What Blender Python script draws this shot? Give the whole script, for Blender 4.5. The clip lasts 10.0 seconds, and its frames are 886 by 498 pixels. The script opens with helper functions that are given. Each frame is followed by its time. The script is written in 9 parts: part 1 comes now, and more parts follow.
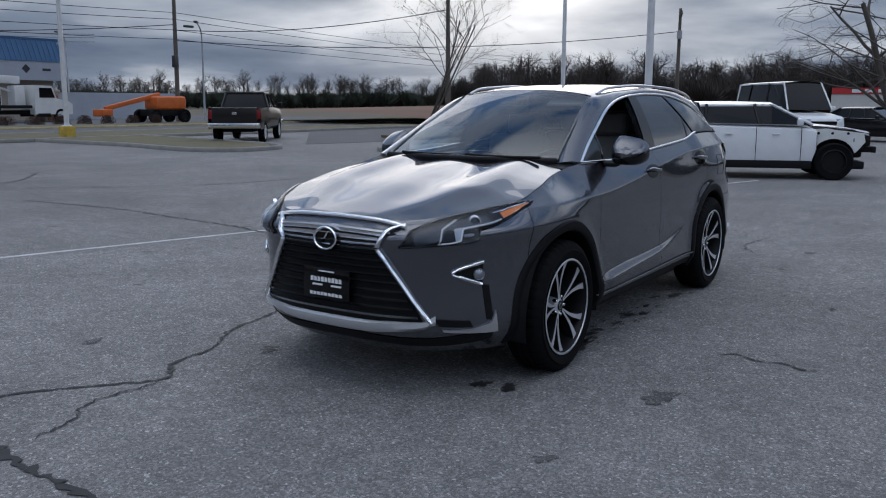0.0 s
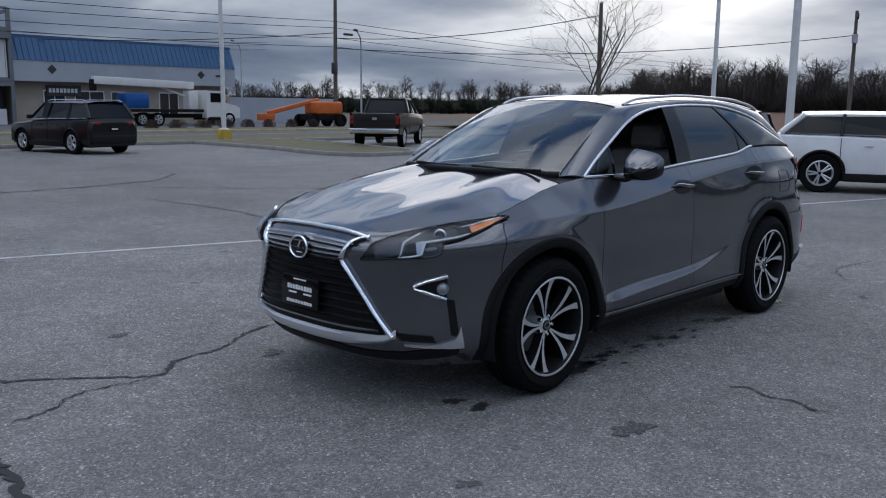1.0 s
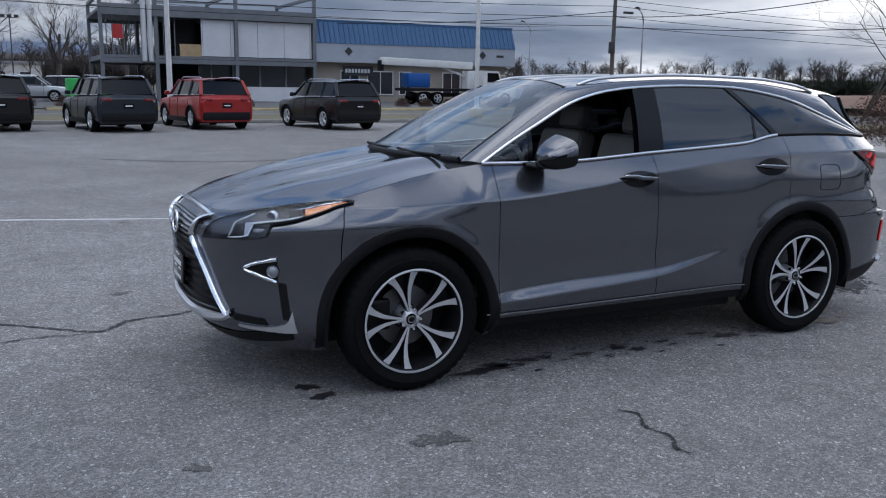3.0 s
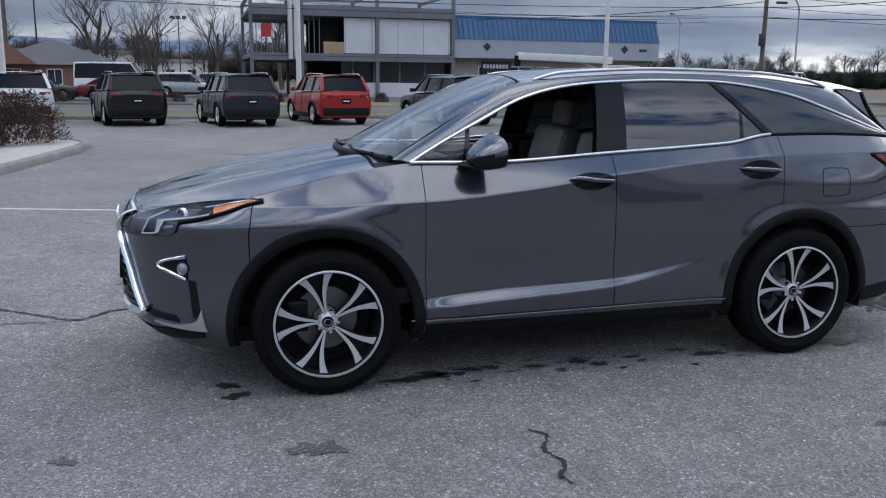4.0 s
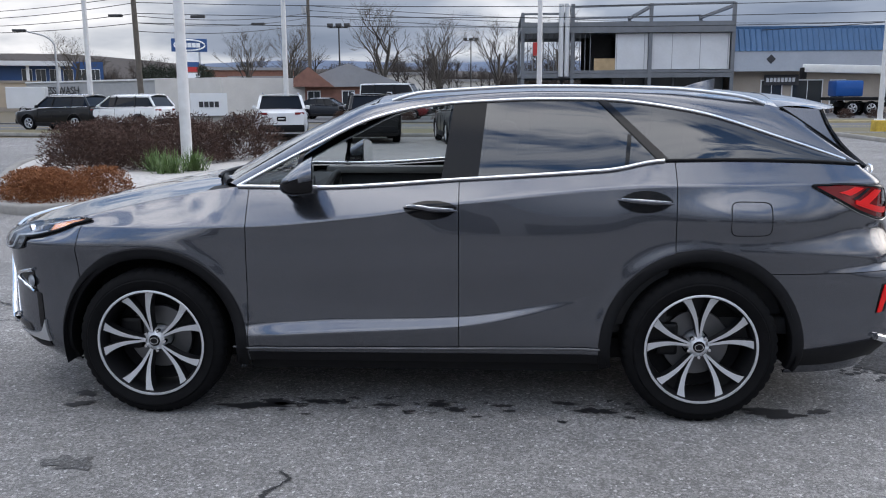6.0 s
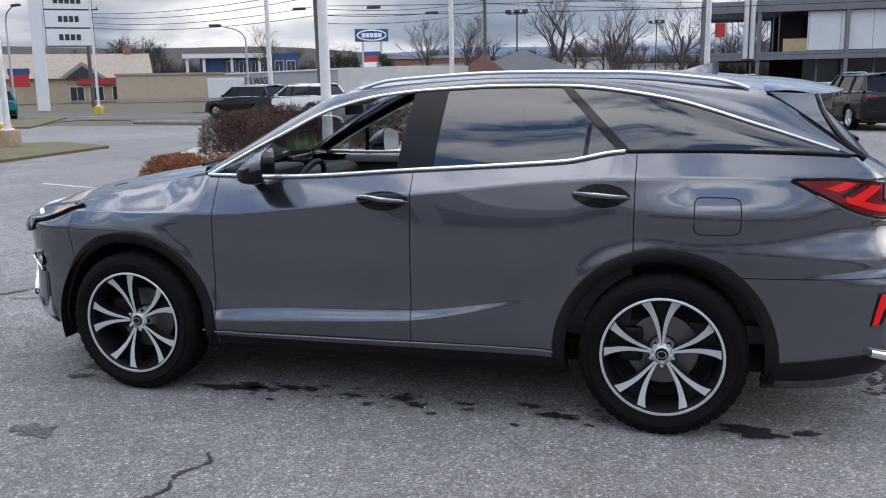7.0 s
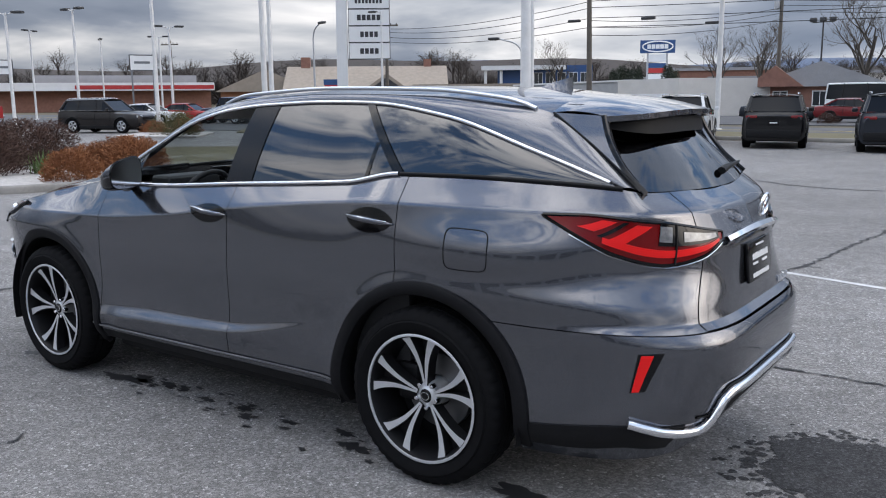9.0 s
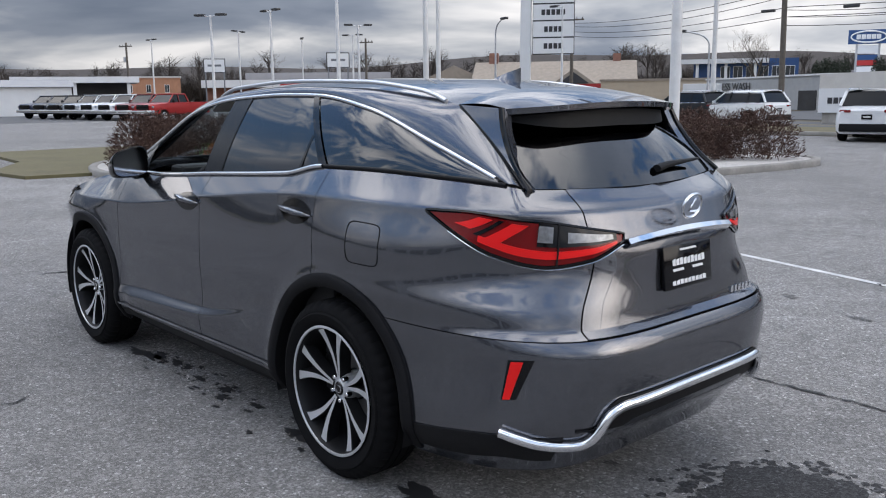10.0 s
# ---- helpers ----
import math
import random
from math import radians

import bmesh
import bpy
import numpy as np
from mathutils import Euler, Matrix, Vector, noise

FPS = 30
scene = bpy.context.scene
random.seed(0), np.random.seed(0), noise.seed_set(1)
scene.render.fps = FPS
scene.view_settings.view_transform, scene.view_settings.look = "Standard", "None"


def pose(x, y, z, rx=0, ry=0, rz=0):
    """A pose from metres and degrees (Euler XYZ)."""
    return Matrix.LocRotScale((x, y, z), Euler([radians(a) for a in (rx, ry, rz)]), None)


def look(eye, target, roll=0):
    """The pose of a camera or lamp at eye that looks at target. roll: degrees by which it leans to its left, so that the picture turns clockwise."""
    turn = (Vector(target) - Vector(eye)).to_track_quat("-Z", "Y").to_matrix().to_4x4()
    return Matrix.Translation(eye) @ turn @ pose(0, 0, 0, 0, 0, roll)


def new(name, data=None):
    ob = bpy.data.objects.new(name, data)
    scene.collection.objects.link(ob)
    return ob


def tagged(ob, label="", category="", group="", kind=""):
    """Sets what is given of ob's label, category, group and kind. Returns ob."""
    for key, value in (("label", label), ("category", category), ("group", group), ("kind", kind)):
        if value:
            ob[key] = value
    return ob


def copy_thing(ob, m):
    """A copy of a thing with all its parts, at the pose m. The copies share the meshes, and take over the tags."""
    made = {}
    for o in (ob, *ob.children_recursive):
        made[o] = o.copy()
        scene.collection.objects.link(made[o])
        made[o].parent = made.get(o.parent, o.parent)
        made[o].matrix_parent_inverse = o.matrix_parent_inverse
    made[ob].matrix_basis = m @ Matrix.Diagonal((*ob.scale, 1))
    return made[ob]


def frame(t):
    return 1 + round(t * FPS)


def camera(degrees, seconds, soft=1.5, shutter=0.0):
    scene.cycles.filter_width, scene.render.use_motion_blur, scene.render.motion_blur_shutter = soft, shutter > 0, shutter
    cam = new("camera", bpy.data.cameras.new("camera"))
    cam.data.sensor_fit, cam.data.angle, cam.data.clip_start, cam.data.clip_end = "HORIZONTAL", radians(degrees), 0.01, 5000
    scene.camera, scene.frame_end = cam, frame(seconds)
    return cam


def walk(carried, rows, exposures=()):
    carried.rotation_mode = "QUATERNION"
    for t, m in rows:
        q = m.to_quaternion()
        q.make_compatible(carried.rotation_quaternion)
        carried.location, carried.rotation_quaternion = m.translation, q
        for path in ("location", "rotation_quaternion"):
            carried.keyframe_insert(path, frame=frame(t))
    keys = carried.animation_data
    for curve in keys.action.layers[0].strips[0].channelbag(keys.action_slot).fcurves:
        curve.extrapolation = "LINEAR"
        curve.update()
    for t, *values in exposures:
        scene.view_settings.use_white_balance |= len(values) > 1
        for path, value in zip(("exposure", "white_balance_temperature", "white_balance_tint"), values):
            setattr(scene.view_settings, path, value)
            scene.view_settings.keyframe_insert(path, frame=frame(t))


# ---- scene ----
cam = camera(54.6, 10.0, soft=1.1)
PATH = [
    (0, (5.813, 2.997, 1.54), (4.172, 1.904, 1.204), 0.2),
    (0.5, (5.53, 3.376, 1.569), (4.011, 2.118, 1.238), 0.2),
    (1, (5.134, 3.707, 1.573), (3.721, 2.329, 1.248), 0.6),
    (1.5, (4.698, 4.04, 1.575), (3.401, 2.552, 1.254), 0.3),
    (2, (4.24, 4.35, 1.586), (3.05, 2.777, 1.252), 1.1),
    (2.5, (3.717, 4.636, 1.591), (2.683, 2.961, 1.236), 0.8),
    (4, (2.005, 5.088, 1.612), (1.461, 3.203, 1.22), 0.6),
    (4.5, (1.406, 5.138, 1.618), (1.006, 3.213, 1.25), -1.0),
    (5, (0.835, 5.191, 1.634), (0.592, 3.24, 1.268), -1.6),
    (5.5, (0.217, 5.149, 1.638), (0.134, 3.182, 1.287), -0.7),
    (7, (-1.474, 4.787, 1.632), (-0.935, 2.899, 1.251), -1.1),
    (7.5, (-2.023, 4.527, 1.617), (-1.341, 2.687, 1.231), -1.3),
    (8, (-2.558, 4.326, 1.629), (-1.742, 2.541, 1.248), -1.0),
    (8.5, (-3.028, 3.981, 1.624), (-2.073, 2.261, 1.263), 0.6),
    (9, (-3.482, 3.648, 1.623), (-2.335, 2.047, 1.277), -0.5),
    (9.5, (-3.869, 3.201, 1.589), (-2.545, 1.743, 1.237), -1.0),
    (10, (-4.291, 2.845, 1.599), (-2.819, 1.538, 1.247), -0.6),
]
walk(cam, [(t, look(eye, target, roll)) for t, eye, target, roll in PATH],
     [(0, -0.38, 6200, 12), (1.5, -0.22, 6200, 12), (2.5, 0.00, 6250, 13), (5.5, 0.54, 6700, 13), (7.5, 0.74, 6750, 13), (10, 0.54, 6800, 13)])

from mathutils.kdtree import KDTree

# ---- world, sun ----
SUN_DIR = Vector((-0.82, -0.47, 0.24)).normalized()


def build_world():
    world = bpy.data.worlds.new("sky")
    scene.world = world
    world.use_nodes = True
    nt = world.node_tree
    nt.nodes.clear()
    N, L = nt.nodes.new, nt.links.new
    out, bg = N("ShaderNodeOutputWorld"), N("ShaderNodeBackground")
    sky = N("ShaderNodeTexSky")
    sky.sky_type, sky.sun_disc = "NISHITA", False
    sky.sun_elevation = math.asin(SUN_DIR.z)
    sky.sun_rotation = math.atan2(SUN_DIR.x, SUN_DIR.y)
    sky.air_density, sky.dust_density = 1.6, 0.3
    tex = N("ShaderNodeTexCoord")
    sep = N("ShaderNodeSeparateXYZ")
    L(tex.outputs["Generated"], sep.inputs[0])

    def math_node(op, a, b=None, c=None, clamp=False):
        n = N("ShaderNodeMath")
        n.operation, n.use_clamp = op, clamp
        for i, v in enumerate((a, b, c)):
            if v is None:
                continue
            if isinstance(v, (int, float)):
                n.inputs[i].default_value = v
            else:
                L(v, n.inputs[i])
        return n.outputs[0]

    # the cloud deck: a flat layer seen from below
    up = math_node("ADD", math_node("MAXIMUM", sep.outputs["Z"], 0.0), 0.16)
    u, v = math_node("DIVIDE", sep.outputs["X"], up), math_node("DIVIDE", sep.outputs["Y"], up)
    deck = N("ShaderNodeCombineXYZ")
    L(u, deck.inputs[0]), L(v, deck.inputs[1])

    def noise_node(scale, detail, rough, distort=0.0, off=0.0):
        mp = N("ShaderNodeMapping")
        mp.inputs["Location"].default_value = (off, off * 0.7, off * 0.3)
        n = N("ShaderNodeTexNoise")
        n.inputs["Scale"].default_value, n.inputs["Detail"].default_value = scale, detail
        n.inputs["Roughness"].default_value, n.inputs["Distortion"].default_value = rough, distort
        L(deck.outputs[0], mp.inputs[0]), L(mp.outputs[0], n.inputs["Vector"])
        return n.outputs["Fac"]

    def ramp(fac, stops):
        r = N("ShaderNodeValToRGB")
        e = r.color_ramp.elements
        while len(e) < len(stops):
            e.new(0.5)
        for el, (p, c) in zip(e, stops):
            el.position, el.color = p, (*c, 1)
        L(fac, r.inputs[0])
        return r.outputs["Color"]

    # how near a direction is to the low sun
    dot = N("ShaderNodeVectorMath")
    dot.operation = "DOT_PRODUCT"
    L(tex.outputs["Generated"], dot.inputs[0])
    dot.inputs[1].default_value = SUN_DIR
    # fewer clouds on the side away from the sun
    away = math_node("MULTIPLY_ADD", sep.outputs["Y"], 0.01, math_node("MULTIPLY_ADD", dot.outputs["Value"], 0.06, noise_node(3.2, 7, 0.58, 0.5, 3.1)))
    cover = ramp(away, [(0.43, (0, 0, 0)), (0.53, (1, 1, 1))])
    body = ramp(noise_node(0.8, 6, 0.48, 0.3, 11.0), [(0.32, (0.25, 0.32, 0.44)), (0.47, (0.41, 0.49, 0.62)), (0.57, (0.82, 0.89, 0.98)), (0.68, (1.46, 1.50, 1.54))])

    # clouds light up towards the low sun behind them
    near = math_node("POWER", math_node("MAXIMUM", dot.outputs["Value"], 0.0), 70.0)
    glow = N("ShaderNodeMix")
    glow.data_type, glow.blend_type = "RGBA", "ADD"
    L(near, glow.inputs["Factor"])
    L(body, glow.inputs[6])
    glow.inputs[7].default_value = (1.75, 1.56, 1.28, 1)
    clear = N("ShaderNodeMix")
    clear.data_type, clear.blend_type = "RGBA", "MULTIPLY"
    clear.inputs["Factor"].default_value = 1.0
    L(sky.outputs[0], clear.inputs[6])
    clear.inputs[7].default_value = (0.13, 0.18, 0.25, 1)
    mix = N("ShaderNodeMix")
    mix.data_type = "RGBA"
    # the deck closes towards the horizon and breaks up overhead
    gap = N("ShaderNodeMapRange")
    gap.interpolation_type = "SMOOTHSTEP"
    gap.inputs["From Min"].default_value, gap.inputs["From Max"].default_value = 0.12, 0.42
    gap.inputs["To Min"].default_value, gap.inputs["To Max"].default_value = 0.03, 0.97
    L(sep.outputs["Z"], gap.inputs["Value"])
    hole = math_node("MULTIPLY", math_node("SUBTRACT", 1.0, cover), gap.outputs[0])
    L(math_node("SUBTRACT", 1.0, hole), mix.inputs["Factor"])
    # thin haze evens the clear sky to a soft blue
    haze = N("ShaderNodeMix")
    haze.data_type = "RGBA"
    haze.inputs["Factor"].default_value = 0.75
    L(clear.outputs[2], haze.inputs[6])
    haze.inputs[7].default_value = (0.075, 0.15, 0.32, 1)
    L(haze.outputs[2], mix.inputs[6]), L(glow.outputs[2], mix.inputs[7])
    # brighter overhead than at the horizon, as under a cloud deck
    rise = N("ShaderNodeMapRange")
    rise.interpolation_type = "SMOOTHSTEP"
    rise.inputs["From Min"].default_value, rise.inputs["From Max"].default_value = 0.04, 0.60
    rise.inputs["To Min"].default_value, rise.inputs["To Max"].default_value = 0.60, 2.1
    L(sep.outputs["Z"], rise.inputs["Value"])
    # thick clouds are darker from below on the sun's side
    lift = math_node("MULTIPLY", rise.outputs[0], math_node("MULTIPLY_ADD", math_node("MULTIPLY", dot.outputs["Value"], sep.outputs["Z"]), -0.55, math_node("MULTIPLY_ADD", dot.outputs["Value"], 0.32, 0.80)))
    lit = N("ShaderNodeVectorMath")
    lit.operation = "SCALE"
    L(mix.outputs[2], lit.inputs[0]), L(lift, lit.inputs["Scale"])
    L(lit.outputs[0], bg.inputs["Color"])
    bg.inputs["Strength"].default_value = 1.0
    L(bg.outputs[0], out.inputs[0])


build_world()
sun = new("sun", bpy.data.lights.new("sun", "SUN"))
sun.data.energy, sun.data.angle, sun.data.color = 0.5, radians(45), (1.0, 0.93, 0.84)
sun.matrix_world = look(SUN_DIR * 50, (0, 0, 0))
scene.view_settings.exposure = 0.0


# ---- materials ----
def material(name, color, rough=0.5, metal=0.0, var=0.0, scale=8.0, bump=0.0, bump_scale=40.0, coat=0.0, spec=0.5, emit=None, warm=None, rvar=0.0):
    """A procedural surface: base colour varied at two scales, with fine relief."""
    m = bpy.data.materials.new(name)
    m.use_nodes = True
    nt = m.node_tree
    N, L = nt.nodes.new, nt.links.new
    p = nt.nodes["Principled BSDF"]
    p.inputs["Base Color"].default_value = (*color, 1)
    p.inputs["Roughness"].default_value, p.inputs["Metallic"].default_value = rough, metal
    p.inputs["Coat Weight"].default_value, p.inputs["Coat Roughness"].default_value = coat, 0.02
    p.inputs["Specular IOR Level"].default_value = spec
    if var or bump:
        co = N("ShaderNodeTexCoord")
    if var:
        a, b = N("ShaderNodeTexNoise"), N("ShaderNodeTexNoise")
        a.inputs["Scale"].default_value, a.inputs["Detail"].default_value = scale, 5
        b.inputs["Scale"].default_value, b.inputs["Detail"].default_value = scale * 9, 3
        L(co.outputs["Object"], a.inputs["Vector"]), L(co.outputs["Object"], b.inputs["Vector"])
        s = N("ShaderNodeMath")
        s.operation = "MULTIPLY_ADD"
        L(b.outputs["Fac"], s.inputs[0])
        s.inputs[1].default_value = 0.5
        L(a.outputs["Fac"], s.inputs[2])
        r = N("ShaderNodeMapRange")
        r.inputs["From Min"].default_value, r.inputs["From Max"].default_value = 0.45, 1.05
        r.inputs["To Min"].default_value, r.inputs["To Max"].default_value = 1 - var, 1 + var
        L(s.outputs[0], r.inputs["Value"])
        mx = N("ShaderNodeVectorMath")
        mx.operation = "SCALE"
        mx.inputs[0].default_value = color
        L(r.outputs[0], mx.inputs["Scale"])
        last = mx.outputs[0]
        if warm:
            w = N("ShaderNodeMix")
            w.data_type = "RGBA"
            L(a.outputs["Fac"], w.inputs["Factor"]), L(last, w.inputs[6])
            w.inputs[7].default_value = (*warm, 1)
            last = w.outputs[2]
        L(last, p.inputs["Base Color"])
        if rvar:
            rr = N("ShaderNodeMapRange")
            rr.inputs["To Min"].default_value, rr.inputs["To Max"].default_value = max(rough - rvar, 0.02), min(rough + rvar, 1)
            L(a.outputs["Fac"], rr.inputs["Value"]), L(rr.outputs[0], p.inputs["Roughness"])
    if bump:
        bn, bp = N("ShaderNodeTexNoise"), N("ShaderNodeBump")
        bn.inputs["Scale"].default_value, bn.inputs["Detail"].default_value = bump_scale, 4
        bp.inputs["Strength"].default_value, bp.inputs["Distance"].default_value = bump, 0.01
        L(co.outputs["Object"], bn.inputs["Vector"]), L(bn.outputs["Fac"], bp.inputs["Height"]), L(bp.outputs[0], p.inputs["Normal"])
    if emit:
        p.inputs["Emission Color"].default_value, p.inputs["Emission Strength"].default_value = (*emit[0], 1), emit[1]
    return m


def glass(name, tint, gloss=1.45):
    """A thin pane: what lies behind it, tinted, under a mirror sheen."""
    m = bpy.data.materials.new(name)
    m.use_nodes = True
    nt = m.node_tree
    nt.nodes.clear()
    N, L = nt.nodes.new, nt.links.new
    out, mix, tr, gl, fr = N("ShaderNodeOutputMaterial"), N("ShaderNodeMixShader"), N("ShaderNodeBsdfTransparent"), N("ShaderNodeBsdfGlossy"), N("ShaderNodeLayerWeight")
    tr.inputs[0].default_value = (*tint, 1)
    gl.inputs["Roughness"].default_value = 0.015
    gl.inputs["Color"].default_value = (0.95, 0.97, 1.0, 1)
    # Schlick's rise of the sheen towards grazing views
    f0 = ((gloss - 1) / (gloss + 1)) ** 2
    fr.inputs["Blend"].default_value = 0.5
    pw, ma = N("ShaderNodeMath"), N("ShaderNodeMath")
    pw.operation, ma.operation = "POWER", "MULTIPLY_ADD"
    pw.inputs[1].default_value, ma.inputs[1].default_value, ma.inputs[2].default_value = 5.0, 1 - f0, f0
    L(fr.outputs["Facing"], pw.inputs[0]), L(pw.outputs[0], ma.inputs[0])
    L(ma.outputs[0], mix.inputs[0]), L(tr.outputs[0], mix.inputs[1]), L(gl.outputs[0], mix.inputs[2]), L(mix.outputs[0], out.inputs[0])
    return m


M = {}
M["paint"] = material("grey_pearl_paint", (0.096, 0.101, 0.117), 0.22, 0.85, coat=1.0, var=0.05, scale=60)
M["paint"].node_tree.nodes["Principled BSDF"].inputs["Specular Tint"].default_value = (0.45, 0.46, 0.50, 1)
M["paint"].node_tree.nodes["Principled BSDF"].inputs["Coat IOR"].default_value = 1.62
M["rail"] = material("satin_silver_rail", (0.66, 0.67, 0.69), 0.28, 0.9)
M["arch_plastic"] = material("dark_grey_arch_plastic", (0.007, 0.007, 0.008), 0.62, spec=0.14, var=0.2, scale=30, bump=0.05, bump_scale=300)
M["black_gloss"] = material("gloss_black_trim", (0.004, 0.004, 0.005), 0.07, spec=0.3)
M["pillar_black"] = material("satin_black_pillar", (0.004, 0.004, 0.005), 0.22, spec=0.22)
M["grille_black"] = material("black_grille_plastic", (0.006, 0.006, 0.006), 0.35, spec=0.15)
M["grille_gloss"] = material("gloss_grille_slat", (0.012, 0.012, 0.014), 0.16, spec=0.7)
M["bright_bar"] = material("bright_silver_bar", (0.66, 0.67, 0.69), 0.30, 0.45)
M["black_plastic"] = material("black_plastic", (0.009, 0.009, 0.010), 0.55, spec=0.16, var=0.2, scale=30, bump=0.05, bump_scale=300)
M["rubber"] = material("tyre_rubber", (0.006, 0.006, 0.0066), 0.75, spec=0.08, var=0.25, scale=25, bump=0.1, bump_scale=200)
M["chrome"] = material("chrome", (0.78, 0.79, 0.81), 0.09, 1.0)
M["satin"] = material("satin_aluminium", (0.62, 0.63, 0.65), 0.24, 1.0, var=0.06, scale=40)
M["disc"] = material("brake_disc_steel", (0.16, 0.16, 0.165), 0.40, 0.7)
M["rim"] = material("machined_rim", (0.60, 0.61, 0.63), 0.32, 0.55, var=0.05, scale=50)
M["rim_dark"] = material("dark_rim_pocket", (0.010, 0.010, 0.011), 0.4, 0.0, spec=0.2)
M["glass_clear"] = glass("clear_glass", (0.80, 0.85, 0.84), 1.55)
M["glass_ws"] = glass("windscreen_glass", (0.55, 0.60, 0.60), 2.0)
M["glass_dark"] = glass("privacy_glass", (0.015, 0.018, 0.022), 1.85)
M["glass_bg"] = material("dark_car_glass", (0.006, 0.007, 0.009), 0.08, spec=0.22)
M["red_lens"] = material("red_lens", (0.15, 0.002, 0.003), 0.16, spec=0.2, coat=0.25)
M["red_bright"] = material("red_light_guide", (0.80, 0.014, 0.014), 0.30, spec=0.2, coat=0.12)
M["amber"] = material("amber_lens", (0.75, 0.20, 0.02), 0.15, coat=1.0)
M["lamp_inner"] = material("lamp_reflector", (0.30, 0.32, 0.35), 0.38, 0.6)
M["lamp_dark"] = material("dark_lamp_housing", (0.006, 0.007, 0.010), 0.35, spec=0.15)
M["clear_lens"] = material("clear_lamp_lens", (0.20, 0.205, 0.215), 0.22, 0.5, coat=0.4, var=0.45, scale=55)
M["lens"] = glass("lamp_lens", (0.92, 0.94, 0.97), 1.38)
M["lamp_grey"] = material("grey_lamp_bezel", (0.030, 0.034, 0.044), 0.30, 0.3)
M["lamp_blue"] = material("projector_glass", (0.03, 0.04, 0.06), 0.06, spec=0.8)
M["white_print"] = material("white_print", (0.75, 0.75, 0.75), 0.5)
M["leather"] = material("grey_leather", (0.20, 0.19, 0.18), 0.5, var=0.12, scale=12, bump=0.1, bump_scale=180)
M["interior"] = material("dark_interior", (0.03, 0.03, 0.032), 0.6, var=0.15, scale=15)
M["headliner"] = material("pale_headliner", (0.35, 0.34, 0.33), 0.9, var=0.05, scale=30)
M["steel"] = material("galvanised_pole", (0.42, 0.43, 0.45), 0.5, 0.4, var=0.12, scale=3)
M["white_pole"] = material("painted_white_pole", (0.62, 0.62, 0.62), 0.5, var=0.12, scale=4)
M["wood_pole"] = material("weathered_wood_pole", (0.115, 0.10, 0.085), 0.9, var=0.25, scale=5, bump=0.4, bump_scale=40)
M["yellow"] = material("worn_yellow_paint", (0.50, 0.34, 0.05), 0.8, var=0.35, scale=6, bump=0.3, bump_scale=30)
M["stained"] = material("rust_stained_concrete", (0.34, 0.25, 0.16), 0.9, var=0.3, scale=5, bump=0.3, bump_scale=30)
M["kerb_yellow"] = material("faded_yellow_kerb", (0.34, 0.28, 0.16), 0.85, var=0.3, scale=3, bump=0.3, bump_scale=30)
M["concrete"] = material("concrete", (0.36, 0.34, 0.31), 0.9, var=0.2, scale=3, bump=0.3, bump_scale=25)
M["dark_lamp"] = material("bronze_lamp_head", (0.05, 0.05, 0.052), 0.5, 0.3)
M["cable"] = material("black_cable", (0.015, 0.015, 0.016), 0.7)

# ---- small builders ----
def spline(keys, vals):
    """A smooth curve through vals at rising keys (Hermite, with slopes held back at turning points)."""
    k, v = np.array(keys, float), np.array(vals, float)
    if k[0] > k[-1]:
        k, v = k[::-1], v[::-1]
    h = np.diff(k)
    d = np.diff(v) / h
    m = np.zeros(len(k))
    m[0], m[-1] = d[0], d[-1]
    for i in range(1, len(k) - 1):
        if d[i - 1] * d[i] > 0:
            m[i] = (h[i - 1] + h[i]) * d[i - 1] * d[i] / (h[i] * d[i - 1] + h[i - 1] * d[i])

    def f(x):
        x = np.clip(np.asarray(x, float), k[0], k[-1])
        i = np.clip(np.searchsorted(k, x) - 1, 0, len(k) - 2)
        t = (x - k[i]) / h[i]
        return ((1 + 2 * t) * (1 - t) ** 2 * v[i] + t * (1 - t) ** 2 * h[i] * m[i] + t * t * (3 - 2 * t) * v[i + 1] + t * t * (t - 1) * h[i] * m[i + 1])

    return f


def path3(points):
    """A smooth 3D curve through points, from 0 to 1 by length."""
    p = np.array(points, float)
    s = np.r_[0, np.cumsum(np.linalg.norm(np.diff(p, axis=0), axis=1))]
    s /= s[-1]
    f = [spline(s, p[:, i]) for i in range(3)]
    return lambda t: np.stack([g(t) for g in f], -1)


def mesh_of(name, verts, faces, mat, smooth=True, angle=35):
    me = bpy.data.meshes.new(name)
    me.from_pydata([tuple(map(float, v)) for v in verts], [], faces)
    me.materials.append(mat)
    if smooth:
        me.polygons.foreach_set("use_smooth", [True] * len(me.polygons))
        me.set_sharp_from_angle(angle=radians(angle))
    me.update()
    return me


def child(name, me, parent=None, label="", at=None):
    ob = new(name, me)
    if parent is not None:
        ob.parent = parent
    if at is not None:
        ob.matrix_basis = at
    if label:
        tagged(ob, label)
    return ob


def part(name, bm, mat, parent=None, label="", smooth=True, angle=35, at=None):
    """Links a bmesh as one mesh object under a thing or a part."""
    me = bpy.data.meshes.new(name)
    bm.to_mesh(me)
    bm.free()
    me.materials.append(mat)
    if smooth:
        me.polygons.foreach_set("use_smooth", [True] * len(me.polygons))
        me.set_sharp_from_angle(angle=radians(angle))
    return child(name, me, parent, label, at)


def base(name, label, category, group="", kind="", at=None):
    ob = new(name)
    ob.empty_display_size = 0.1
    if at is not None:
        ob.matrix_basis = at
    return tagged(ob, label, category, group, kind)


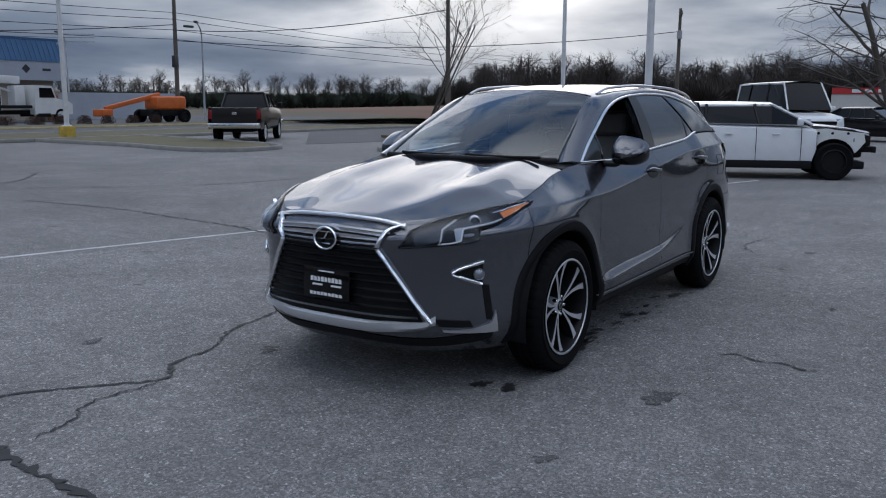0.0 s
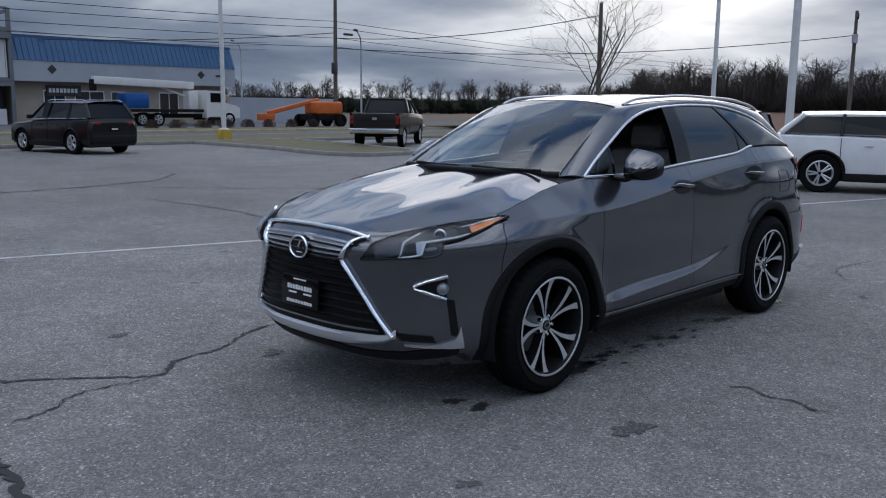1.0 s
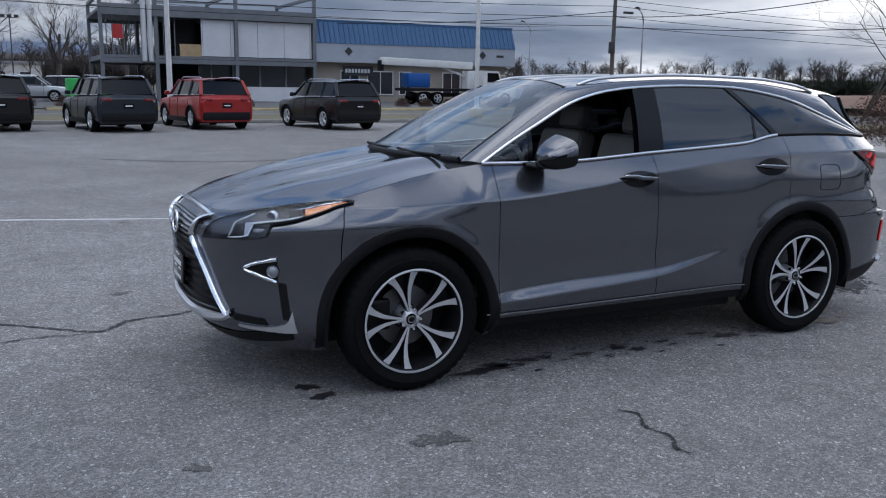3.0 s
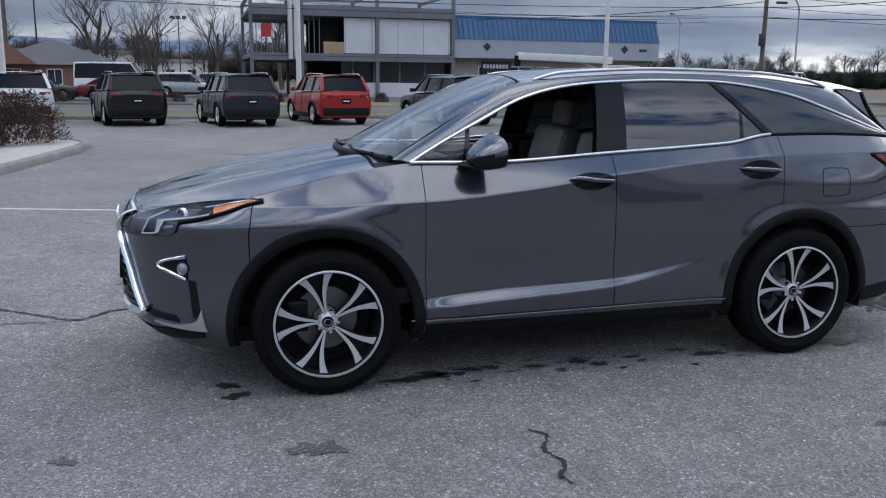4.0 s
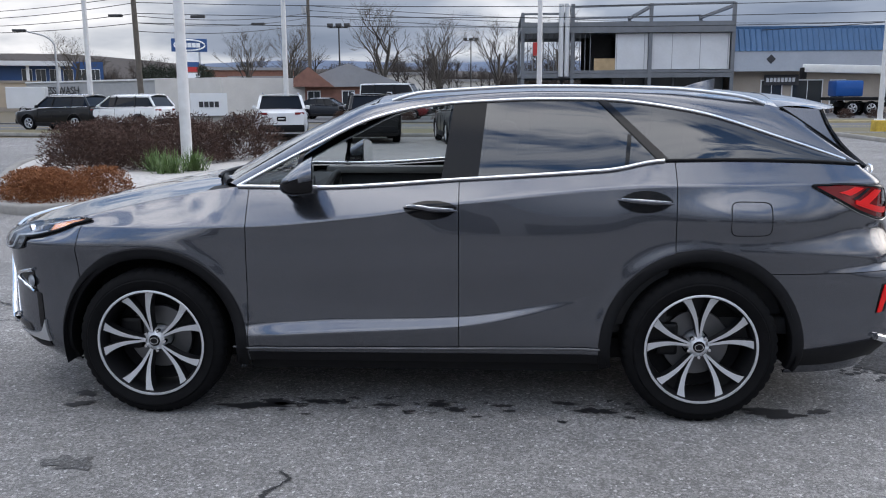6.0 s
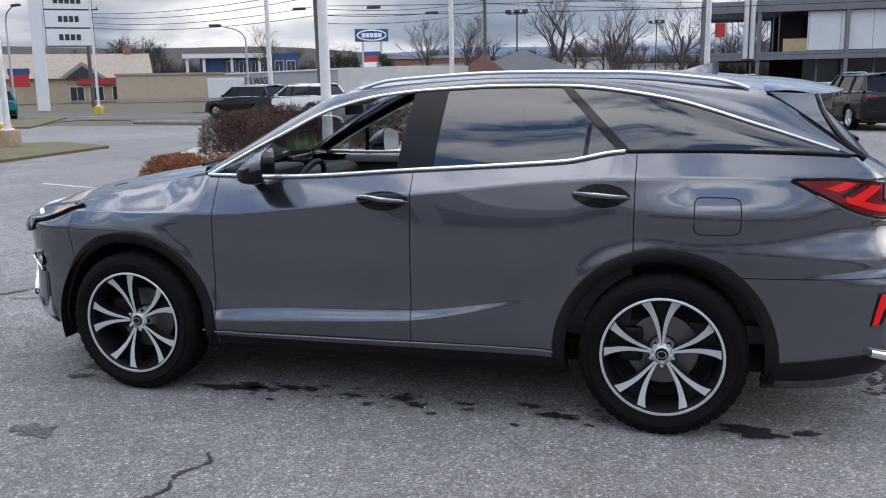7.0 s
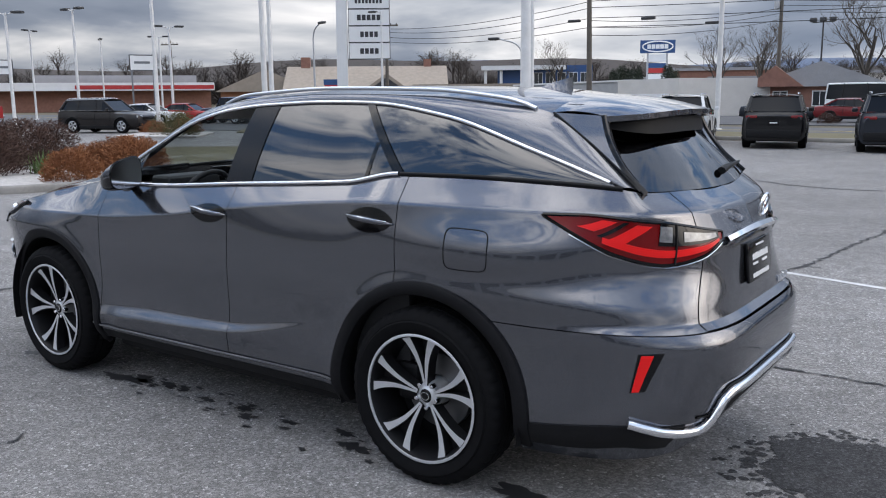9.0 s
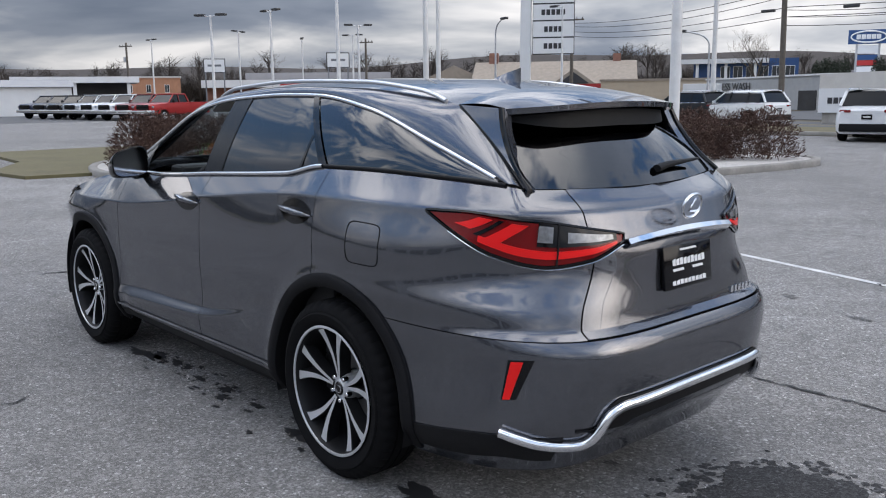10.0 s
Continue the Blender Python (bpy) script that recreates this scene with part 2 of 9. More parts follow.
def grid(P, flip=False, loop=False):
    """Vertices and quads of an n x m array of points."""
    n, m = P.shape[:2]
    faces = []
    for i in range(n if loop else n - 1):
        for j in range(m - 1):
            a, b = i * m + j, ((i + 1) % n) * m + j
            q = (a, b, b + 1, a + 1)
            faces.append(q[::-1] if flip else q)
    return P.reshape(-1, 3), faces


def box_bm(sx, sy, sz, at=(0, 0, 0), bevel=0.0, segs=2, bm=None, turn=None):
    """A bevelled box by its full sizes and centre."""
    bm = bm or bmesh.new()
    m = Matrix.Translation(at) @ (turn or Matrix()) @ Matrix.Diagonal((sx, sy, sz, 1))
    r = bmesh.ops.create_cube(bm, size=1, matrix=m)
    if bevel:
        edges = list({e for v in r["verts"] for e in v.link_edges})
        bmesh.ops.bevel(bm, geom=edges, offset=bevel, segments=segs, affect="EDGES", profile=0.6)
    return bm


def cyl_bm(r1, r2, depth, at=(0, 0, 0), turn=None, segs=20, bm=None, bevel=0.0):
    bm = bm or bmesh.new()
    m = Matrix.Translation(at) @ (turn or Matrix())
    r = bmesh.ops.create_cone(bm, cap_ends=True, segments=segs, radius1=r1, radius2=r2, depth=depth, matrix=m)
    if bevel:
        edges = [e for e in {e for v in r["verts"] for e in v.link_edges} if len(e.link_faces) == 2 and e.calc_face_angle(0) > 0.9]
        bmesh.ops.bevel(bm, geom=edges, offset=bevel, segments=2, affect="EDGES")
    return bm


def tube(points, radius, segs=8, flat=1.0, taper=None, close=False, up=(0, 0, 1)):
    """Vertices and faces of a tube along points; flat squeezes it upwards."""
    p = np.array(points, float)
    n = len(p)
    tang = np.gradient(p, axis=0)
    tang /= np.linalg.norm(tang, axis=1, keepdims=True) + 1e-9
    ref = np.array(up, float)
    side = np.cross(tang, ref)
    bad = np.linalg.norm(side, axis=1) < 1e-3
    side[bad] = np.cross(tang[bad], (1, 0.2, 0))
    side /= np.linalg.norm(side, axis=1, keepdims=True)
    top = np.cross(side, tang)
    a = np.linspace(0, 2 * np.pi, segs, endpoint=False)
    r = np.full(n, radius) if taper is None else radius * np.array(taper, float)
    ring = p[:, None] + r[:, None, None] * (np.cos(a)[None, :, None] * side[:, None] + flat * np.sin(a)[None, :, None] * top[:, None])
    verts = ring.reshape(-1, 3)
    faces = [(i * segs + j, i * segs + (j + 1) % segs, (i + 1) * segs + (j + 1) % segs, (i + 1) * segs + j) for i in range(n - 1) for j in range(segs)]
    faces += [tuple(range(segs))[::-1], tuple((n - 1) * segs + j for j in range(segs))]
    return verts, faces


def prism(outline, depth, axis="y", at=0.0):
    """An outline of 2D points drawn out by depth. axis 'y': outline in x, z; 'x': in y, z; 'z': in x, y."""
    n = len(outline)
    put = {"y": lambda u, w, d: (u, d, w), "x": lambda u, w, d: (d, u, w), "z": lambda u, w, d: (u, w, d)}[axis]
    verts = [put(u, w, at) for u, w in outline] + [put(u, w, at + depth) for u, w in outline]
    faces = [tuple(range(n))[::-1], tuple(range(n, 2 * n))] + [(i, (i + 1) % n, n + (i + 1) % n, n + i) for i in range(n)]
    return verts, faces


def joined(pieces):
    """One list of vertices and faces out of several."""
    verts, faces = [], []
    for v, f in pieces:
        k = len(verts)
        verts += [tuple(p) for p in v]
        faces += [tuple(i + k for i in q) for q in f]
    return verts, faces


def solid(verts, faces):
    """A bmesh out of vertices and faces with normals pointing outwards."""
    bm = bmesh.new()
    vs = [bm.verts.new(tuple(map(float, v))) for v in verts]
    for f in faces:
        try:
            bm.faces.new([vs[i] for i in f])
        except ValueError:
            pass
    bmesh.ops.recalc_face_normals(bm, faces=bm.faces)
    return bm


ROT_Y = Matrix.Rotation(radians(90), 4, "X")   # a cone's axis from z to y
ROT_X = Matrix.Rotation(radians(90), 4, "Y")

# ---- ground ----
def asphalt_material(name="weathered_asphalt", color=(0.232, 0.226, 0.222)):
    m = bpy.data.materials.new(name)
    m.use_nodes = True
    nt = m.node_tree
    N, L = nt.nodes.new, nt.links.new
    p = nt.nodes["Principled BSDF"]
    co = N("ShaderNodeTexCoord")

    def nz(scale, detail, rough=0.5):
        n = N("ShaderNodeTexNoise")
        n.inputs["Scale"].default_value, n.inputs["Detail"].default_value, n.inputs["Roughness"].default_value = scale, detail, rough
        L(co.outputs["Object"], n.inputs["Vector"])
        return n.outputs["Fac"]

    def rng(f, a, b, c, d):
        r = N("ShaderNodeMapRange")
        for key, val in (("From Min", a), ("From Max", b), ("To Min", c), ("To Max", d)):
            r.inputs[key].default_value = val
        L(f, r.inputs["Value"])
        return r.outputs[0]

    def mul(a, b):
        x = N("ShaderNodeMath")
        x.operation = "MULTIPLY"
        L(a, x.inputs[0]), L(b, x.inputs[1])
        return x.outputs[0]

    broad, stain, mid, grit = nz(0.12, 4), nz(0.9, 5, 0.6), nz(7, 5, 0.65), nz(170, 2, 0.7)
    vor = N("ShaderNodeTexVoronoi")
    vor.inputs["Scale"].default_value = 88
    L(co.outputs["Object"], vor.inputs["Vector"])
    sp = N("ShaderNodeSeparateColor")
    L(vor.outputs["Color"], sp.inputs[0])
    # pale chips of aggregate among darker binder
    stone = mul(rng(sp.outputs[0], 0.25, 1.0, 0.72, 1.32), rng(sp.outputs[1], 0.88, 1.0, 0.95, 1.9))
    f = mul(mul(rng(broad, 0.3, 0.7, 0.84, 1.14), rng(stain, 0.3, 0.7, 0.86, 1.12)), mul(rng(mid, 0.3, 0.7, 0.84, 1.16), mul(rng(grit, 0.3, 0.75, 0.50, 1.55), stone)))
    c = N("ShaderNodeVectorMath")
    c.operation = "SCALE"
    c.inputs[0].default_value = color
    L(f, c.inputs["Scale"]), L(c.outputs[0], p.inputs["Base Color"])
    p.inputs["Roughness"].default_value, p.inputs["Specular IOR Level"].default_value = 0.92, 0.14
    bp = N("ShaderNodeBump")
    bp.inputs["Strength"].default_value, bp.inputs["Distance"].default_value = 0.6, 0.007
    L(mul(grit, stone), bp.inputs["Height"]), L(bp.outputs[0], p.inputs["Normal"])
    return m


M["asphalt"] = asphalt_material()
M["road"] = material("road_asphalt", (0.085, 0.086, 0.09), 0.9, var=0.15, scale=0.6, bump=0.3, bump_scale=60)
M["dry_grass"] = material("dry_winter_grass", (0.135, 0.108, 0.062), 0.95, var=0.4, scale=0.8, bump=0.8, bump_scale=30, warm=(0.095, 0.092, 0.042))
M["field"] = material("brown_field", (0.115, 0.085, 0.055), 0.95, var=0.3, scale=0.05, bump=0.6, bump_scale=3, warm=(0.075, 0.07, 0.04))
M["red_earth"] = material("red_clay_earth", (0.17, 0.072, 0.040), 0.95, var=0.3, scale=0.15, bump=0.6, bump_scale=4, warm=(0.11, 0.075, 0.05))
M["white_line"] = material("worn_white_line", (0.52, 0.52, 0.52), 0.8, var=0.35, scale=5)
M["yellow_line"] = material("worn_yellow_line", (0.42, 0.30, 0.05), 0.8, var=0.3, scale=5)
M["tar"] = material("crack_filler", (0.016, 0.016, 0.017), 0.7, var=0.3, scale=20)
M["oil"] = material("dark_oil_stain", (0.016, 0.016, 0.018), 0.6, var=0.4, scale=12, rvar=0.2)
M["kerb"] = material("kerb_concrete", (0.22, 0.21, 0.195), 0.9, var=0.25, scale=2, bump=0.4, bump_scale=20)
M["gravel"] = material("pale_gravel", (0.42, 0.40, 0.38), 0.9, var=0.3, scale=12, bump=0.9, bump_scale=35)


def sheet(name, outline, z, mat, label, category="ground", kind="structure", cells=0):
    verts = [(x, y, z) for x, y in outline]
    bm = bmesh.new()
    f = bm.faces.new([bm.verts.new(v) for v in verts])
    if f.normal.z < 0:
        f.normal_flip()
    bmesh.ops.recalc_face_normals(bm, faces=bm.faces)
    if bm.faces[:][0].normal.z < 0:
        bmesh.ops.reverse_faces(bm, faces=bm.faces[:])
    return tagged(part(name, bm, mat, smooth=False), label, category, kind=kind)


# ground: one sheet to the horizon, gently rising into far hills
def build_ground():
    r = np.r_[np.linspace(0, 160, 17), np.linspace(200, 700, 11), np.linspace(900, 3600, 10)]
    a = np.linspace(0, 2 * np.pi, 97)[:-1]
    P = np.zeros((len(a), len(r), 3))
    P[..., 0], P[..., 1] = np.cos(a)[:, None] * r, np.sin(a)[:, None] * r
    hill = np.clip((r - 260) / 2000, 0, 1) ** 1.2
    wave = 0.55 + 0.45 * np.sin(a * 3 + 1.1) * np.sin(a * 5 + 0.4)
    P[..., 2] = -0.03 + hill[None] * 36 * wave[:, None] * (0.8 + 0.2 * np.sin(a * 17))[:, None]
    v, f = grid(P, loop=True)
    tagged(new("ground", mesh_of("ground", v, f, M["field"], angle=80)), "brown winter fields and low wooded hills reaching the horizon", "ground", kind="structure")


build_ground()
tagged(part("pavement", solid(*prism([(-60, 45), (60, 45), (60, -21.5), (30, -28.3), (-60, -28.3)], 0.02, "z", -0.02)), M["asphalt"], smooth=False),
       "grey weathered asphalt car park with cracks and patches", "pavement", kind="structure")


def kerb_path(name, points, w=0.16, h=0.14, label="grey concrete kerb round the planted edge", mat=None):
    v, f = [], []
    p = np.array(points, float)
    t = np.gradient(p, axis=0)
    t /= np.linalg.norm(t, axis=1, keepdims=True)
    nrm = np.stack([-t[:, 1], t[:, 0]], 1)
    prof = [(-w / 2, 0), (-w / 2, h - 0.03), (-w / 2 + 0.03, h), (w / 2 - 0.03, h), (w / 2, h - 0.03), (w / 2, 0)]
    P = np.array([[(*(p[i] + nrm[i] * o), z) for o, z in prof] for i in range(len(p))])
    v, f = grid(P)
    return tagged(part(name, solid(v, f), mat or M["kerb"], angle=50), label, "kerb", kind="structure")


def arc_line(points, n=40):
    q = path3([(x, y, 0) for x, y in points])(np.linspace(0, 1, n))
    return q[:, :2]


def raised(name, outline, z, mat, label, category="verge"):
    v, f = prism([tuple(p) for p in outline], z + 0.02, "z", -0.02)
    return tagged(part(name, solid(v, f), mat, smooth=False), label, category, kind="structure")

# ---- the grey crossover ----
XA, XB = 1.40, -1.50
fx_front = spline([0.20, 0.30, 0.37, 0.43, 0.60, 0.84, 0.93, 1.0], [2.20, 2.33, 2.385, 2.405, 2.40, 2.415, 2.37, 2.30])
fx_rear = spline([0.20, 0.32, 0.42, 0.52, 0.68, 0.745, 0.79, 0.95, 1.08, 1.18, 1.26, 1.34], [-2.36, -2.44, -2.53, -2.555, -2.575, -2.56, -2.50, -2.485, -2.505, -2.50, -2.40, -2.30])
swoosh_z = spline([-0.9, -0.833, -0.178, 0.516, 0.745, 1.1], [0.62, 0.609, 0.482, 0.443, 0.428, 0.40])
crease_z = spline([-2.6, -1.2, -0.2, 0.3, 0.9, 2.5], [1.21, 1.19, 1.105, 1.035, 0.985, 0.975])


def side_y(x, z):
    """Half width of the body at a station and height."""
    x, z = np.broadcast_arrays(np.asarray(x, float), np.asarray(z, float))
    low = spline([0.20, 0.30, 0.355, 0.41, 0.62, 0.80, 1.30], [0.80, 0.866, 0.893, 0.897, 0.886, 0.893, 0.893])(z)
    # the blade-like crease low on the doors climbs and dies out before the rear wheel
    t = z - swoosh_z(x)
    e = np.sqrt(t * t + 0.012 ** 2) - 0.012
    wide = 0.018 + 0.034 * np.clip((x + 0.85) / 1.3, 0, 1)
    blade = np.where(t > 0, np.clip(1 - e / wide, 0, 1) ** 1.15, np.exp(-e / 0.10))
    low = low + (0.006 + 0.45 * wide) * np.clip((x + 0.90) / 0.75, 0, 1) * np.clip((1.02 - x) / 0.30, 0, 1) * blade
    zc = crease_z(x)
    over = np.clip(z - zc + 0.003, 0, None)
    y = low - 0.62 * over * over / (over + 0.005)
    y = y - 0.10 * np.clip(z - 0.62, 0, None) ** 2
    # rear haunch and front wing swell
    y = y + 0.030 * np.exp(-((x + 1.62) / 0.42) ** 2) * np.exp(-((z - 1.03) / 0.11) ** 2)
    y = y + 0.020 * np.exp(-((x - 1.45) / 0.38) ** 2) * np.exp(-((z - 0.93) / 0.12) ** 2)
    for ax in (1.395, -1.395):
        d = np.hypot(x - ax, z - 0.378)
        y = y + 0.014 * np.exp(-((d - 0.49) / 0.055) ** 2)
    return y


FN, FM = 2.3, 3.0
th = np.linspace(0, np.pi / 2, 2000)
fx, fy = 1.02 * np.cos(th) ** (2 / FN), 0.9 * np.sin(th) ** (2 / FM)
arc = np.r_[0, np.cumsum(np.hypot(np.diff(fx), np.diff(fy)))]
ANGLE_F, ARC_F = th, arc / arc[-1]


def body(s, z):
    """The painted skin at a way round the half plan (0..1 nose, 1..2 flank, 2..3 tail) and a height."""
    s, z = np.broadcast_arrays(np.asarray(s, float), np.asarray(z, float))
    x, y = np.zeros(s.shape), np.zeros(s.shape)
    f, r = s < 1, s > 2
    t = np.interp(s[f], ARC_F, ANGLE_F)
    x[f] = XA + (fx_front(z[f]) - XA) * np.cos(t) ** (2 / FN)
    y[f] = side_y(XA, z[f]) * np.sin(t) ** (2 / FM)
    m = ~f & ~r
    x[m] = XA + (XB - XA) * (s[m] - 1)
    y[m] = side_y(x[m], z[m])
    t = np.interp(3 - s[r], ARC_F, ANGLE_F)
    box = np.clip((z[r] - 0.70) / 0.35, 0, 1)
    box = box * box * (3 - 2 * box)
    n_, m_ = 3.0 - 0.7 * box, 4.6 - 1.7 * box
    x[r] = XB + (fx_rear(z[r]) - XB) * np.cos(t) ** (2 / n_)
    fade = np.clip((x[r] - XB) / -0.9, 0, 1)
    y[r] = (side_y(XB, z[r]) - 0.012 * fade) * np.sin(t) ** (2 / m_)
    return np.stack([x, y, z], -1)


S_TAB = np.linspace(0, 3, 3001)


def s_at(x, y, z=0.9):
    p = body(S_TAB, np.full(S_TAB.shape, z))
    return S_TAB[np.argmin(np.hypot(p[:, 0] - x, p[:, 1] - y))]


# the line along the top of the skin: bonnet gap, belt, rear screen foot
RIM = [(2.335, 0, 0.948), (2.325, 0.25, 0.946), (2.27, 0.43, 0.945), (2.09, 0.62, 0.975), (1.90, 0.73, 1.005), (1.72, 0.80, 1.034), (1.5, 0.785, 1.083), (1.2, 0.735, 1.14),
       (1.05, 0.752, 1.163), (0.945, 0.768, 1.175), (0.557, 0.785, 1.172), (-0.207, 0.79, 1.214), (-0.92, 0.79, 1.258), (-1.206, 0.78, 1.305), (-1.5, 0.765, 1.308), (-1.9, 0.725, 1.298),
       (-2.172, 0.655, 1.28), (-2.225, 0.60, 1.266), (-2.30, 0.33, 1.255), (-2.335, 0, 1.25)]
RIM_S = [0.0] + [s_at(x, y, 0.9) if x > 1.0 or x < -1.6 else 1 + (XA - x) / (XA - XB) for x, y, _ in RIM[1:-1]] + [3.0]
rim_x, rim_y, rim_z = (spline(RIM_S, [p[i] for p in RIM]) for i in range(3))


def skin(s, v):
    """The skin at a way round and a row: v 0..1 from the sill to 0.84 m, 1..2 up to the rim."""
    s, v = np.broadcast_arrays(np.asarray(s, float), np.asarray(v, float))
    low = 0.235 + 0.05 * ((s > 1.17) & (s < 1.83))
    top = rim_z(s)
    z = np.where(v < 1, low + (0.84 - low) * v, 0.84 + (top - 0.84) * (v - 1))
    p = body(s, z)
    w = np.clip((v - 1.25) / 0.75, 0, 1)
    w = w * w * (3 - 2 * w)
    rim = np.stack([rim_x(s), rim_y(s), rim_z(s)], -1)
    return p + w[..., None] * (rim - body(s, top))


def normals(P):
    a, b = np.gradient(P, axis=0), np.gradient(P, axis=1)
    n = np.cross(a, b)
    return n / (np.linalg.norm(n, axis=-1, keepdims=True) + 1e-9)


def mirrored(v, f, side):
    if side > 0:
        return v, f
    v = np.array(v, float) * (1, -1, 1)
    return v, [q[::-1] for q in f]


ARCH_R = 0.462


def panel(name, s0, s1, v0, v1, parent, ns, nv, gap=0.0022, label="", cut=True, mat="paint", both=True, lift=0.0):
    """A pressed panel with folded-in edges; wheel arches are cut out of it."""
    s, v = np.linspace(s0, s1, ns), np.linspace(v0, v1, nv)
    P = skin(s[:, None], v[None, :])
    N = -normals(P)
    if (N[ns // 2, nv // 2] * (P[ns // 2, nv // 2] - (0, 0, 0.6))).sum() < 0:
        N = -N
    P = P + N * lift
    # pull the borders in by the shut gap and fold them inwards
    for edge, nxt in ((0, 1), (-1, -2)):
        if not (edge == 0 and s0 == 0) and not (edge == -1 and s1 == 3):
            d = P[nxt] - P[edge]
            P[edge] += d / np.linalg.norm(d, axis=-1, keepdims=True) * gap
    d = P[:, -2] - P[:, -1]
    P[:, -1] += d / np.linalg.norm(d, axis=-1, keepdims=True) * gap
    d = P[:, 1] - P[:, 0]
    P[:, 0] += d / np.linalg.norm(d, axis=-1, keepdims=True) * gap
    keep = np.ones((ns - 1, nv - 1), bool)
    if cut:
        for ax in (1.395, -1.395):
            C = (P[:-1, :-1] + P[1:, 1:] + P[1:, :-1] + P[:-1, 1:]) / 4
            keep &= ~((np.hypot(C[..., 0] - ax, C[..., 2] - 0.378) < ARCH_R) & (C[..., 1] > 0.5))
            d = np.hypot(P[..., 0] - ax, P[..., 2] - 0.378)
            inside = (d < ARCH_R) & (P[..., 1] > 0.5)
            k = np.where(inside, ARCH_R / np.maximum(d, 1e-3), 1.0)
            P[..., 0], P[..., 2] = ax + (P[..., 0] - ax) * k, 0.378 + (P[..., 2] - 0.378) * k
    F = np.concatenate([P[:1] - N[:1] * 0.022, P, P[-1:] - N[-1:] * 0.022], 0)
    NN = np.concatenate([N[:1], N, N[-1:]], 0)
    F = np.concatenate([F[:, :1] - NN[:, :1] * 0.022, F, F[:, -1:] - NN[:, -1:] * 0.022], 1)
    kk = np.zeros((ns + 1, nv + 1), bool)
    kk[1:-1, 1:-1] = keep
    kk[0, 1:-1], kk[-1, 1:-1] = keep[0], keep[-1]
    kk[1:-1, 0], kk[1:-1, -1] = keep[:, 0], keep[:, -1]
    if s0 == 0:
        kk[0] = False
    if s1 == 3:
        kk[-1] = False
    verts, faces = grid(F)
    m = F.shape[1]
    faces = [f for f in faces if kk[f[0] // m, f[0] % m]]
    obs = []
    for side in (1, -1) if both else (1,):
        v2, f2 = mirrored(verts, faces, side)
        me = mesh_of(name, v2, [q[::-1] for q in f2], M[mat], angle=28)
        obs.append(child(name, me, parent, label))
    return obs


def across(name, s0, v0, v1, parent, ns, nv, label="", end=0):
    """A panel that runs across the car's middle, from side to side (end 0: nose, 3: tail)."""
    s, v = np.linspace(s0, end, ns), np.linspace(v0, v1, nv)
    P = skin(s[:, None], v[None, :])
    P = np.concatenate([P, (P * (1, -1, 1))[-2::-1]], 0)
    N = normals(P)
    if (N[0, nv // 2] * (P[0, nv // 2] * (1, 1, 0))).sum() < 0:
        N = -N
    F = np.concatenate([P[:, :1] - N[:, :1] * 0.022, P, P[:, -1:] - N[:, -1:] * 0.022], 1)
    NN = np.concatenate([N[:, :1], N, N[:, -1:]], 1)
    F = np.concatenate([F[:1] - NN[:1] * 0.022, F, F[-1:] - NN[-1:] * 0.022], 0)
    v2, f2 = grid(F)
    keep = f2
    for ax in (1.395, -1.395):
        pts = np.array(v2)
        d = np.hypot(pts[:, 0] - ax, pts[:, 2] - 0.378)
        keep = [q for q in keep if not (d[list(q)].mean() < ARCH_R and abs(pts[list(q), 1].mean()) > 0.5)]
    return child(name, mesh_of(name, v2, keep if end == 3 else keep, M["paint"], angle=28), parent, label)


car = base("crossover", "dark metallic grey crossover with black glass, parked on the asphalt", "car")

S_BUMP = s_at(1.76, 0.85, 0.9)
S_FD, S_B, S_RD = (1 + (XA - x) / (XA - XB) for x in (0.885, -0.192, -1.255))
S_HATCH, S_TAIL = s_at(-2.45, 0.53, 0.9), s_at(-1.93, 0.84, 0.9)
V_HATCH = (0.76 - 0.235) / 0.605
front_bumper = across("front_bumper", S_BUMP - 0.002, 0.0, 2.0, car, 60, 46)
wings = panel("front_wing", S_BUMP, S_FD, 0.0, 2.0, car, 64, 120)
front_doors = panel("front_door", S_FD, S_B, 0.10, 2.0, car, 56, 130)
rear_doors = panel("rear_door", S_B, S_RD, 0.10, 2.0, car, 56, 130)
quarters = panel("rear_quarter", S_RD, S_HATCH, V_HATCH, 2.0, car, 80, 80)
# black plastic on the sill paints in the shade below the doors
panel("sill", S_FD - 0.03, S_RD, 0.0, 0.098, car, 60, 5, label="sill under the doors, made black for the shade there", mat="black_plastic")
rear_bumper = across("rear_bumper", S_RD + 0.02, 0.0, V_HATCH - 0.004, car, 110, 24, end=3)
tailgate = across("tailgate", S_HATCH + 0.003, V_HATCH + 0.006, 2.0, car, 34, 34, end=3)

# bonnet: between the rim line and a crowned centre line
hood_z = spline([1.05, 1.28, 1.79, 2.10, 2.25, 2.335], [1.205, 1.178, 1.09, 1.015, 0.975, 0.952])


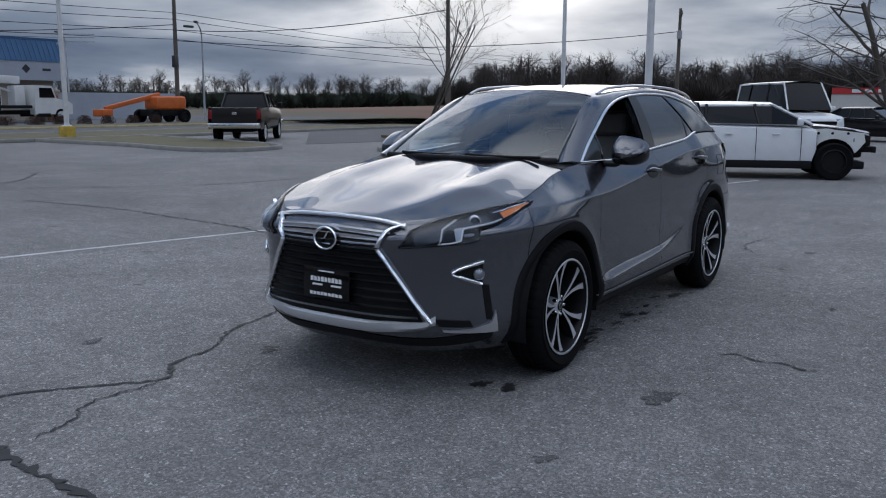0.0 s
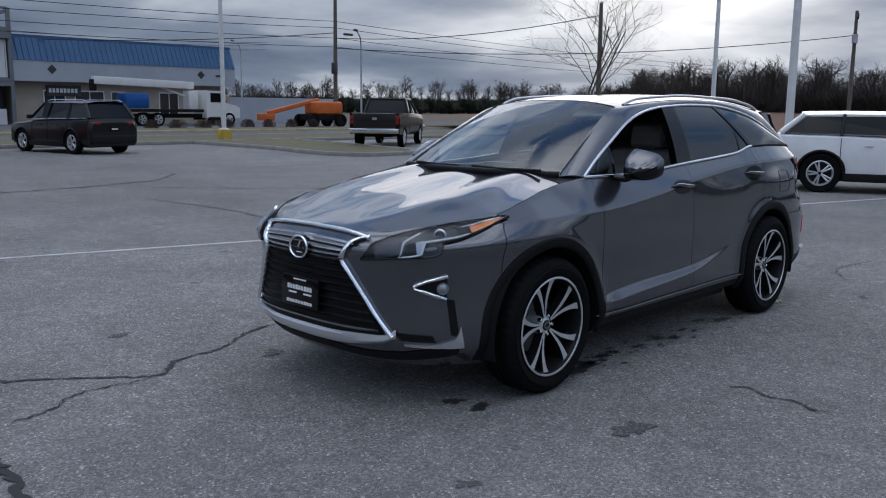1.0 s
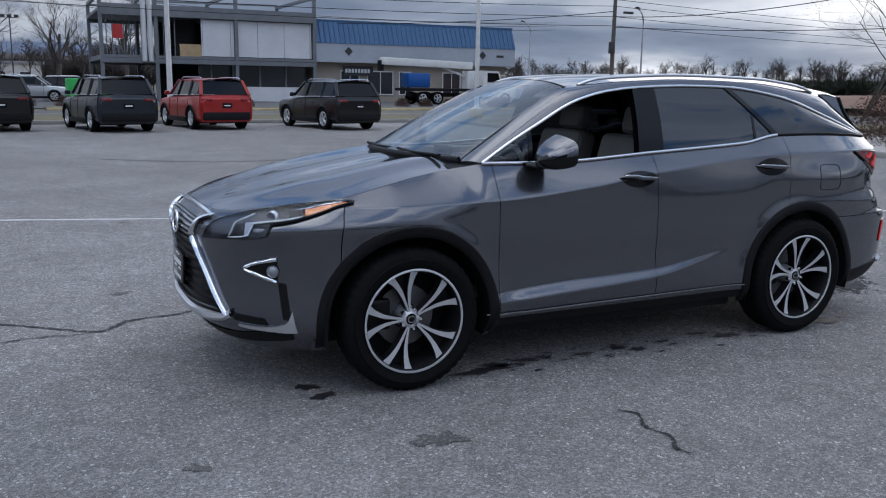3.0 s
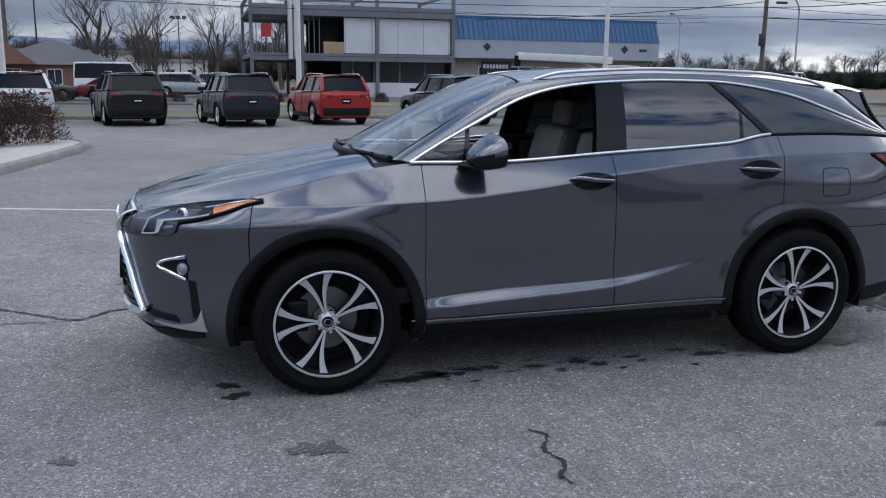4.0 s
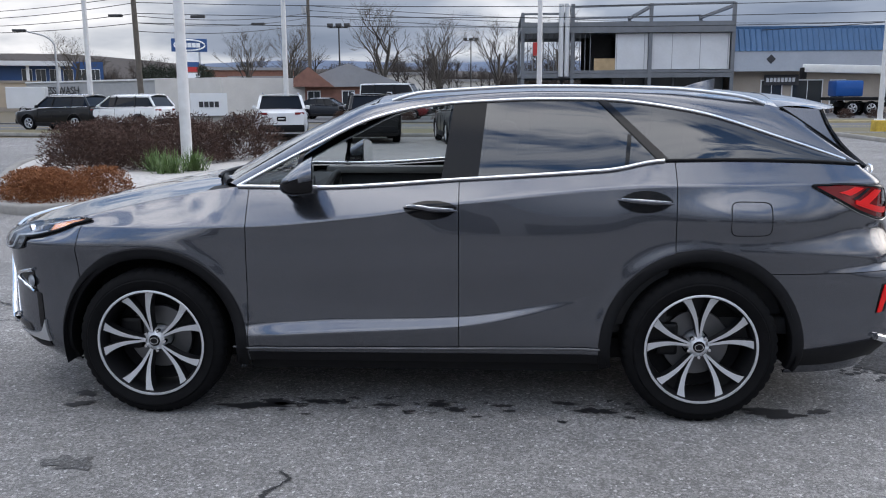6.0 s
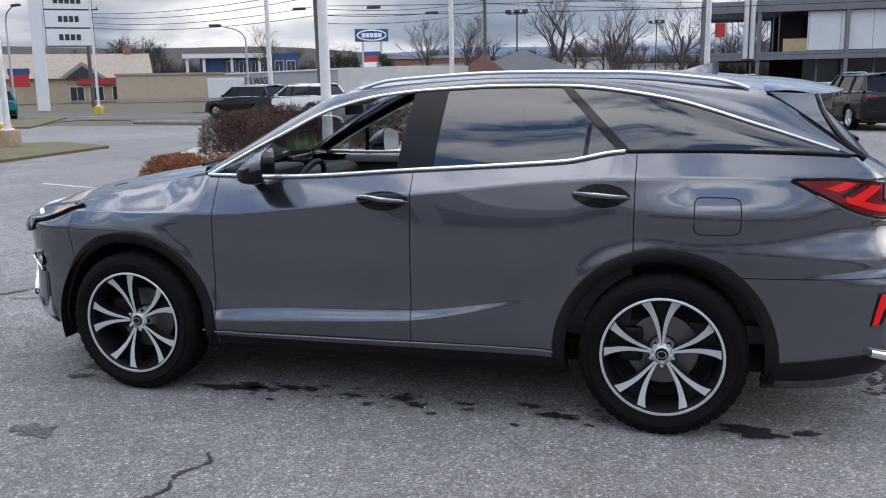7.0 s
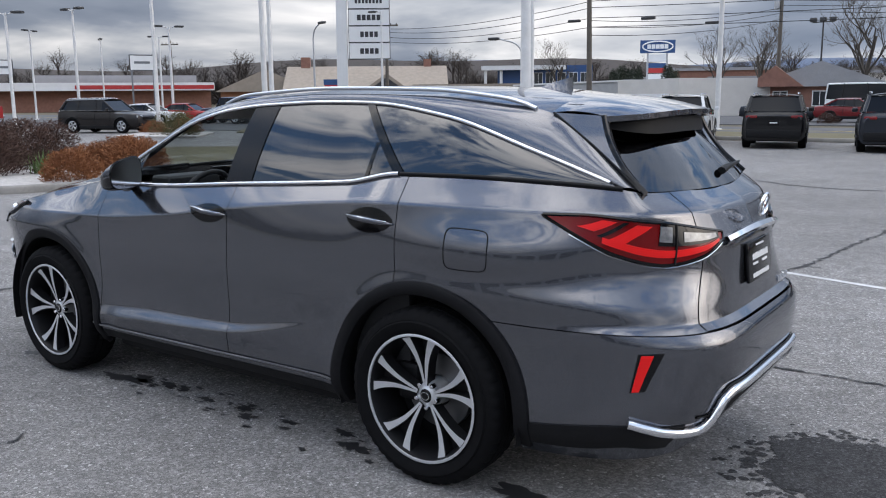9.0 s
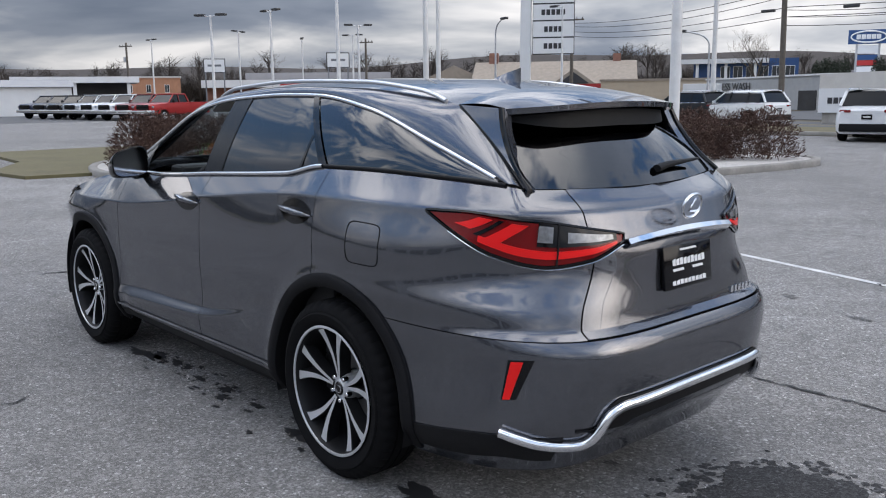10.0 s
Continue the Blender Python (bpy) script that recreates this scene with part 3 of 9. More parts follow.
def build_bonnet():
    s = np.linspace(0.0, s_at(1.06, 0.87, 0.9), 70)
    rim = np.stack([rim_x(s), rim_y(s), rim_z(s)], -1)
    rows = []
    u = np.linspace(-1, 1, 61)
    x = np.linspace(2.328, 1.08, 60)
    # half width of the bonnet at x, from the rim
    order = np.argsort(rim[:, 0])
    half = np.interp(x, rim[order, 0], rim[order, 1]) - 0.004
    edge = np.interp(x, rim[order, 0], rim[order, 2])
    P = np.zeros((len(x), len(u), 3))
    for i in range(len(x)):
        a = np.abs(u)
        back = np.clip((x[i] - 1.08) / 0.25, 0, 1)
        P[i, :, 0] = x[i] - 0.07 * a ** 2 * (1 - back)
        P[i, :, 1] = u * half[i]
        crown = hood_z(x[i]) - edge[i]
        ridge = 0.020 * np.exp(-((a - 0.62) / 0.16) ** 2) * np.clip((2.32 - x[i]) / 0.5, 0, 1)
        P[i, :, 2] = edge[i] + crown * (1 - a ** 2.4) + ridge * (1 - a ** 8) - 0.012 * np.exp(-((a - 0.30) / 0.18) ** 2) * np.clip((2.25 - x[i]) / 0.6, 0, 1)
    F = np.concatenate([P[:1] + (0.004, 0, -0.03), P, P[-1:] + (0, 0, -0.03)], 0)
    F = np.concatenate([F[:, :1] + (0, 0, -0.03), F, F[:, -1:] + (0, 0, -0.03)], 1)
    v, f = grid(F)
    child("bonnet", mesh_of("bonnet", v, f, M["paint"], angle=40), car)


build_bonnet()

# upper body curves (left side)
upper = path3([(0.945, 0.768, 1.178), (0.76, 0.725, 1.278), (0.562, 0.69, 1.377), (0.264, 0.645, 1.515), (0.0, 0.62, 1.575), (-0.253, 0.605, 1.598), (-0.60, 0.595, 1.610), (-0.904, 0.60, 1.606), (-1.349, 0.635, 1.549),
               (-1.805, 0.655, 1.411), (-2.172, 0.655, 1.285)])
edge_top = path3([(1.03, 0.665, 1.180), (0.80, 0.60, 1.315), (0.53, 0.55, 1.47), (0.262, 0.515, 1.588), (-0.1, 0.525, 1.632), (-0.6, 0.54, 1.652), (-1.2, 0.55, 1.640), (-1.62, 0.552, 1.597), (-1.83, 0.55, 1.555),
                  (-2.03, 0.578, 1.42), (-2.215, 0.612, 1.27)])
tt = np.linspace(0, 1, 400)
UP, EDGE = upper(tt), edge_top(tt)


def up_at(x):
    o = np.argsort(UP[:, 0])
    return np.stack([np.interp(x, UP[o, 0], UP[o, i]) for i in range(3)], -1)


def edge_at(x):
    o = np.argsort(EDGE[:, 0])
    return np.stack([np.interp(x, EDGE[o, 0], EDGE[o, i]) for i in range(3)], -1)


def belt_at(x):
    s = np.where(x < XB, 0, 1 + (XA - np.asarray(x)) / (XA - XB))
    ss = np.linspace(0, 3, 1500)
    bx = rim_x(ss)
    sel = (ss > 1.13) & (ss < 2.9)
    o = np.argsort(bx[sel])
    return np.stack([np.interp(x, bx[sel][o], f(ss[sel])[o]) for f in (rim_x, rim_y, rim_z)], -1)


def pane(name, b0, u0, b1, u1, mat, parent, label="", bow=0.016, lift=0.0, low=0.0, high=1.0, n=18, sides=(1, -1), thick=0.0):
    """A piece of the side glazing between belt and upper line, from station (b0 below, u0 above) to (b1, u1)."""
    a, w = np.linspace(0, 1, n), np.linspace(low, high, 10)
    B, U = belt_at(b0 + (b1 - b0) * a), up_at(u0 + (u1 - u0) * a)
    P = B[:, None] * (1 - w)[None, :, None] + U[:, None] * w[None, :, None]
    P[..., 1] += bow * 4 * (w * (1 - w))[None, :] + lift
    obs = []
    for side in sides:
        v, f = grid(P)
        if thick:
            v2, f2 = grid(P - (0, thick, 0), flip=True)
            v, f = joined([(v, f), (v2, f2)])
        v, f = mirrored(v, f, side)
        if np.cross(P[-1, 0] - P[0, 0], P[0, -1] - P[0, 0])[1] < 0:
            f = [q[::-1] for q in f]
        obs.append(child(name, mesh_of(name, v, f, M[mat], angle=60), parent, label))
    return obs


def strip(name, pts, r, mat, parent, flat=1.0, label="", sides=(1, -1), segs=8, up=(0, 0, 1)):
    obs = []
    for side in sides:
        p = np.array(pts) * (1, side, 1)
        v, f = tube(p, r, segs, flat, up=up)
        obs.append(child(name, mesh_of(name, v, f, M[mat], angle=60), parent, label))
    return obs


# pillars and roof sides in body colour
def build_roof_side():
    t = np.linspace(0, 1, 90)
    A, B = upper(t), edge_top(t)
    w = np.linspace(0, 1, 9)
    P = A[:, None] * (1 - w)[None, :, None] + B[:, None] * w[None, :, None]
    bow = (w * (1 - w) * 4)[None, :] * 0.020
    P[..., 1] += bow * 0.7
    P[..., 2] += bow * 0.5
    F = np.concatenate([P[:, :1] - (0, 0.03, 0), P, P[:, -1:] - (0, 0.02, 0.02)], 1)
    for side in (1, -1):
        v, f = mirrored(*grid(F), side)
        child("roof_side", mesh_of("roof_side", v, f, M["paint"], angle=45), car)


build_roof_side()

roof_mid = spline([-1.86, -1.42, -0.74, -0.23, 0.05, 0.235], [1.63, 1.672, 1.688, 1.676, 1.658, 1.635])


def build_roof():
    x = np.linspace(0.245, -1.82, 46)
    u = np.linspace(-1, 1, 31)
    E = edge_at(x)
    P = np.zeros((len(x), len(u), 3))
    lead = np.clip((x - 0.0) / 0.245, 0, 1)
    P[..., 0] = x[:, None] - 0.0 * u[None] ** 2
    P[..., 1] = E[:, None, 1] * u[None]
    P[..., 2] = E[:, None, 2] + (roof_mid(x) - E[:, 2])[:, None] * (1 - np.abs(u[None]) ** 2.6)
    F = np.concatenate([P[:1] + (0, 0, -0.03), P, P[-1:] + (0, 0, -0.03)], 0)
    v, f = grid(F)
    child("roof", mesh_of("roof", v, f, M["paint"], angle=45), car)
    Q = P[1:-1, 1:-1] - (0, 0, 0.035)
    v, f = grid(Q, flip=True)
    child("headliner", mesh_of("headliner", v, f, M["headliner"], angle=60), car, "pale fabric headliner")


build_roof()


def screen(name, mat, bottom, top, bulge, parent, n=31, m=16, edge=0.93):
    """A curved screen between a bottom and a top curve, with a black printed border."""
    a = np.linspace(-1, 1, n)
    A, B = bottom(a), top(a)
    w = np.linspace(0, 1, m)
    P = A[:, None] * (1 - w)[None, :, None] + B[:, None] * w[None, :, None]
    nrm = normals(P)
    if nrm[n // 2, m // 2, 2] < 0:
        nrm = -nrm
    P = P + nrm * (bulge * (w * (1 - w) * 4)[None, :] * (1 - 0.3 * a[:, None] ** 2))[..., None]
    v, f = grid(P)
    me = mesh_of(name, v, f, M[mat], angle=60)
    if me.polygons[len(me.polygons) // 2].normal.z < 0:
        me.flip_normals()
    return child(name, me, parent), P


def sym(center, corner, power=2.0):
    c, k = np.array(center, float), np.array(corner, float)
    return lambda a: np.stack([c[0] + (k[0] - c[0]) * np.abs(a) ** power, k[1] * a, c[2] + (k[2] - c[2]) * np.abs(a) ** power], -1)


windscreen, WS = screen("windscreen", "glass_ws", sym((1.17, 0, 1.195), (1.0, 0.645, 1.19)), sym((0.25, 0, 1.632), (0.262, 0.512, 1.586), 2.4), 0.022, car)
rear_screen, RS = screen("rear_screen", "glass_dark", sym((-2.335, 0, 1.252), (-2.215, 0.605, 1.268)), sym((-1.96, 0, 1.60), (-1.86, 0.545, 1.545), 2.4), 0.02, car)
strip("screen_trim", [WS[-1, i] for i in range(16)], 0.008, "black_gloss", car)
strip("cowl", [(p[0] + 0.02, p[1], p[2] - 0.005) for p in WS[:, 0]], 0.022, "black_plastic", car, sides=(1,), label="black plastic cowl")
for k in (0.05, -0.45):
    q = path3([(1.13, k, 1.215), (1.15, k + 0.25, 1.21), (1.10, k + 0.52, 1.21)])(np.linspace(0, 1, 12))
    strip("wiper", q, 0.009, "black_plastic", car, sides=(1,))

for side in (1, -1):
    P = np.array([[(1.12, 0.735, 1.150), (0.93, 0.765, 1.172)], [(1.11, 0.60, 1.168), (0.97, 0.60, 1.182)]])
    v, f = mirrored(*grid(P, flip=True), side)
    child("cowl_corner", mesh_of("cowl_corner", v, f, M["black_plastic"], False), car, "black plastic corner of the cowl")

# side glazing; the driver's window is wound down
pane("quarter_light", 0.92, 0.90, 0.66, 0.62, "glass_clear", car, low=0.0, high=0.97)
pane("mirror_sail", 0.665, 0.625, 0.635, 0.60, "black_gloss", car, lift=0.003)
pane("front_window", 0.63, 0.60, -0.10, -0.16, "glass_clear", car, sides=(-1,))
pane("b_pillar", -0.10, -0.16, -0.285, -0.33, "pillar_black", car, lift=0.004, thick=0.05)
pane("rear_window", -0.285, -0.33, -1.18, -0.885, "glass_dark", car)
pane("window_divider", -1.01, -1.05, -1.03, -1.07, "black_gloss", car, lift=0.004, high=0.5)
pane("c_pillar", -1.18, -0.885, -1.235, -0.93, "black_gloss", car, lift=0.007, thick=0.05)
pane("rear_quarter_window", -1.235, -0.93, -2.16, -2.13, "glass_dark", car)
tb = np.linspace(0.945, -1.205, 50)
BELT = belt_at(tb) + (0, 0.006, 0.004)
strip("belt_moulding", BELT, 0.011, "chrome", car, flat=0.9, label="bright chrome belt moulding")
strip("window_surround", UP[::8] + (0, 0.004, 0.0), 0.0115, "chrome", car, flat=0.8, label="bright chrome window surround")
strip("waist_seal", belt_at(np.linspace(-1.21, -2.17, 24)) + (0, 0.003, 0.003), 0.008, "black_plastic", car)

# roof rails
rx = np.linspace(0.17, -1.74, 44)
end = np.clip(np.minimum(0.19 - rx, rx + 1.76) / 0.16, 0, 1)
rail = edge_at(rx) + np.stack([0 * rx, 0.004 + 0 * rx, -0.012 + 0.034 * np.sqrt(end)], -1)
strip("roof_rail", rail, 0.012, "rail", car, flat=0.8, label="satin aluminium roof rail")

# tail spoiler
def build_spoiler():
    u = np.linspace(-1, 1, 33)
    y = 0.545 * u
    x0 = -1.80 - 0.02 * (1 - u ** 2)
    x1 = -2.13 - 0.07 * (1 - np.abs(u) ** 2.2) + 0.10 * np.abs(u) ** 7
    z0 = 1.563 + (1.637 - 1.563) * (1 - np.abs(u) ** 2.6)
    z1 = 1.548 + 0.022 * (1 - u ** 2)
    w = np.linspace(0, 1, 8)
    T = np.stack([x0[:, None] * (1 - w) + x1[:, None] * w, np.repeat(y[:, None], 8, 1) * (1 - 0.05 * w), z0[:, None] * (1 - w) + z1[:, None] * w + 0.012 * np.sin(w * np.pi)], -1)
    B = T - np.array([0, 0, 0.022])[None, None] - np.array([0, 0, 0.03])[None, None] * (1 - w)[None, :, None]
    P = np.concatenate([T, B[:, ::-1]], 1)
    P = np.concatenate([P, P[:, :1]], 1)
    v, f = grid(P, flip=True)
    child("spoiler", mesh_of("spoiler", v, f, M["paint"], angle=40), car)
    # black fins beside the screen
    for side in (1, -1):
        out = path3([(-1.82, 0.556, 1.563), (-2.03, 0.584, 1.42), (-2.222, 0.620, 1.272)])(np.linspace(0, 1, 10))
        inn = path3([(-2.03, 0.540, 1.550), (-2.06, 0.560, 1.47), (-2.135, 0.588, 1.36), (-2.240, 0.612, 1.264)])(np.linspace(0, 1, 10))
        top = np.stack([out, inn, inn - (0.0, 0.05, 0.01), out - (0.0, 0.05, 0.02), out], 1) * (1, side, 1)
        fin = part("spoiler_fin", solid(*grid(top)), M["paint"], car, "grey fin beside the rear screen")
        child("fin_edge", mesh_of("fin_edge", *tube(inn * (1, side, 1), 0.012, 6), M["black_gloss"], angle=60), fin, "gloss black edge")
        child("fin_edge", mesh_of("fin_edge", *tube(out * (1, side, 1), 0.005, 6), M["black_gloss"], angle=60), fin, "gloss black edge")
    under = np.stack([np.stack([x0 - 0.03, y * 0.93, z0 - 0.06], -1), np.stack([x1 + 0.05, y * 0.9, z1 - 0.03], -1), np.stack([x1 + 0.04, y * 0.9, z1 - 0.045 - 0.05 * (1 - u ** 4)], -1)], 1)
    v, f = grid(under)
    child("spoiler_underside", mesh_of("spoiler_underside", v, f, M["black_plastic"], angle=60), car, "black underside of the spoiler")


build_spoiler()


# ---- wheels ----
def lathe(profile, segs, axis="y"):
    """Turn a profile of (radius, along) about the y axis."""
    a = np.linspace(0, 2 * np.pi, segs, endpoint=False)
    P = np.array([[(r * math.cos(t), d, r * math.sin(t)) for r, d in profile] for t in a])
    return grid(P, loop=True)


def tyre_mesh(R, rim_r, w, segs=72):
    prof = [(rim_r - 0.012, -w * 0.40), (rim_r + 0.012, -w * 0.46), (rim_r + (R - rim_r) * 0.5, -w * 0.52), (R - 0.03, -w * 0.47), (R - 0.008, -w * 0.40),
            (R, -w * 0.33), (R, -w * 0.21), (R - 0.008, -w * 0.20), (R - 0.008, -w * 0.17), (R, -w * 0.16), (R + 0.001, -w * 0.02), (R - 0.008, -w * 0.015), (R - 0.008, w * 0.015), (R + 0.001, w * 0.02),
            (R, w * 0.16), (R - 0.008, w * 0.17), (R - 0.008, w * 0.20), (R, w * 0.21), (R, w * 0.33), (R - 0.008, w * 0.40), (R - 0.03, w * 0.47), (R - 0.045, w * 0.487),
            (R - 0.047, w * 0.482), (rim_r + (R - rim_r) * 0.5, w * 0.52), (rim_r + 0.03, w * 0.50), (rim_r + 0.012, w * 0.46), (rim_r - 0.012, w * 0.40)]
    v, f = lathe(prof, segs)
    v = np.array(v).reshape(segs, len(prof), 3)
    # sipes across the shoulders
    for i, (r, d) in enumerate(prof):
        if segs > 100 and r > R - 0.012 and abs(d) > w * 0.3:
            v[::4, i] *= (1 - 0.008 / R, 1, 1 - 0.008 / R)
    v = v.reshape(-1, 3)
    return mesh_of("tyre", v, [q[::-1] for q in f], M["rubber"], angle=30)


RIM_R, TYRE_R = 0.276, 0.383


def spoke(side_ang):
    """One machined blade of a double spoke in the wheel's plane: from the hub to the rim, swept by side_ang (radians at the rim)."""
    n = 16
    t = np.linspace(0, 1, n)
    r = 0.046 + (RIM_R - 0.047) * t
    # close together at the hub, bending apart and widening towards the rim
    k = 1 if side_ang > 0 else -1
    mid = k * np.radians(spline([0, 0.40, 0.70, 1.0], [5.5, 7.5, 11.2, 16.0])(t))
    half = spline([0, 0.40, 0.75, 0.90, 1.0], [0.0055, 0.0105, 0.0165, 0.022, 0.028])(t) / r
    face = 0.062 + 0.034 * t ** 1.4
    top, low = [], []
    for i in range(n):
        row = []
        for k, drop in ((-1.0, 0.055), (-1.0, 0.006), (-0.88, 0.0), (0.88, 0.0), (1.0, 0.006), (1.0, 0.055)):
            a = mid[i] + half[i] * k
            row.append((r[i] * math.sin(a), face[i] - drop, r[i] * math.cos(a)))
        top.append(row)
    P = np.array(top)
    v, f = grid(P)
    f = f + [tuple(range(6)), tuple(range(6 * (n - 1), 6 * n))[::-1]]
    return v, f


def build_wheel_meshes():
    data = {}
    data["tyre"] = tyre_mesh(TYRE_R, RIM_R, 0.235, 180)
    prof = [(RIM_R + 0.002, 0.108), (RIM_R + 0.004, 0.112), (RIM_R - 0.006, 0.113), (RIM_R - 0.012, 0.104), (RIM_R - 0.020, 0.07), (RIM_R - 0.03, -0.02), (RIM_R - 0.02, -0.10)]
    v, f = lathe(prof, 72)
    data["rim"] = mesh_of("rim", v, f, M["rim_dark"], angle=40)
    v, f = lathe([(RIM_R + 0.004, 0.1125), (RIM_R - 0.001, 0.1150), (RIM_R - 0.007, 0.1145), (RIM_R - 0.009, 0.108)], 96)
    data["rim_lip"] = mesh_of("rim_lip", v, f, M["rim"], angle=40)
    for k in (0, 1):
        v, f = spoke((0.250, -0.250)[k])
        bm = solid(v, f)
        me = bpy.data.meshes.new("spoke")
        bm.to_mesh(me)
        bm.free()
        me.materials.append(M["rim"])
        me.materials.append(M["rim_dark"])
        for poly in me.polygons:
            poly.material_index = 0 if abs(poly.normal.y) > 0.75 else 1
        data["spoke%d" % k] = me
    # dark web between the two blades
    bm = bmesh.new()
    pts = []
    n = 8
    P = np.zeros((n, 2, 3))
    for i, t in enumerate(np.linspace(0, 1, n)):
        r = 0.055 + (RIM_R - 0.075) * t
        for k in (0, 1):
            a = (-1, 1)[k] * 0.23 * (0.45 + 0.55 * t)
            P[i, k] = (r * math.sin(a), 0.022 + 0.012 * t, r * math.cos(a))
    v, f = grid(P)
    v2, f2 = grid(P - (0, 0.02, 0), flip=True)
    data["web"] = mesh_of("web", *joined([(v, f), (v2, f2)]), M["rim_dark"])
    data["hub"] = mesh_of("hub", *lathe([(0.0001, 0.062), (0.030, 0.062), (0.036, 0.058), (0.052, 0.052), (0.060, 0.03), (0.062, -0.05)], 40), M["rim"], angle=40)
    data["cap"] = mesh_of("cap", *lathe([(0.0001, 0.068), (0.026, 0.067), (0.030, 0.062)], 32), M["black_gloss"], angle=40)
    v, f = lathe([(0.0165, 0.0672), (0.0165, 0.0695), (0.0195, 0.0695), (0.0195, 0.0665)], 32)
    v = np.array(v) * (1.15, 1, 0.9)
    data["ring"] = mesh_of("cap_ring", v, f, M["chrome"])
    data["nut"] = mesh_of("nut", *joined([lathe([(0.0001, 0.066), (0.008, 0.066), (0.011, 0.062), (0.011, 0.04)], 10)]), M["chrome"], angle=40)
    data["disc"] = mesh_of("brake_disc", *lathe([(0.07, -0.03), (0.165, -0.03), (0.168, -0.034), (0.168, -0.055)], 48), M["disc"], angle=40)
    bm = box_bm(0.11, 0.06, 0.17, (0.145, -0.03, 0.02), 0.02)
    me = bpy.data.meshes.new("caliper")
    bm.to_mesh(me)
    bm.free()
    me.materials.append(M["rim_dark"])
    data["caliper"] = me
    v, f = lathe([(0.0001, -0.075), (RIM_R - 0.03, -0.075)], 40)
    data["dark"] = mesh_of("back_plate", v, f, M["black_plastic"])
    return data


WHEEL = build_wheel_meshes()


def wheel(x, side, spin):
    turn = Matrix.Rotation(0 if side > 0 else radians(180), 4, "Z")
    w = child("wheel", WHEEL["rim"], car, "twenty-inch alloy wheel with ten machined blades", Matrix.Translation((x, 0.808 * side, 0.382)) @ turn)
    child("tyre", WHEEL["tyre"], w, "black low-profile tyre")
    child("rim_lip", WHEEL["rim_lip"], w)
    for n in ("hub", "cap", "ring", "disc", "caliper", "dark"):
        child(WHEEL[n].name.split(".")[0], WHEEL[n], w)
    for i in range(5):
        r = Matrix.Rotation(radians(spin + 72 * i), 4, "Y")
        child("spoke", WHEEL["spoke0"], w, at=r)
        child("spoke", WHEEL["spoke1"], w, at=r)
        child("web", WHEEL["web"], w, at=r)
        k = radians(spin + 36 + 72 * i)
        child("nut", WHEEL["nut"], w, at=Matrix.Translation((0.054 * math.sin(k), 0.0, 0.054 * math.cos(k))))


for ax in (1.395, -1.395):
    for side in (1, -1):
        wheel(ax, side, 14.6 if ax > 0 else 2)


# arch cladding and wheel wells
def arch(ax, side):
    a = np.radians(np.linspace(-14, 194, 64))
    rows = []
    for r, lift in ((ARCH_R - 0.016, -0.05), (ARCH_R - 0.016, 0.010), (ARCH_R - 0.008, 0.016), (ARCH_R + 0.010, 0.016), (ARCH_R + 0.036, 0.013), (ARCH_R + 0.043, 0.007), (ARCH_R + 0.044, -0.01)):
        x, z = ax + r * np.cos(a), 0.378 + r * np.sin(a)
        flank = side_y(x, z)
        front = x > XA + 0.02
        rear = x < XB - 0.02
        y = flank.copy()
        if front.any():
            k = np.clip((x - XA) / (fx_front(z) - XA), 0, 0.999)
            y[front] = (side_y(XA, z) * (1 - k ** FN) ** (1 / FM))[front]
        if rear.any():
            k = np.clip((x - XB) / (fx_rear(z) - XB), 0, 0.999)
            b = np.clip((z - 0.70) / 0.35, 0, 1)
            b = b * b * (3 - 2 * b)
            y[rear] = (side_y(XB, z) * (1 - k ** (3.0 - 0.7 * b)) ** (1 / (4.6 - 1.7 * b)))[rear]
        rows.append(np.stack([x, y + lift, np.maximum(z, 0.24)], -1))
    P = np.stack(rows, 1)
    v, f = mirrored(*grid(P), side)
    child("arch_cladding", mesh_of("arch_cladding", v, f, M["arch_plastic"], angle=40), car, "dark grey plastic arch cladding")
    P = np.stack([np.stack([ax + 0.47 * np.cos(a), np.full(a.shape, y), np.maximum(0.378 + 0.47 * np.sin(a), 0.2)], -1) for y in (0.90, 0.55)] + [np.stack([np.full(a.shape, ax), np.full(a.shape, 0.55), np.full(a.shape, 0.4)], -1)], 1)
    v, f = mirrored(*grid(P), side)
    child("wheel_well", mesh_of("wheel_well", v, f, M["black_plastic"]), car)


for ax in (1.395, -1.395):
    for side in (1, -1):
        arch(ax, side)
part("underbody", box_bm(1.84, 1.56, 0.11, (0, 0, 0.265), 0.03), M["black_plastic"], car)
part("front_undertray", box_bm(1.10, 1.20, 0.10, (1.45, 0, 0.27), 0.03), M["black_plastic"], car)
part("rear_undertray", box_bm(1.40, 1.20, 0.12, (-1.62, 0, 0.29), 0.03), M["black_plastic"], car)
part("silencer", cyl_bm(0.09, 0.09, 0.95, (-2.12, 0, 0.27), ROT_Y, 20, bevel=0.02), M["disc"], car)
for ax in (1.395, -1.395):
    part("axle", cyl_bm(0.05, 0.05, 1.30, (ax, 0, 0.33), ROT_Y, 12), M["black_plastic"], car)


# ---- details of the crossover ----
def skin_table():
    s, v = np.linspace(0, 3, 900), np.linspace(0, 2, 150)
    P = skin(s[:, None], v[None, :])
    N = normals(P)
    flip = (N * (P - (0, 0, 0.65)) * (1, 1, 0.2)).sum(-1) < 0
    N[flip] *= -1
    return P.reshape(-1, 3), N.reshape(-1, 3)


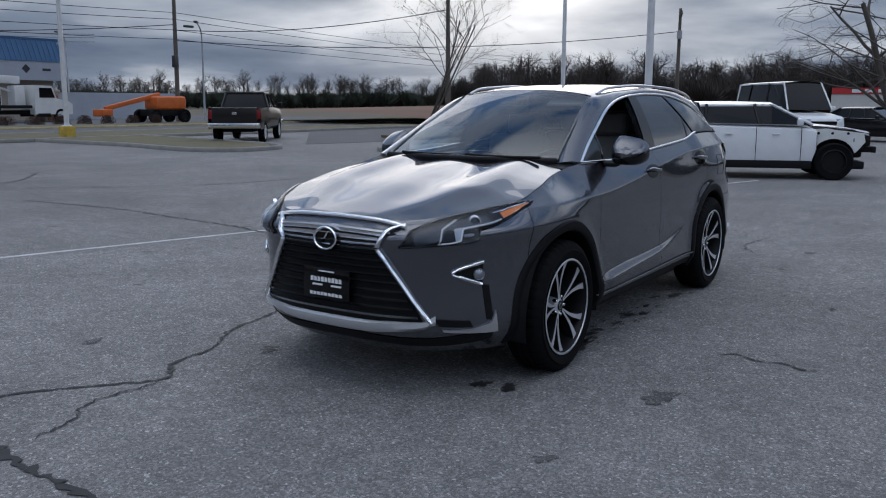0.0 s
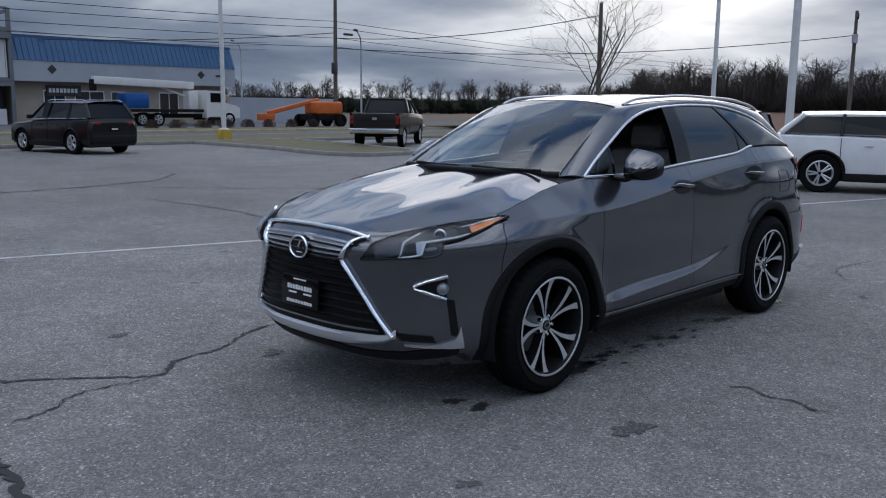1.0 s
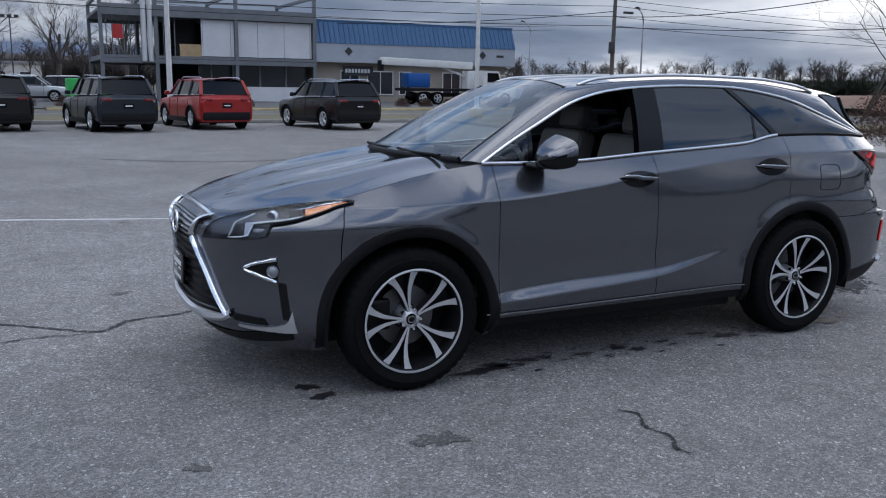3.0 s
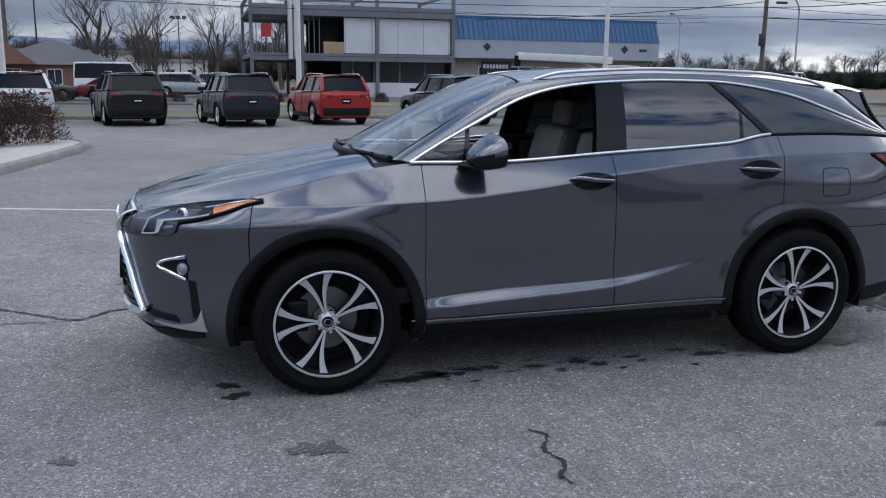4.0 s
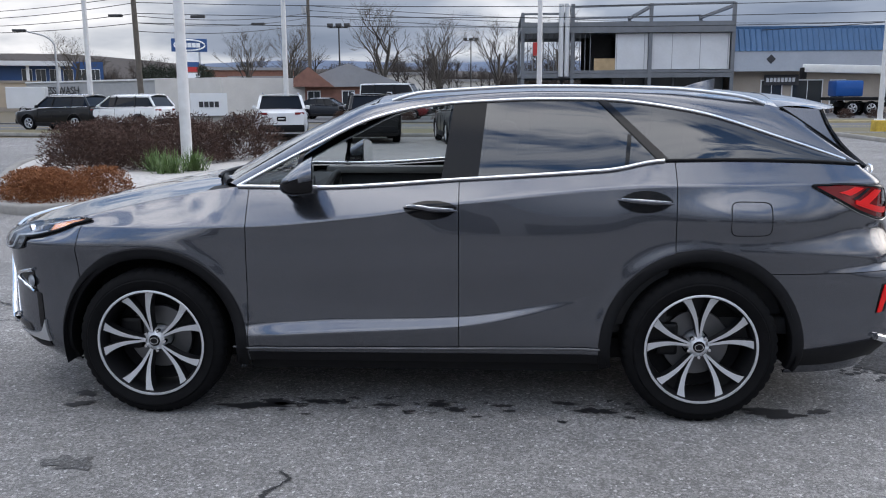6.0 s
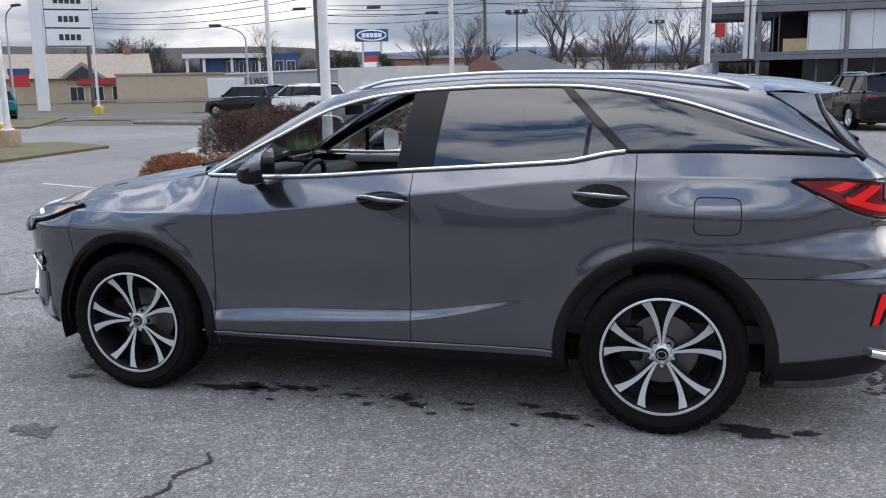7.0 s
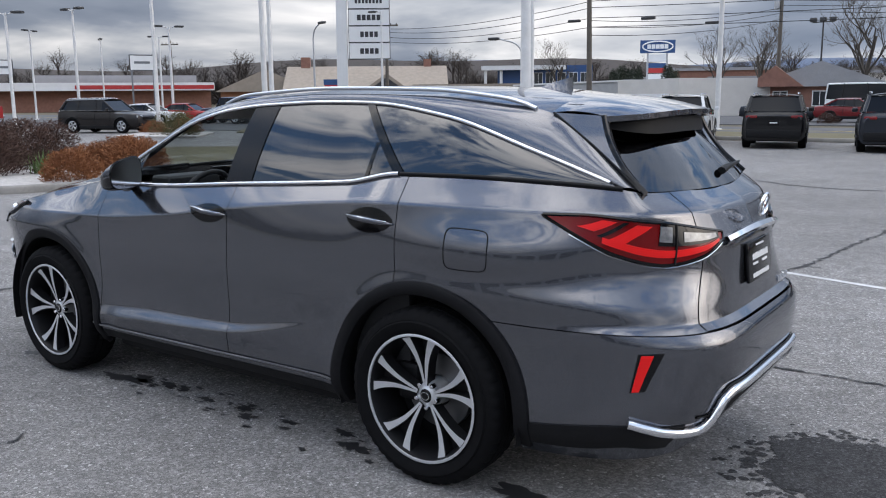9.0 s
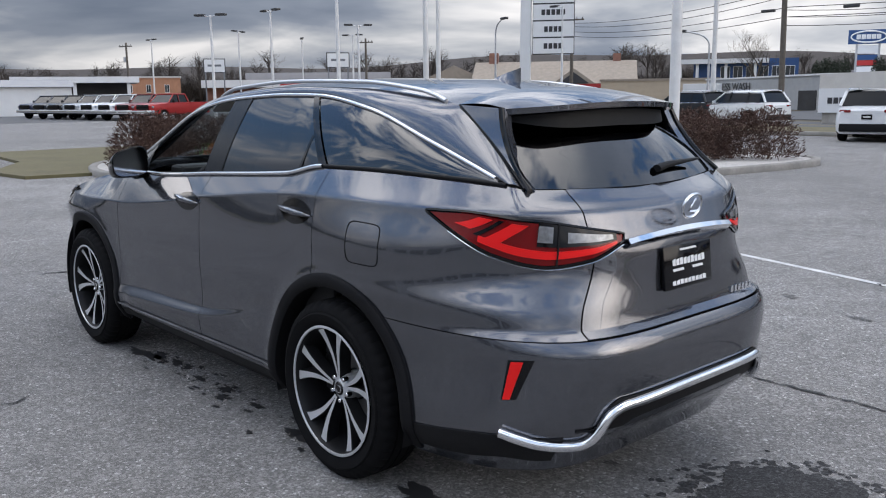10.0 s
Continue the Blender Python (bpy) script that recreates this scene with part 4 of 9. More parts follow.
SKIN_P, SKIN_N = skin_table()
SKIN_TREE = KDTree(len(SKIN_P))
for i, p in enumerate(SKIN_P):
    SKIN_TREE.insert(p, i)
SKIN_TREE.balance()


def on_skin(pts, lift=0.0):
    """Points laid onto the painted skin of the left half (or its mirror), raised by lift."""
    q = np.array(pts, float)
    shape = q.shape
    q = q.reshape(-1, 3)
    sgn = np.where(q[:, 1] < 0, -1.0, 1.0)
    q = q * np.stack([np.ones(len(q)), sgn, np.ones(len(q))], 1)
    out = np.zeros_like(q)
    lift = np.broadcast_to(np.asarray(lift, float), shape[:-1]).reshape(-1)
    for i in range(len(q)):
        p_ = q[i]
        for _ in range(3):
            j = SKIN_TREE.find(p_)[1]
            n = SKIN_N[j]
            p_ = p_ - n * ((p_ - SKIN_P[j]) @ n)
        out[i] = p_ + n * lift[i]
    out[:, 1] *= sgn
    return out.reshape(shape)


def between(top, low, n, m):
    """An n x m net of points between two curves."""
    A, B = path3(top)(np.linspace(0, 1, n)), path3(low)(np.linspace(0, 1, n))
    w = np.linspace(0, 1, m)
    return A[:, None] * (1 - w)[None, :, None] + B[:, None] * w[None, :, None]


def decal(name, P, lift, mat, parent, side=1, label="", edge=0.012, smooth=60):
    """A shell on the skin with its border folded down to it."""
    Q = on_skin(P, lift)
    B = on_skin(P, lift - edge)
    F = np.zeros((P.shape[0] + 2, P.shape[1] + 2, 3))
    F[1:-1, 1:-1] = Q
    F[0, 1:-1], F[-1, 1:-1], F[1:-1, 0], F[1:-1, -1] = B[0], B[-1], B[:, 0], B[:, -1]
    F[0, 0], F[0, -1], F[-1, 0], F[-1, -1] = B[0, 0], B[0, -1], B[-1, 0], B[-1, -1]
    v, f = mirrored(*grid(F), side)
    bm = solid(v, f)
    return part(name, bm, M[mat], parent, label, angle=smooth)


def skin_strip(name, pts, r, mat, parent, lift=0.006, flat=1.0, side=1, label="", n=24, segs=6):
    q = on_skin(path3(pts)(np.linspace(0, 1, n)), lift) * (1, side, 1)
    return child(name, mesh_of(name, *tube(q, r, segs, flat), M[mat], angle=60), parent, label)


# grille
GR = path3([(2.30, 0.428, 0.918), (2.36, 0.350, 0.865), (2.40, 0.325, 0.81), (2.40, 0.37, 0.74), (2.37, 0.50, 0.56), (2.32, 0.60, 0.425)])
gz = GR(np.linspace(0, 1, 60))


def grille_half(z):
    return np.interp(z, gz[::-1, 2], gz[::-1, 1])


def build_grille():
    g = child("grille", bpy.data.meshes.new("grille_root"), car, "black spindle grille with horizontal slats and chrome surround")
    z = np.linspace(0.425, 0.925, 20)
    u = np.linspace(-1, 1, 25)
    P = np.stack([np.full((20, 25), 2.4), grille_half(z)[:, None] * u[None], np.repeat(z[:, None], 25, 1)], -1)
    Q = on_skin(P, 0.004)
    old = g.data
    g.data = mesh_of("grille", *grid(Q, flip=True), M["grille_black"], angle=60)
    bpy.data.meshes.remove(old)
    rows = [0.905, 0.880, 0.855, 0.830, 0.805, 0.778, 0.742, 0.706, 0.668, 0.628, 0.586, 0.543, 0.500, 0.458]
    for i, zz in enumerate(rows):
        h = float(grille_half(zz)) - 0.012
        y = np.linspace(-h, h, 25)
        up = on_skin(np.stack([np.full(25, 2.4), y, np.full(25, zz + 0.004)], -1), 0.024)
        lo = on_skin(np.stack([np.full(25, 2.4), y, np.full(25, zz - (0.010 if i < 6 else 0.012))], -1), 0.010)
        top = on_skin(np.stack([np.full(25, 2.4), y, np.full(25, zz + 0.008)], -1), 0.004)
        v, f = grid(np.stack([top, up, lo], 1), flip=False)
        child("slat", mesh_of("slat", v, f, M["satin" if i < 5 else "grille_gloss"], angle=30), g, "satin silver slat" if i < 5 else "")
    for side in (1, -1):
        q = on_skin(gz, 0.012) * (1, side, 1)
        child("surround", mesh_of("surround", *tube(q, 0.021, 8, 0.7, taper=np.clip(0.35 + np.linspace(0, 1, 60) * 3, 0, 1)), M["chrome"], angle=60), g, "chrome grille surround")
    y = np.linspace(-0.445, 0.445, 30)
    q = on_skin(np.stack([np.full(30, 2.33), y, 0.932 + 0 * y], -1), 0.010)
    child("top_bar", mesh_of("top_bar", *tube(q, 0.012, 8), M["chrome"], angle=60), g, "chrome bar over the grille")
    y = np.linspace(-0.66, 0.66, 40)
    zz = np.where(np.abs(y) > 0.58, 0.405 + (np.abs(y) - 0.58) * 0.5, 0.405)
    rowsL = [on_skin(np.stack([np.full(40, 2.36), y, zz + d], -1), l) for d, l in ((0.022, 0.006), (0.018, 0.024), (-0.012, 0.026), (-0.040, 0.012), (-0.046, 0.0))]
    child("lower_bar", mesh_of("lower_bar", *grid(np.stack(rowsL, 1)), M["bright_bar"], angle=40), g, "satin chrome bar under the grille")


build_grille()


def emblem(at, r, turn, parent, name="emblem", back=True):
    """A chrome oval ring with a slanting stroke."""
    a = np.linspace(0, 2 * np.pi, 49)
    ring = np.stack([0 * a, r * 1.3 * np.cos(a), r * np.sin(a)], -1)
    v1 = tube(ring, r * 0.13, 6)
    st = tube([(0.001, r * 0.30, r * 0.60), (0.001, -0.02 * r, 0.05 * r), (0.001, -r * 0.36, -r * 0.46), (0.001, r * 0.10, -r * 0.48), (0.001, r * 0.70, -r * 0.48)], r * 0.10, 6)
    m = Matrix.Translation(at) @ turn
    e = child(name, mesh_of(name, *joined([v1, st]), M["chrome"], angle=60), parent, "chrome oval badge", m)
    if not back:
        return
    disc = [(0.0, r * 1.25 * math.cos(t), r * 0.95 * math.sin(t)) for t in a[:-1]]
    child("badge_back", mesh_of("badge_back", [(-0.004, y, z) for _, y, z in disc], [tuple(range(48))], M["black_gloss"], False), e)


emblem((2.437, 0, 0.835), 0.057, pose(0, 0, 0, 0, -4, 0), car)


def number_plate(x, z, facing, parent):
    """A black dealer plate with pale bars for its lettering."""
    k = 1 if facing > 0 else -1
    p = part("plate", box_bm(0.016, 0.32, 0.165, (0, 0, 0), 0.006), M["black_gloss"], parent, "black dealer plate with white lettering bars", at=pose(x, 0, z, 0, -3 * k if k > 0 else 6, 0))
    for y, zz, w, h in ((0.0, 0.064, 0.14, 0.008), (0.0, 0.020, 0.22, 0.026), (-0.06, -0.010, 0.09, 0.010), (0.07, -0.010, 0.09, 0.010), (0.0, -0.058, 0.23, 0.018)):
        n = 9 if h > 0.012 else 1
        pieces = []
        for i in range(n):
            wd = w / n
            pieces.append(prism([(y - w / 2 + wd * i + wd * 0.1, zz - h / 2), (y - w / 2 + wd * (i + 0.88), zz - h / 2), (y - w / 2 + wd * (i + 0.93), zz + h / 2 * (0.7 + 0.3 * math.cos(i * 2.1))), (y - w / 2 + wd * (i + 0.15), zz + h / 2)], 0.0015 * k, "x", 0.0085 * k))
        part("lettering", solid(*joined(pieces)), M["white_print"], p, smooth=False)


number_plate(2.428, 0.590, 1, car)
number_plate(-2.496, 0.952, -1, car)

# headlamps, fog lamps
HL_TOP = [(2.340, 0.425, 0.822), (2.285, 0.488, 0.880), (2.225, 0.535, 0.922), (2.03, 0.66, 0.965), (1.87, 0.755, 0.997), (1.700, 0.848, 1.030)]
HL_LOW = [(2.341, 0.424, 0.816), (2.25, 0.575, 0.834), (2.14, 0.668, 0.848), (2.045, 0.727, 0.866), (1.96, 0.772, 0.905), (1.702, 0.847, 1.022)]
for side in (1, -1):
    P = between(HL_TOP, HL_LOW, 40, 14)
    lamp = decal("headlamp", P, 0.010, "lamp_dark", car, side, "dark headlamp with silver projector and amber strip")
    border = np.concatenate([P[:, 0], P[::-1, -1], P[:1, 0]])
    q = on_skin(border, 0.010) * (1, side, 1)
    child("lamp_border", mesh_of("lamp_border", *tube(q, 0.006, 6), M["black_gloss"], angle=60), lamp, "black rim of the headlamp")
    decal("bezel", P[4:24, 5:12], 0.0115, "lamp_grey", lamp, side, "dark grey bezel inside the lamp", edge=0.005)
    # silver tray along the foot, with its upright prong
    decal("reflector", P[13:26, 11:13], 0.013, "lamp_inner", lamp, side, "silver reflector tray", edge=0.006)
    q = on_skin(np.concatenate([path3([P[15, 4], P[12, 8], P[9, 12]])(np.linspace(0, 1, 10)), P[10:27, 12]]), 0.014) * (1, side, 1)
    child("running_light", mesh_of("running_light", *tube(q, 0.0045, 6), M["bright_bar"], angle=60), lamp, "bright running light strip")
    decal("indicator", P[27:38, 6:13], 0.013, "amber", lamp, side, "amber indicator strip", edge=0.008)
    q = on_skin(P[25:37, 5], 0.014) * (1, side, 1)
    child("indicator_trim", mesh_of("indicator_trim", *tube(q, 0.0045, 6), M["chrome"], angle=60), lamp, "bright edge over the indicator")
    c = on_skin([P[19, 8]], 0.004)[0] * (1, side, 1)
    face = Matrix.Translation(c) @ pose(0, 0, 0, 0, 0, (-48 if side > 0 else -132))
    eye = child("projector", mesh_of("projector", *lathe([(0.024, 0.004), (0.026, 0.014), (0.032, 0.014), (0.035, 0.006), (0.036, -0.006)], 28), M["chrome"], angle=40), lamp, "round chrome projector ring", face)
    child("projector_glass", mesh_of("projector_glass", *lathe([(0.0001, 0.014), (0.011, 0.013), (0.019, 0.009), (0.025, 0.003)], 28), M["lamp_blue"], angle=60), eye, "dark projector glass")
    decal("lens", P, 0.020, "lens", lamp, side, "clear headlamp lens", edge=0.014)
    # fog lamp: chrome hook over a black recess
    Q = between([(2.228, 0.668, 0.680), (2.17, 0.72, 0.712), (2.085, 0.775, 0.728)], [(2.225, 0.670, 0.672), (2.15, 0.735, 0.640), (2.085, 0.775, 0.612)], 12, 6)
    fog = decal("fog_recess", Q, 0.004, "black_gloss", car, side, "black fog lamp recess with chrome hook")
    hook = [(2.085, 0.775, 0.730), (2.17, 0.72, 0.712), (2.228, 0.668, 0.678), (2.15, 0.735, 0.640), (2.09, 0.772, 0.614)]
    q = on_skin(path3(hook)(np.linspace(0, 1, 26)), 0.008) * (1, side, 1)
    child("hook", mesh_of("hook", *tube(q, 0.010, 6), M["chrome"], angle=60), fog, "chrome hook")
    c = on_skin([(2.105, 0.762, 0.668)], 0.006)[0] * (1, side, 1)
    child("bulb", mesh_of("bulb", *lathe([(0.0001, 0.014), (0.016, 0.012), (0.026, 0.004), (0.030, 0.008), (0.032, 0)], 20), M["lamp_inner"], angle=40), fog, "round fog lamp", Matrix.Translation(c) @ pose(0, 0, 0, 0, 0, (-40 if side > 0 else -140)))
    Q = between([(2.085, 0.775, 0.612), (2.05, 0.80, 0.606)], [(2.065, 0.79, 0.425), (2.025, 0.812, 0.412)], 5, 8)
    decal("air_slot", Q, 0.003, "black_gloss", car, side, "black vertical air slot")
    Q = between([(2.27, 0.64, 0.372), (2.13, 0.745, 0.378), (2.05, 0.80, 0.402), (2.02, 0.815, 0.47)], [(2.26, 0.645, 0.364), (2.12, 0.750, 0.352), (2.05, 0.80, 0.345), (2.0, 0.825, 0.345)], 14, 4)
    decal("corner_lip", Q, 0.014, "rail", car, side, "bright lip at the bumper corner")
    Q = between([(2.30, 0.61, 0.445), (2.15, 0.735, 0.425)], [(2.28, 0.62, 0.40), (2.13, 0.745, 0.385)], 6, 3)
    decal("lower_vent", Q, 0.006, "black_gloss", car, side)

y = np.linspace(-0.85, 0.85, 50)
rows = [on_skin(np.stack([2.36 - 0.32 * np.abs(y / 0.85) ** 2.2, y, np.full(50, zz)], -1), 0.004) for zz in (0.345, 0.31, 0.27, 0.235)]
child("chin", mesh_of("chin", *grid(np.stack(rows, 1)), M["black_plastic"], angle=40), car, "black plastic chin under the bumper")

# tail lamps
TL_TOP = [(-1.918, 0.815, 1.189), (-2.06, 0.79, 1.194), (-2.22, 0.715, 1.178), (-2.345, 0.60, 1.158), (-2.42, 0.47, 1.135), (-2.462, 0.340, 1.112)]
TL_LOW = [(-1.922, 0.814, 1.182), (-2.04, 0.80, 1.120), (-2.18, 0.745, 1.050), (-2.335, 0.615, 1.004), (-2.41, 0.48, 1.022), (-2.458, 0.348, 1.078)]
for side in (1, -1):
    P = between(TL_TOP, TL_LOW, 44, 12)
    lamp = decal("tail_lamp", P, 0.006, "red_lens", car, side, "red tail lamp with bright light guide and clear reversing lens", edge=0.014)
    border = np.concatenate([P[:, 0], P[::-1, -1], P[:1, 0]])
    q = on_skin(border, 0.006) * (1, side, 1)
    child("lamp_border", mesh_of("lamp_border", *tube(q, 0.0070, 5), M["black_gloss"], angle=60), lamp)
    low = on_skin(P[6:, -1] - (0, 0, 0.010), 0.006) * (1, side, 1)
    child("lamp_trim", mesh_of("lamp_trim", *tube(low, 0.0028, 5), M["satin"], angle=60), lamp, "bright trim under the lamp")
    decal("light_guide", P[13:42, 7:10], 0.011, "red_bright", lamp, side, edge=0.006)
    def slant(i0, j0, i1, j1, w0, w1):
        """A slanting net of points on the lamp, from one row and column to another."""
        t, k = np.linspace(0, 1, 10), np.linspace(0, 1, 4)
        a = (i0 + (i1 - i0) * t)[:, None] + (w0 + (w1 - w0) * t)[:, None] * k[None]
        b = np.repeat((j0 + (j1 - j0) * t)[:, None], 4, 1)
        ai, bi = np.clip(np.floor(a).astype(int), 0, 42), np.clip(np.floor(b).astype(int), 0, 10)
        fa, fb = (a - ai)[..., None], (b - bi)[..., None]
        return (P[ai, bi] * (1 - fa) + P[ai + 1, bi] * fa) * (1 - fb) + (P[ai, bi + 1] * (1 - fa) + P[ai + 1, bi + 1] * fa) * fb
    decal("light_guide", slant(13.5, 8.0, 19.5, 1.2, 3.4, 2.6), 0.012, "red_bright", lamp, side, edge=0.006)
    decal("light_guide", slant(7.5, 6.0, 12.5, 1.2, 3.6, 3.0), 0.011, "red_bright", lamp, side, edge=0.005)
    decal("dark_gap", slant(11.8, 7.2, 16.8, 1.0, 1.1, 1.1), 0.0105, "black_gloss", lamp, side, edge=0.005)
    decal("dark_bezel", P[24:42, 0:7], 0.010, "black_gloss", lamp, side, edge=0.006)
    decal("reversing_lens", P[24:28, 1:6], 0.013, "clear_lens", lamp, side, "clear lens", edge=0.006)
    decal("reversing_lens", P[30:41, 2:6], 0.013, "clear_lens", lamp, side, "clear lens", edge=0.006)
    decal("lamp_seam", np.stack([P[28], P[28] * 0.7 + P[29] * 0.3], 0), 0.0145, "black_plastic", lamp, side, edge=0.008)
    R = between([(-2.352, 0.760, 0.692), (-2.322, 0.800, 0.690)], [(-2.318, 0.803, 0.552), (-2.298, 0.826, 0.550)], 5, 8)
    slot = decal("reflector_recess", between([(-2.378, 0.728, 0.70), (-2.312, 0.806, 0.694)], [(-2.335, 0.785, 0.552), (-2.292, 0.832, 0.546)], 6, 8), 0.003, "black_gloss", car, side, "black recess with red reflector")
    decal("reflector", R, 0.008, "red_bright", slot, side, "red reflector", edge=0.006)

bar = np.array([(-2.50, yy, 1.083 + 0.012 * (1 - (yy / 0.34) ** 2)) for yy in np.linspace(-0.345, 0.345, 30)])
rows = [on_skin(bar + (0, 0, d), l) for d, l in ((0.020, 0.004), (0.016, 0.024), (-0.006, 0.030), (-0.024, 0.010), (-0.026, 0.0))]
child("tail_bar", mesh_of("tail_bar", *grid(np.stack(rows, 1)), M["chrome"], angle=40), car, "chrome bar across the tailgate")
emblem((-2.508, 0, 1.180), 0.046, pose(0, 0, 0, 0, 12, 180), car, back=False)
badge = part("model_badge", box_bm(0.003, 0.17, 0.003, (-2.493, -0.415, 0.787)), M["chrome"], car, "chrome lettering bars", smooth=False)
for i in range(6):
    a = -0.33 - 0.028 * i
    part("bar", solid(*prism([(a, 0.79), (a - 0.020, 0.79), (a - 0.018, 0.815), (a - 0.003, 0.815)], -0.004, "x", -2.495)), M["chrome"], badge, smooth=False)

# rear lower cladding and bright strip
for side in (1, -1):
    Q = between([(-1.90, 0.905, 0.375), (-2.28, 0.84, 0.405), (-2.46, 0.66, 0.40)], [(-1.88, 0.90, 0.25), (-2.26, 0.83, 0.25), (-2.40, 0.64, 0.25)], 16, 6)
    decal("rear_cladding", Q, 0.006, "black_plastic", car, side, "black plastic lower bumper cladding")
yy = np.linspace(-0.66, 0.66, 60)
over = np.interp(np.abs(yy), [0.44, 0.50, 0.535, 0.575, 0.66], [0.545, 0.525, 0.46, 0.42, 0.415])
rows = [on_skin(np.stack([np.full(60, -2.55), yy, np.minimum(zz, over)], -1), l) for zz, l in ((0.54, 0.004), (0.50, 0.008), (0.40, 0.0), (0.30, -0.03), (0.25, -0.06))]
child("rear_diffuser", mesh_of("rear_diffuser", *grid(np.stack(rows, 1)), M["black_plastic"], angle=40), car, "black plastic rear diffuser")
kink = np.array([(-2.295, 0.838, 0.425), (-2.38, 0.70, 0.398), (-2.445, 0.575, 0.395), (-2.475, 0.535, 0.43), (-2.51, 0.50, 0.495), (-2.545, 0.44, 0.515), (-2.56, 0.2, 0.518), (-2.56, 0.0, 0.518)])
half = path3(kink)(np.linspace(0, 1, 40))
full = np.concatenate([half, half[-2::-1] * (1, -1, 1)])
strip("bright_strip", on_skin(full, 0.016), 0.017, "chrome", car, flat=1.15, sides=(1,), label="bright chrome strip along the rear bumper")

skin_strip("sill_strip", [(0.96, 0.89, 0.372), (0.3, 0.89, 0.376), (-0.9, 0.89, 0.378)], 0.0045, "disc", car, 0.010, label="dark satin strip along the sill")
skin_strip("sill_strip", [(0.96, 0.89, 0.372), (0.3, 0.89, 0.376), (-0.9, 0.89, 0.378)], 0.0045, "disc", car, 0.010, side=-1, label="dark satin strip along the sill")
# fuel flap outline
a = np.linspace(0, 2 * np.pi, 49)
sq = lambda t: np.sign(np.cos(t)) * np.abs(np.cos(t)) ** 0.35  # noqa: E731
sz = lambda t: np.sign(np.sin(t)) * np.abs(np.sin(t)) ** 0.35  # noqa: E731
flap = np.stack([-1.612 + 0.098 * sq(a), np.full(49, 0.87), 1.033 + 0.080 * sz(a)], -1)
child("fuel_flap", mesh_of("fuel_flap", *tube(on_skin(flap, 0.0002), 0.0028, 5), M["black_plastic"], angle=60), quarters[0], "square fuel flap seam")

# door handles
for side in (1, -1):
    for x, z, door in ((-0.050, 1.078, front_doors), (-1.105, 1.114, rear_doors)):
        d = door[0] if side > 0 else door[1]
        aa = np.linspace(0, 2 * np.pi, 29)[:-1]
        # no real hollow: a near-flat black oval paints its shade on the door
        rings = [on_skin(np.stack([x + 0.132 * k * np.cos(aa), np.full(28, 0.88), z + 0.056 * k * np.sign(np.sin(aa)) * np.abs(np.sin(aa)) ** 1.35], -1), 0.0018 + 0.001 * (1 - k)) for k in (1.0, 0.8, 0.4, 0.05)]
        P = np.stack(rings, 1) * (1, side, 1)
        v, f = grid(P, loop=True, flip=side > 0)
        cup = child("handle_cup", mesh_of("handle_cup", v, f, M["black_gloss"], angle=60), d, "flat black oval for the shade in the handle's hollow")
        t = np.linspace(-1, 1, 16)
        bar = np.stack([x + 0.135 * t, np.full(16, 0.88), z + 0.010 * t - 0.012 * (1 - t ** 2) * 0], -1)
        q = on_skin(bar, 0.004 + 0.020 * (1 - t ** 4)) * (1, side, 1)
        v, f = tube(q, 0.015, 10, 0.95, taper=0.25 + 0.75 * (1 - np.abs(t) ** 2.5))
        child("handle", mesh_of("handle", v, f, M["paint"], angle=60), d, "grey door handle")
        v, f = tube(q[1:-1] + (0, 0.010 * side, 0.009), 0.0022, 6)
        child("handle_trim", mesh_of("handle_trim", v, f, M["chrome"], angle=60), d)

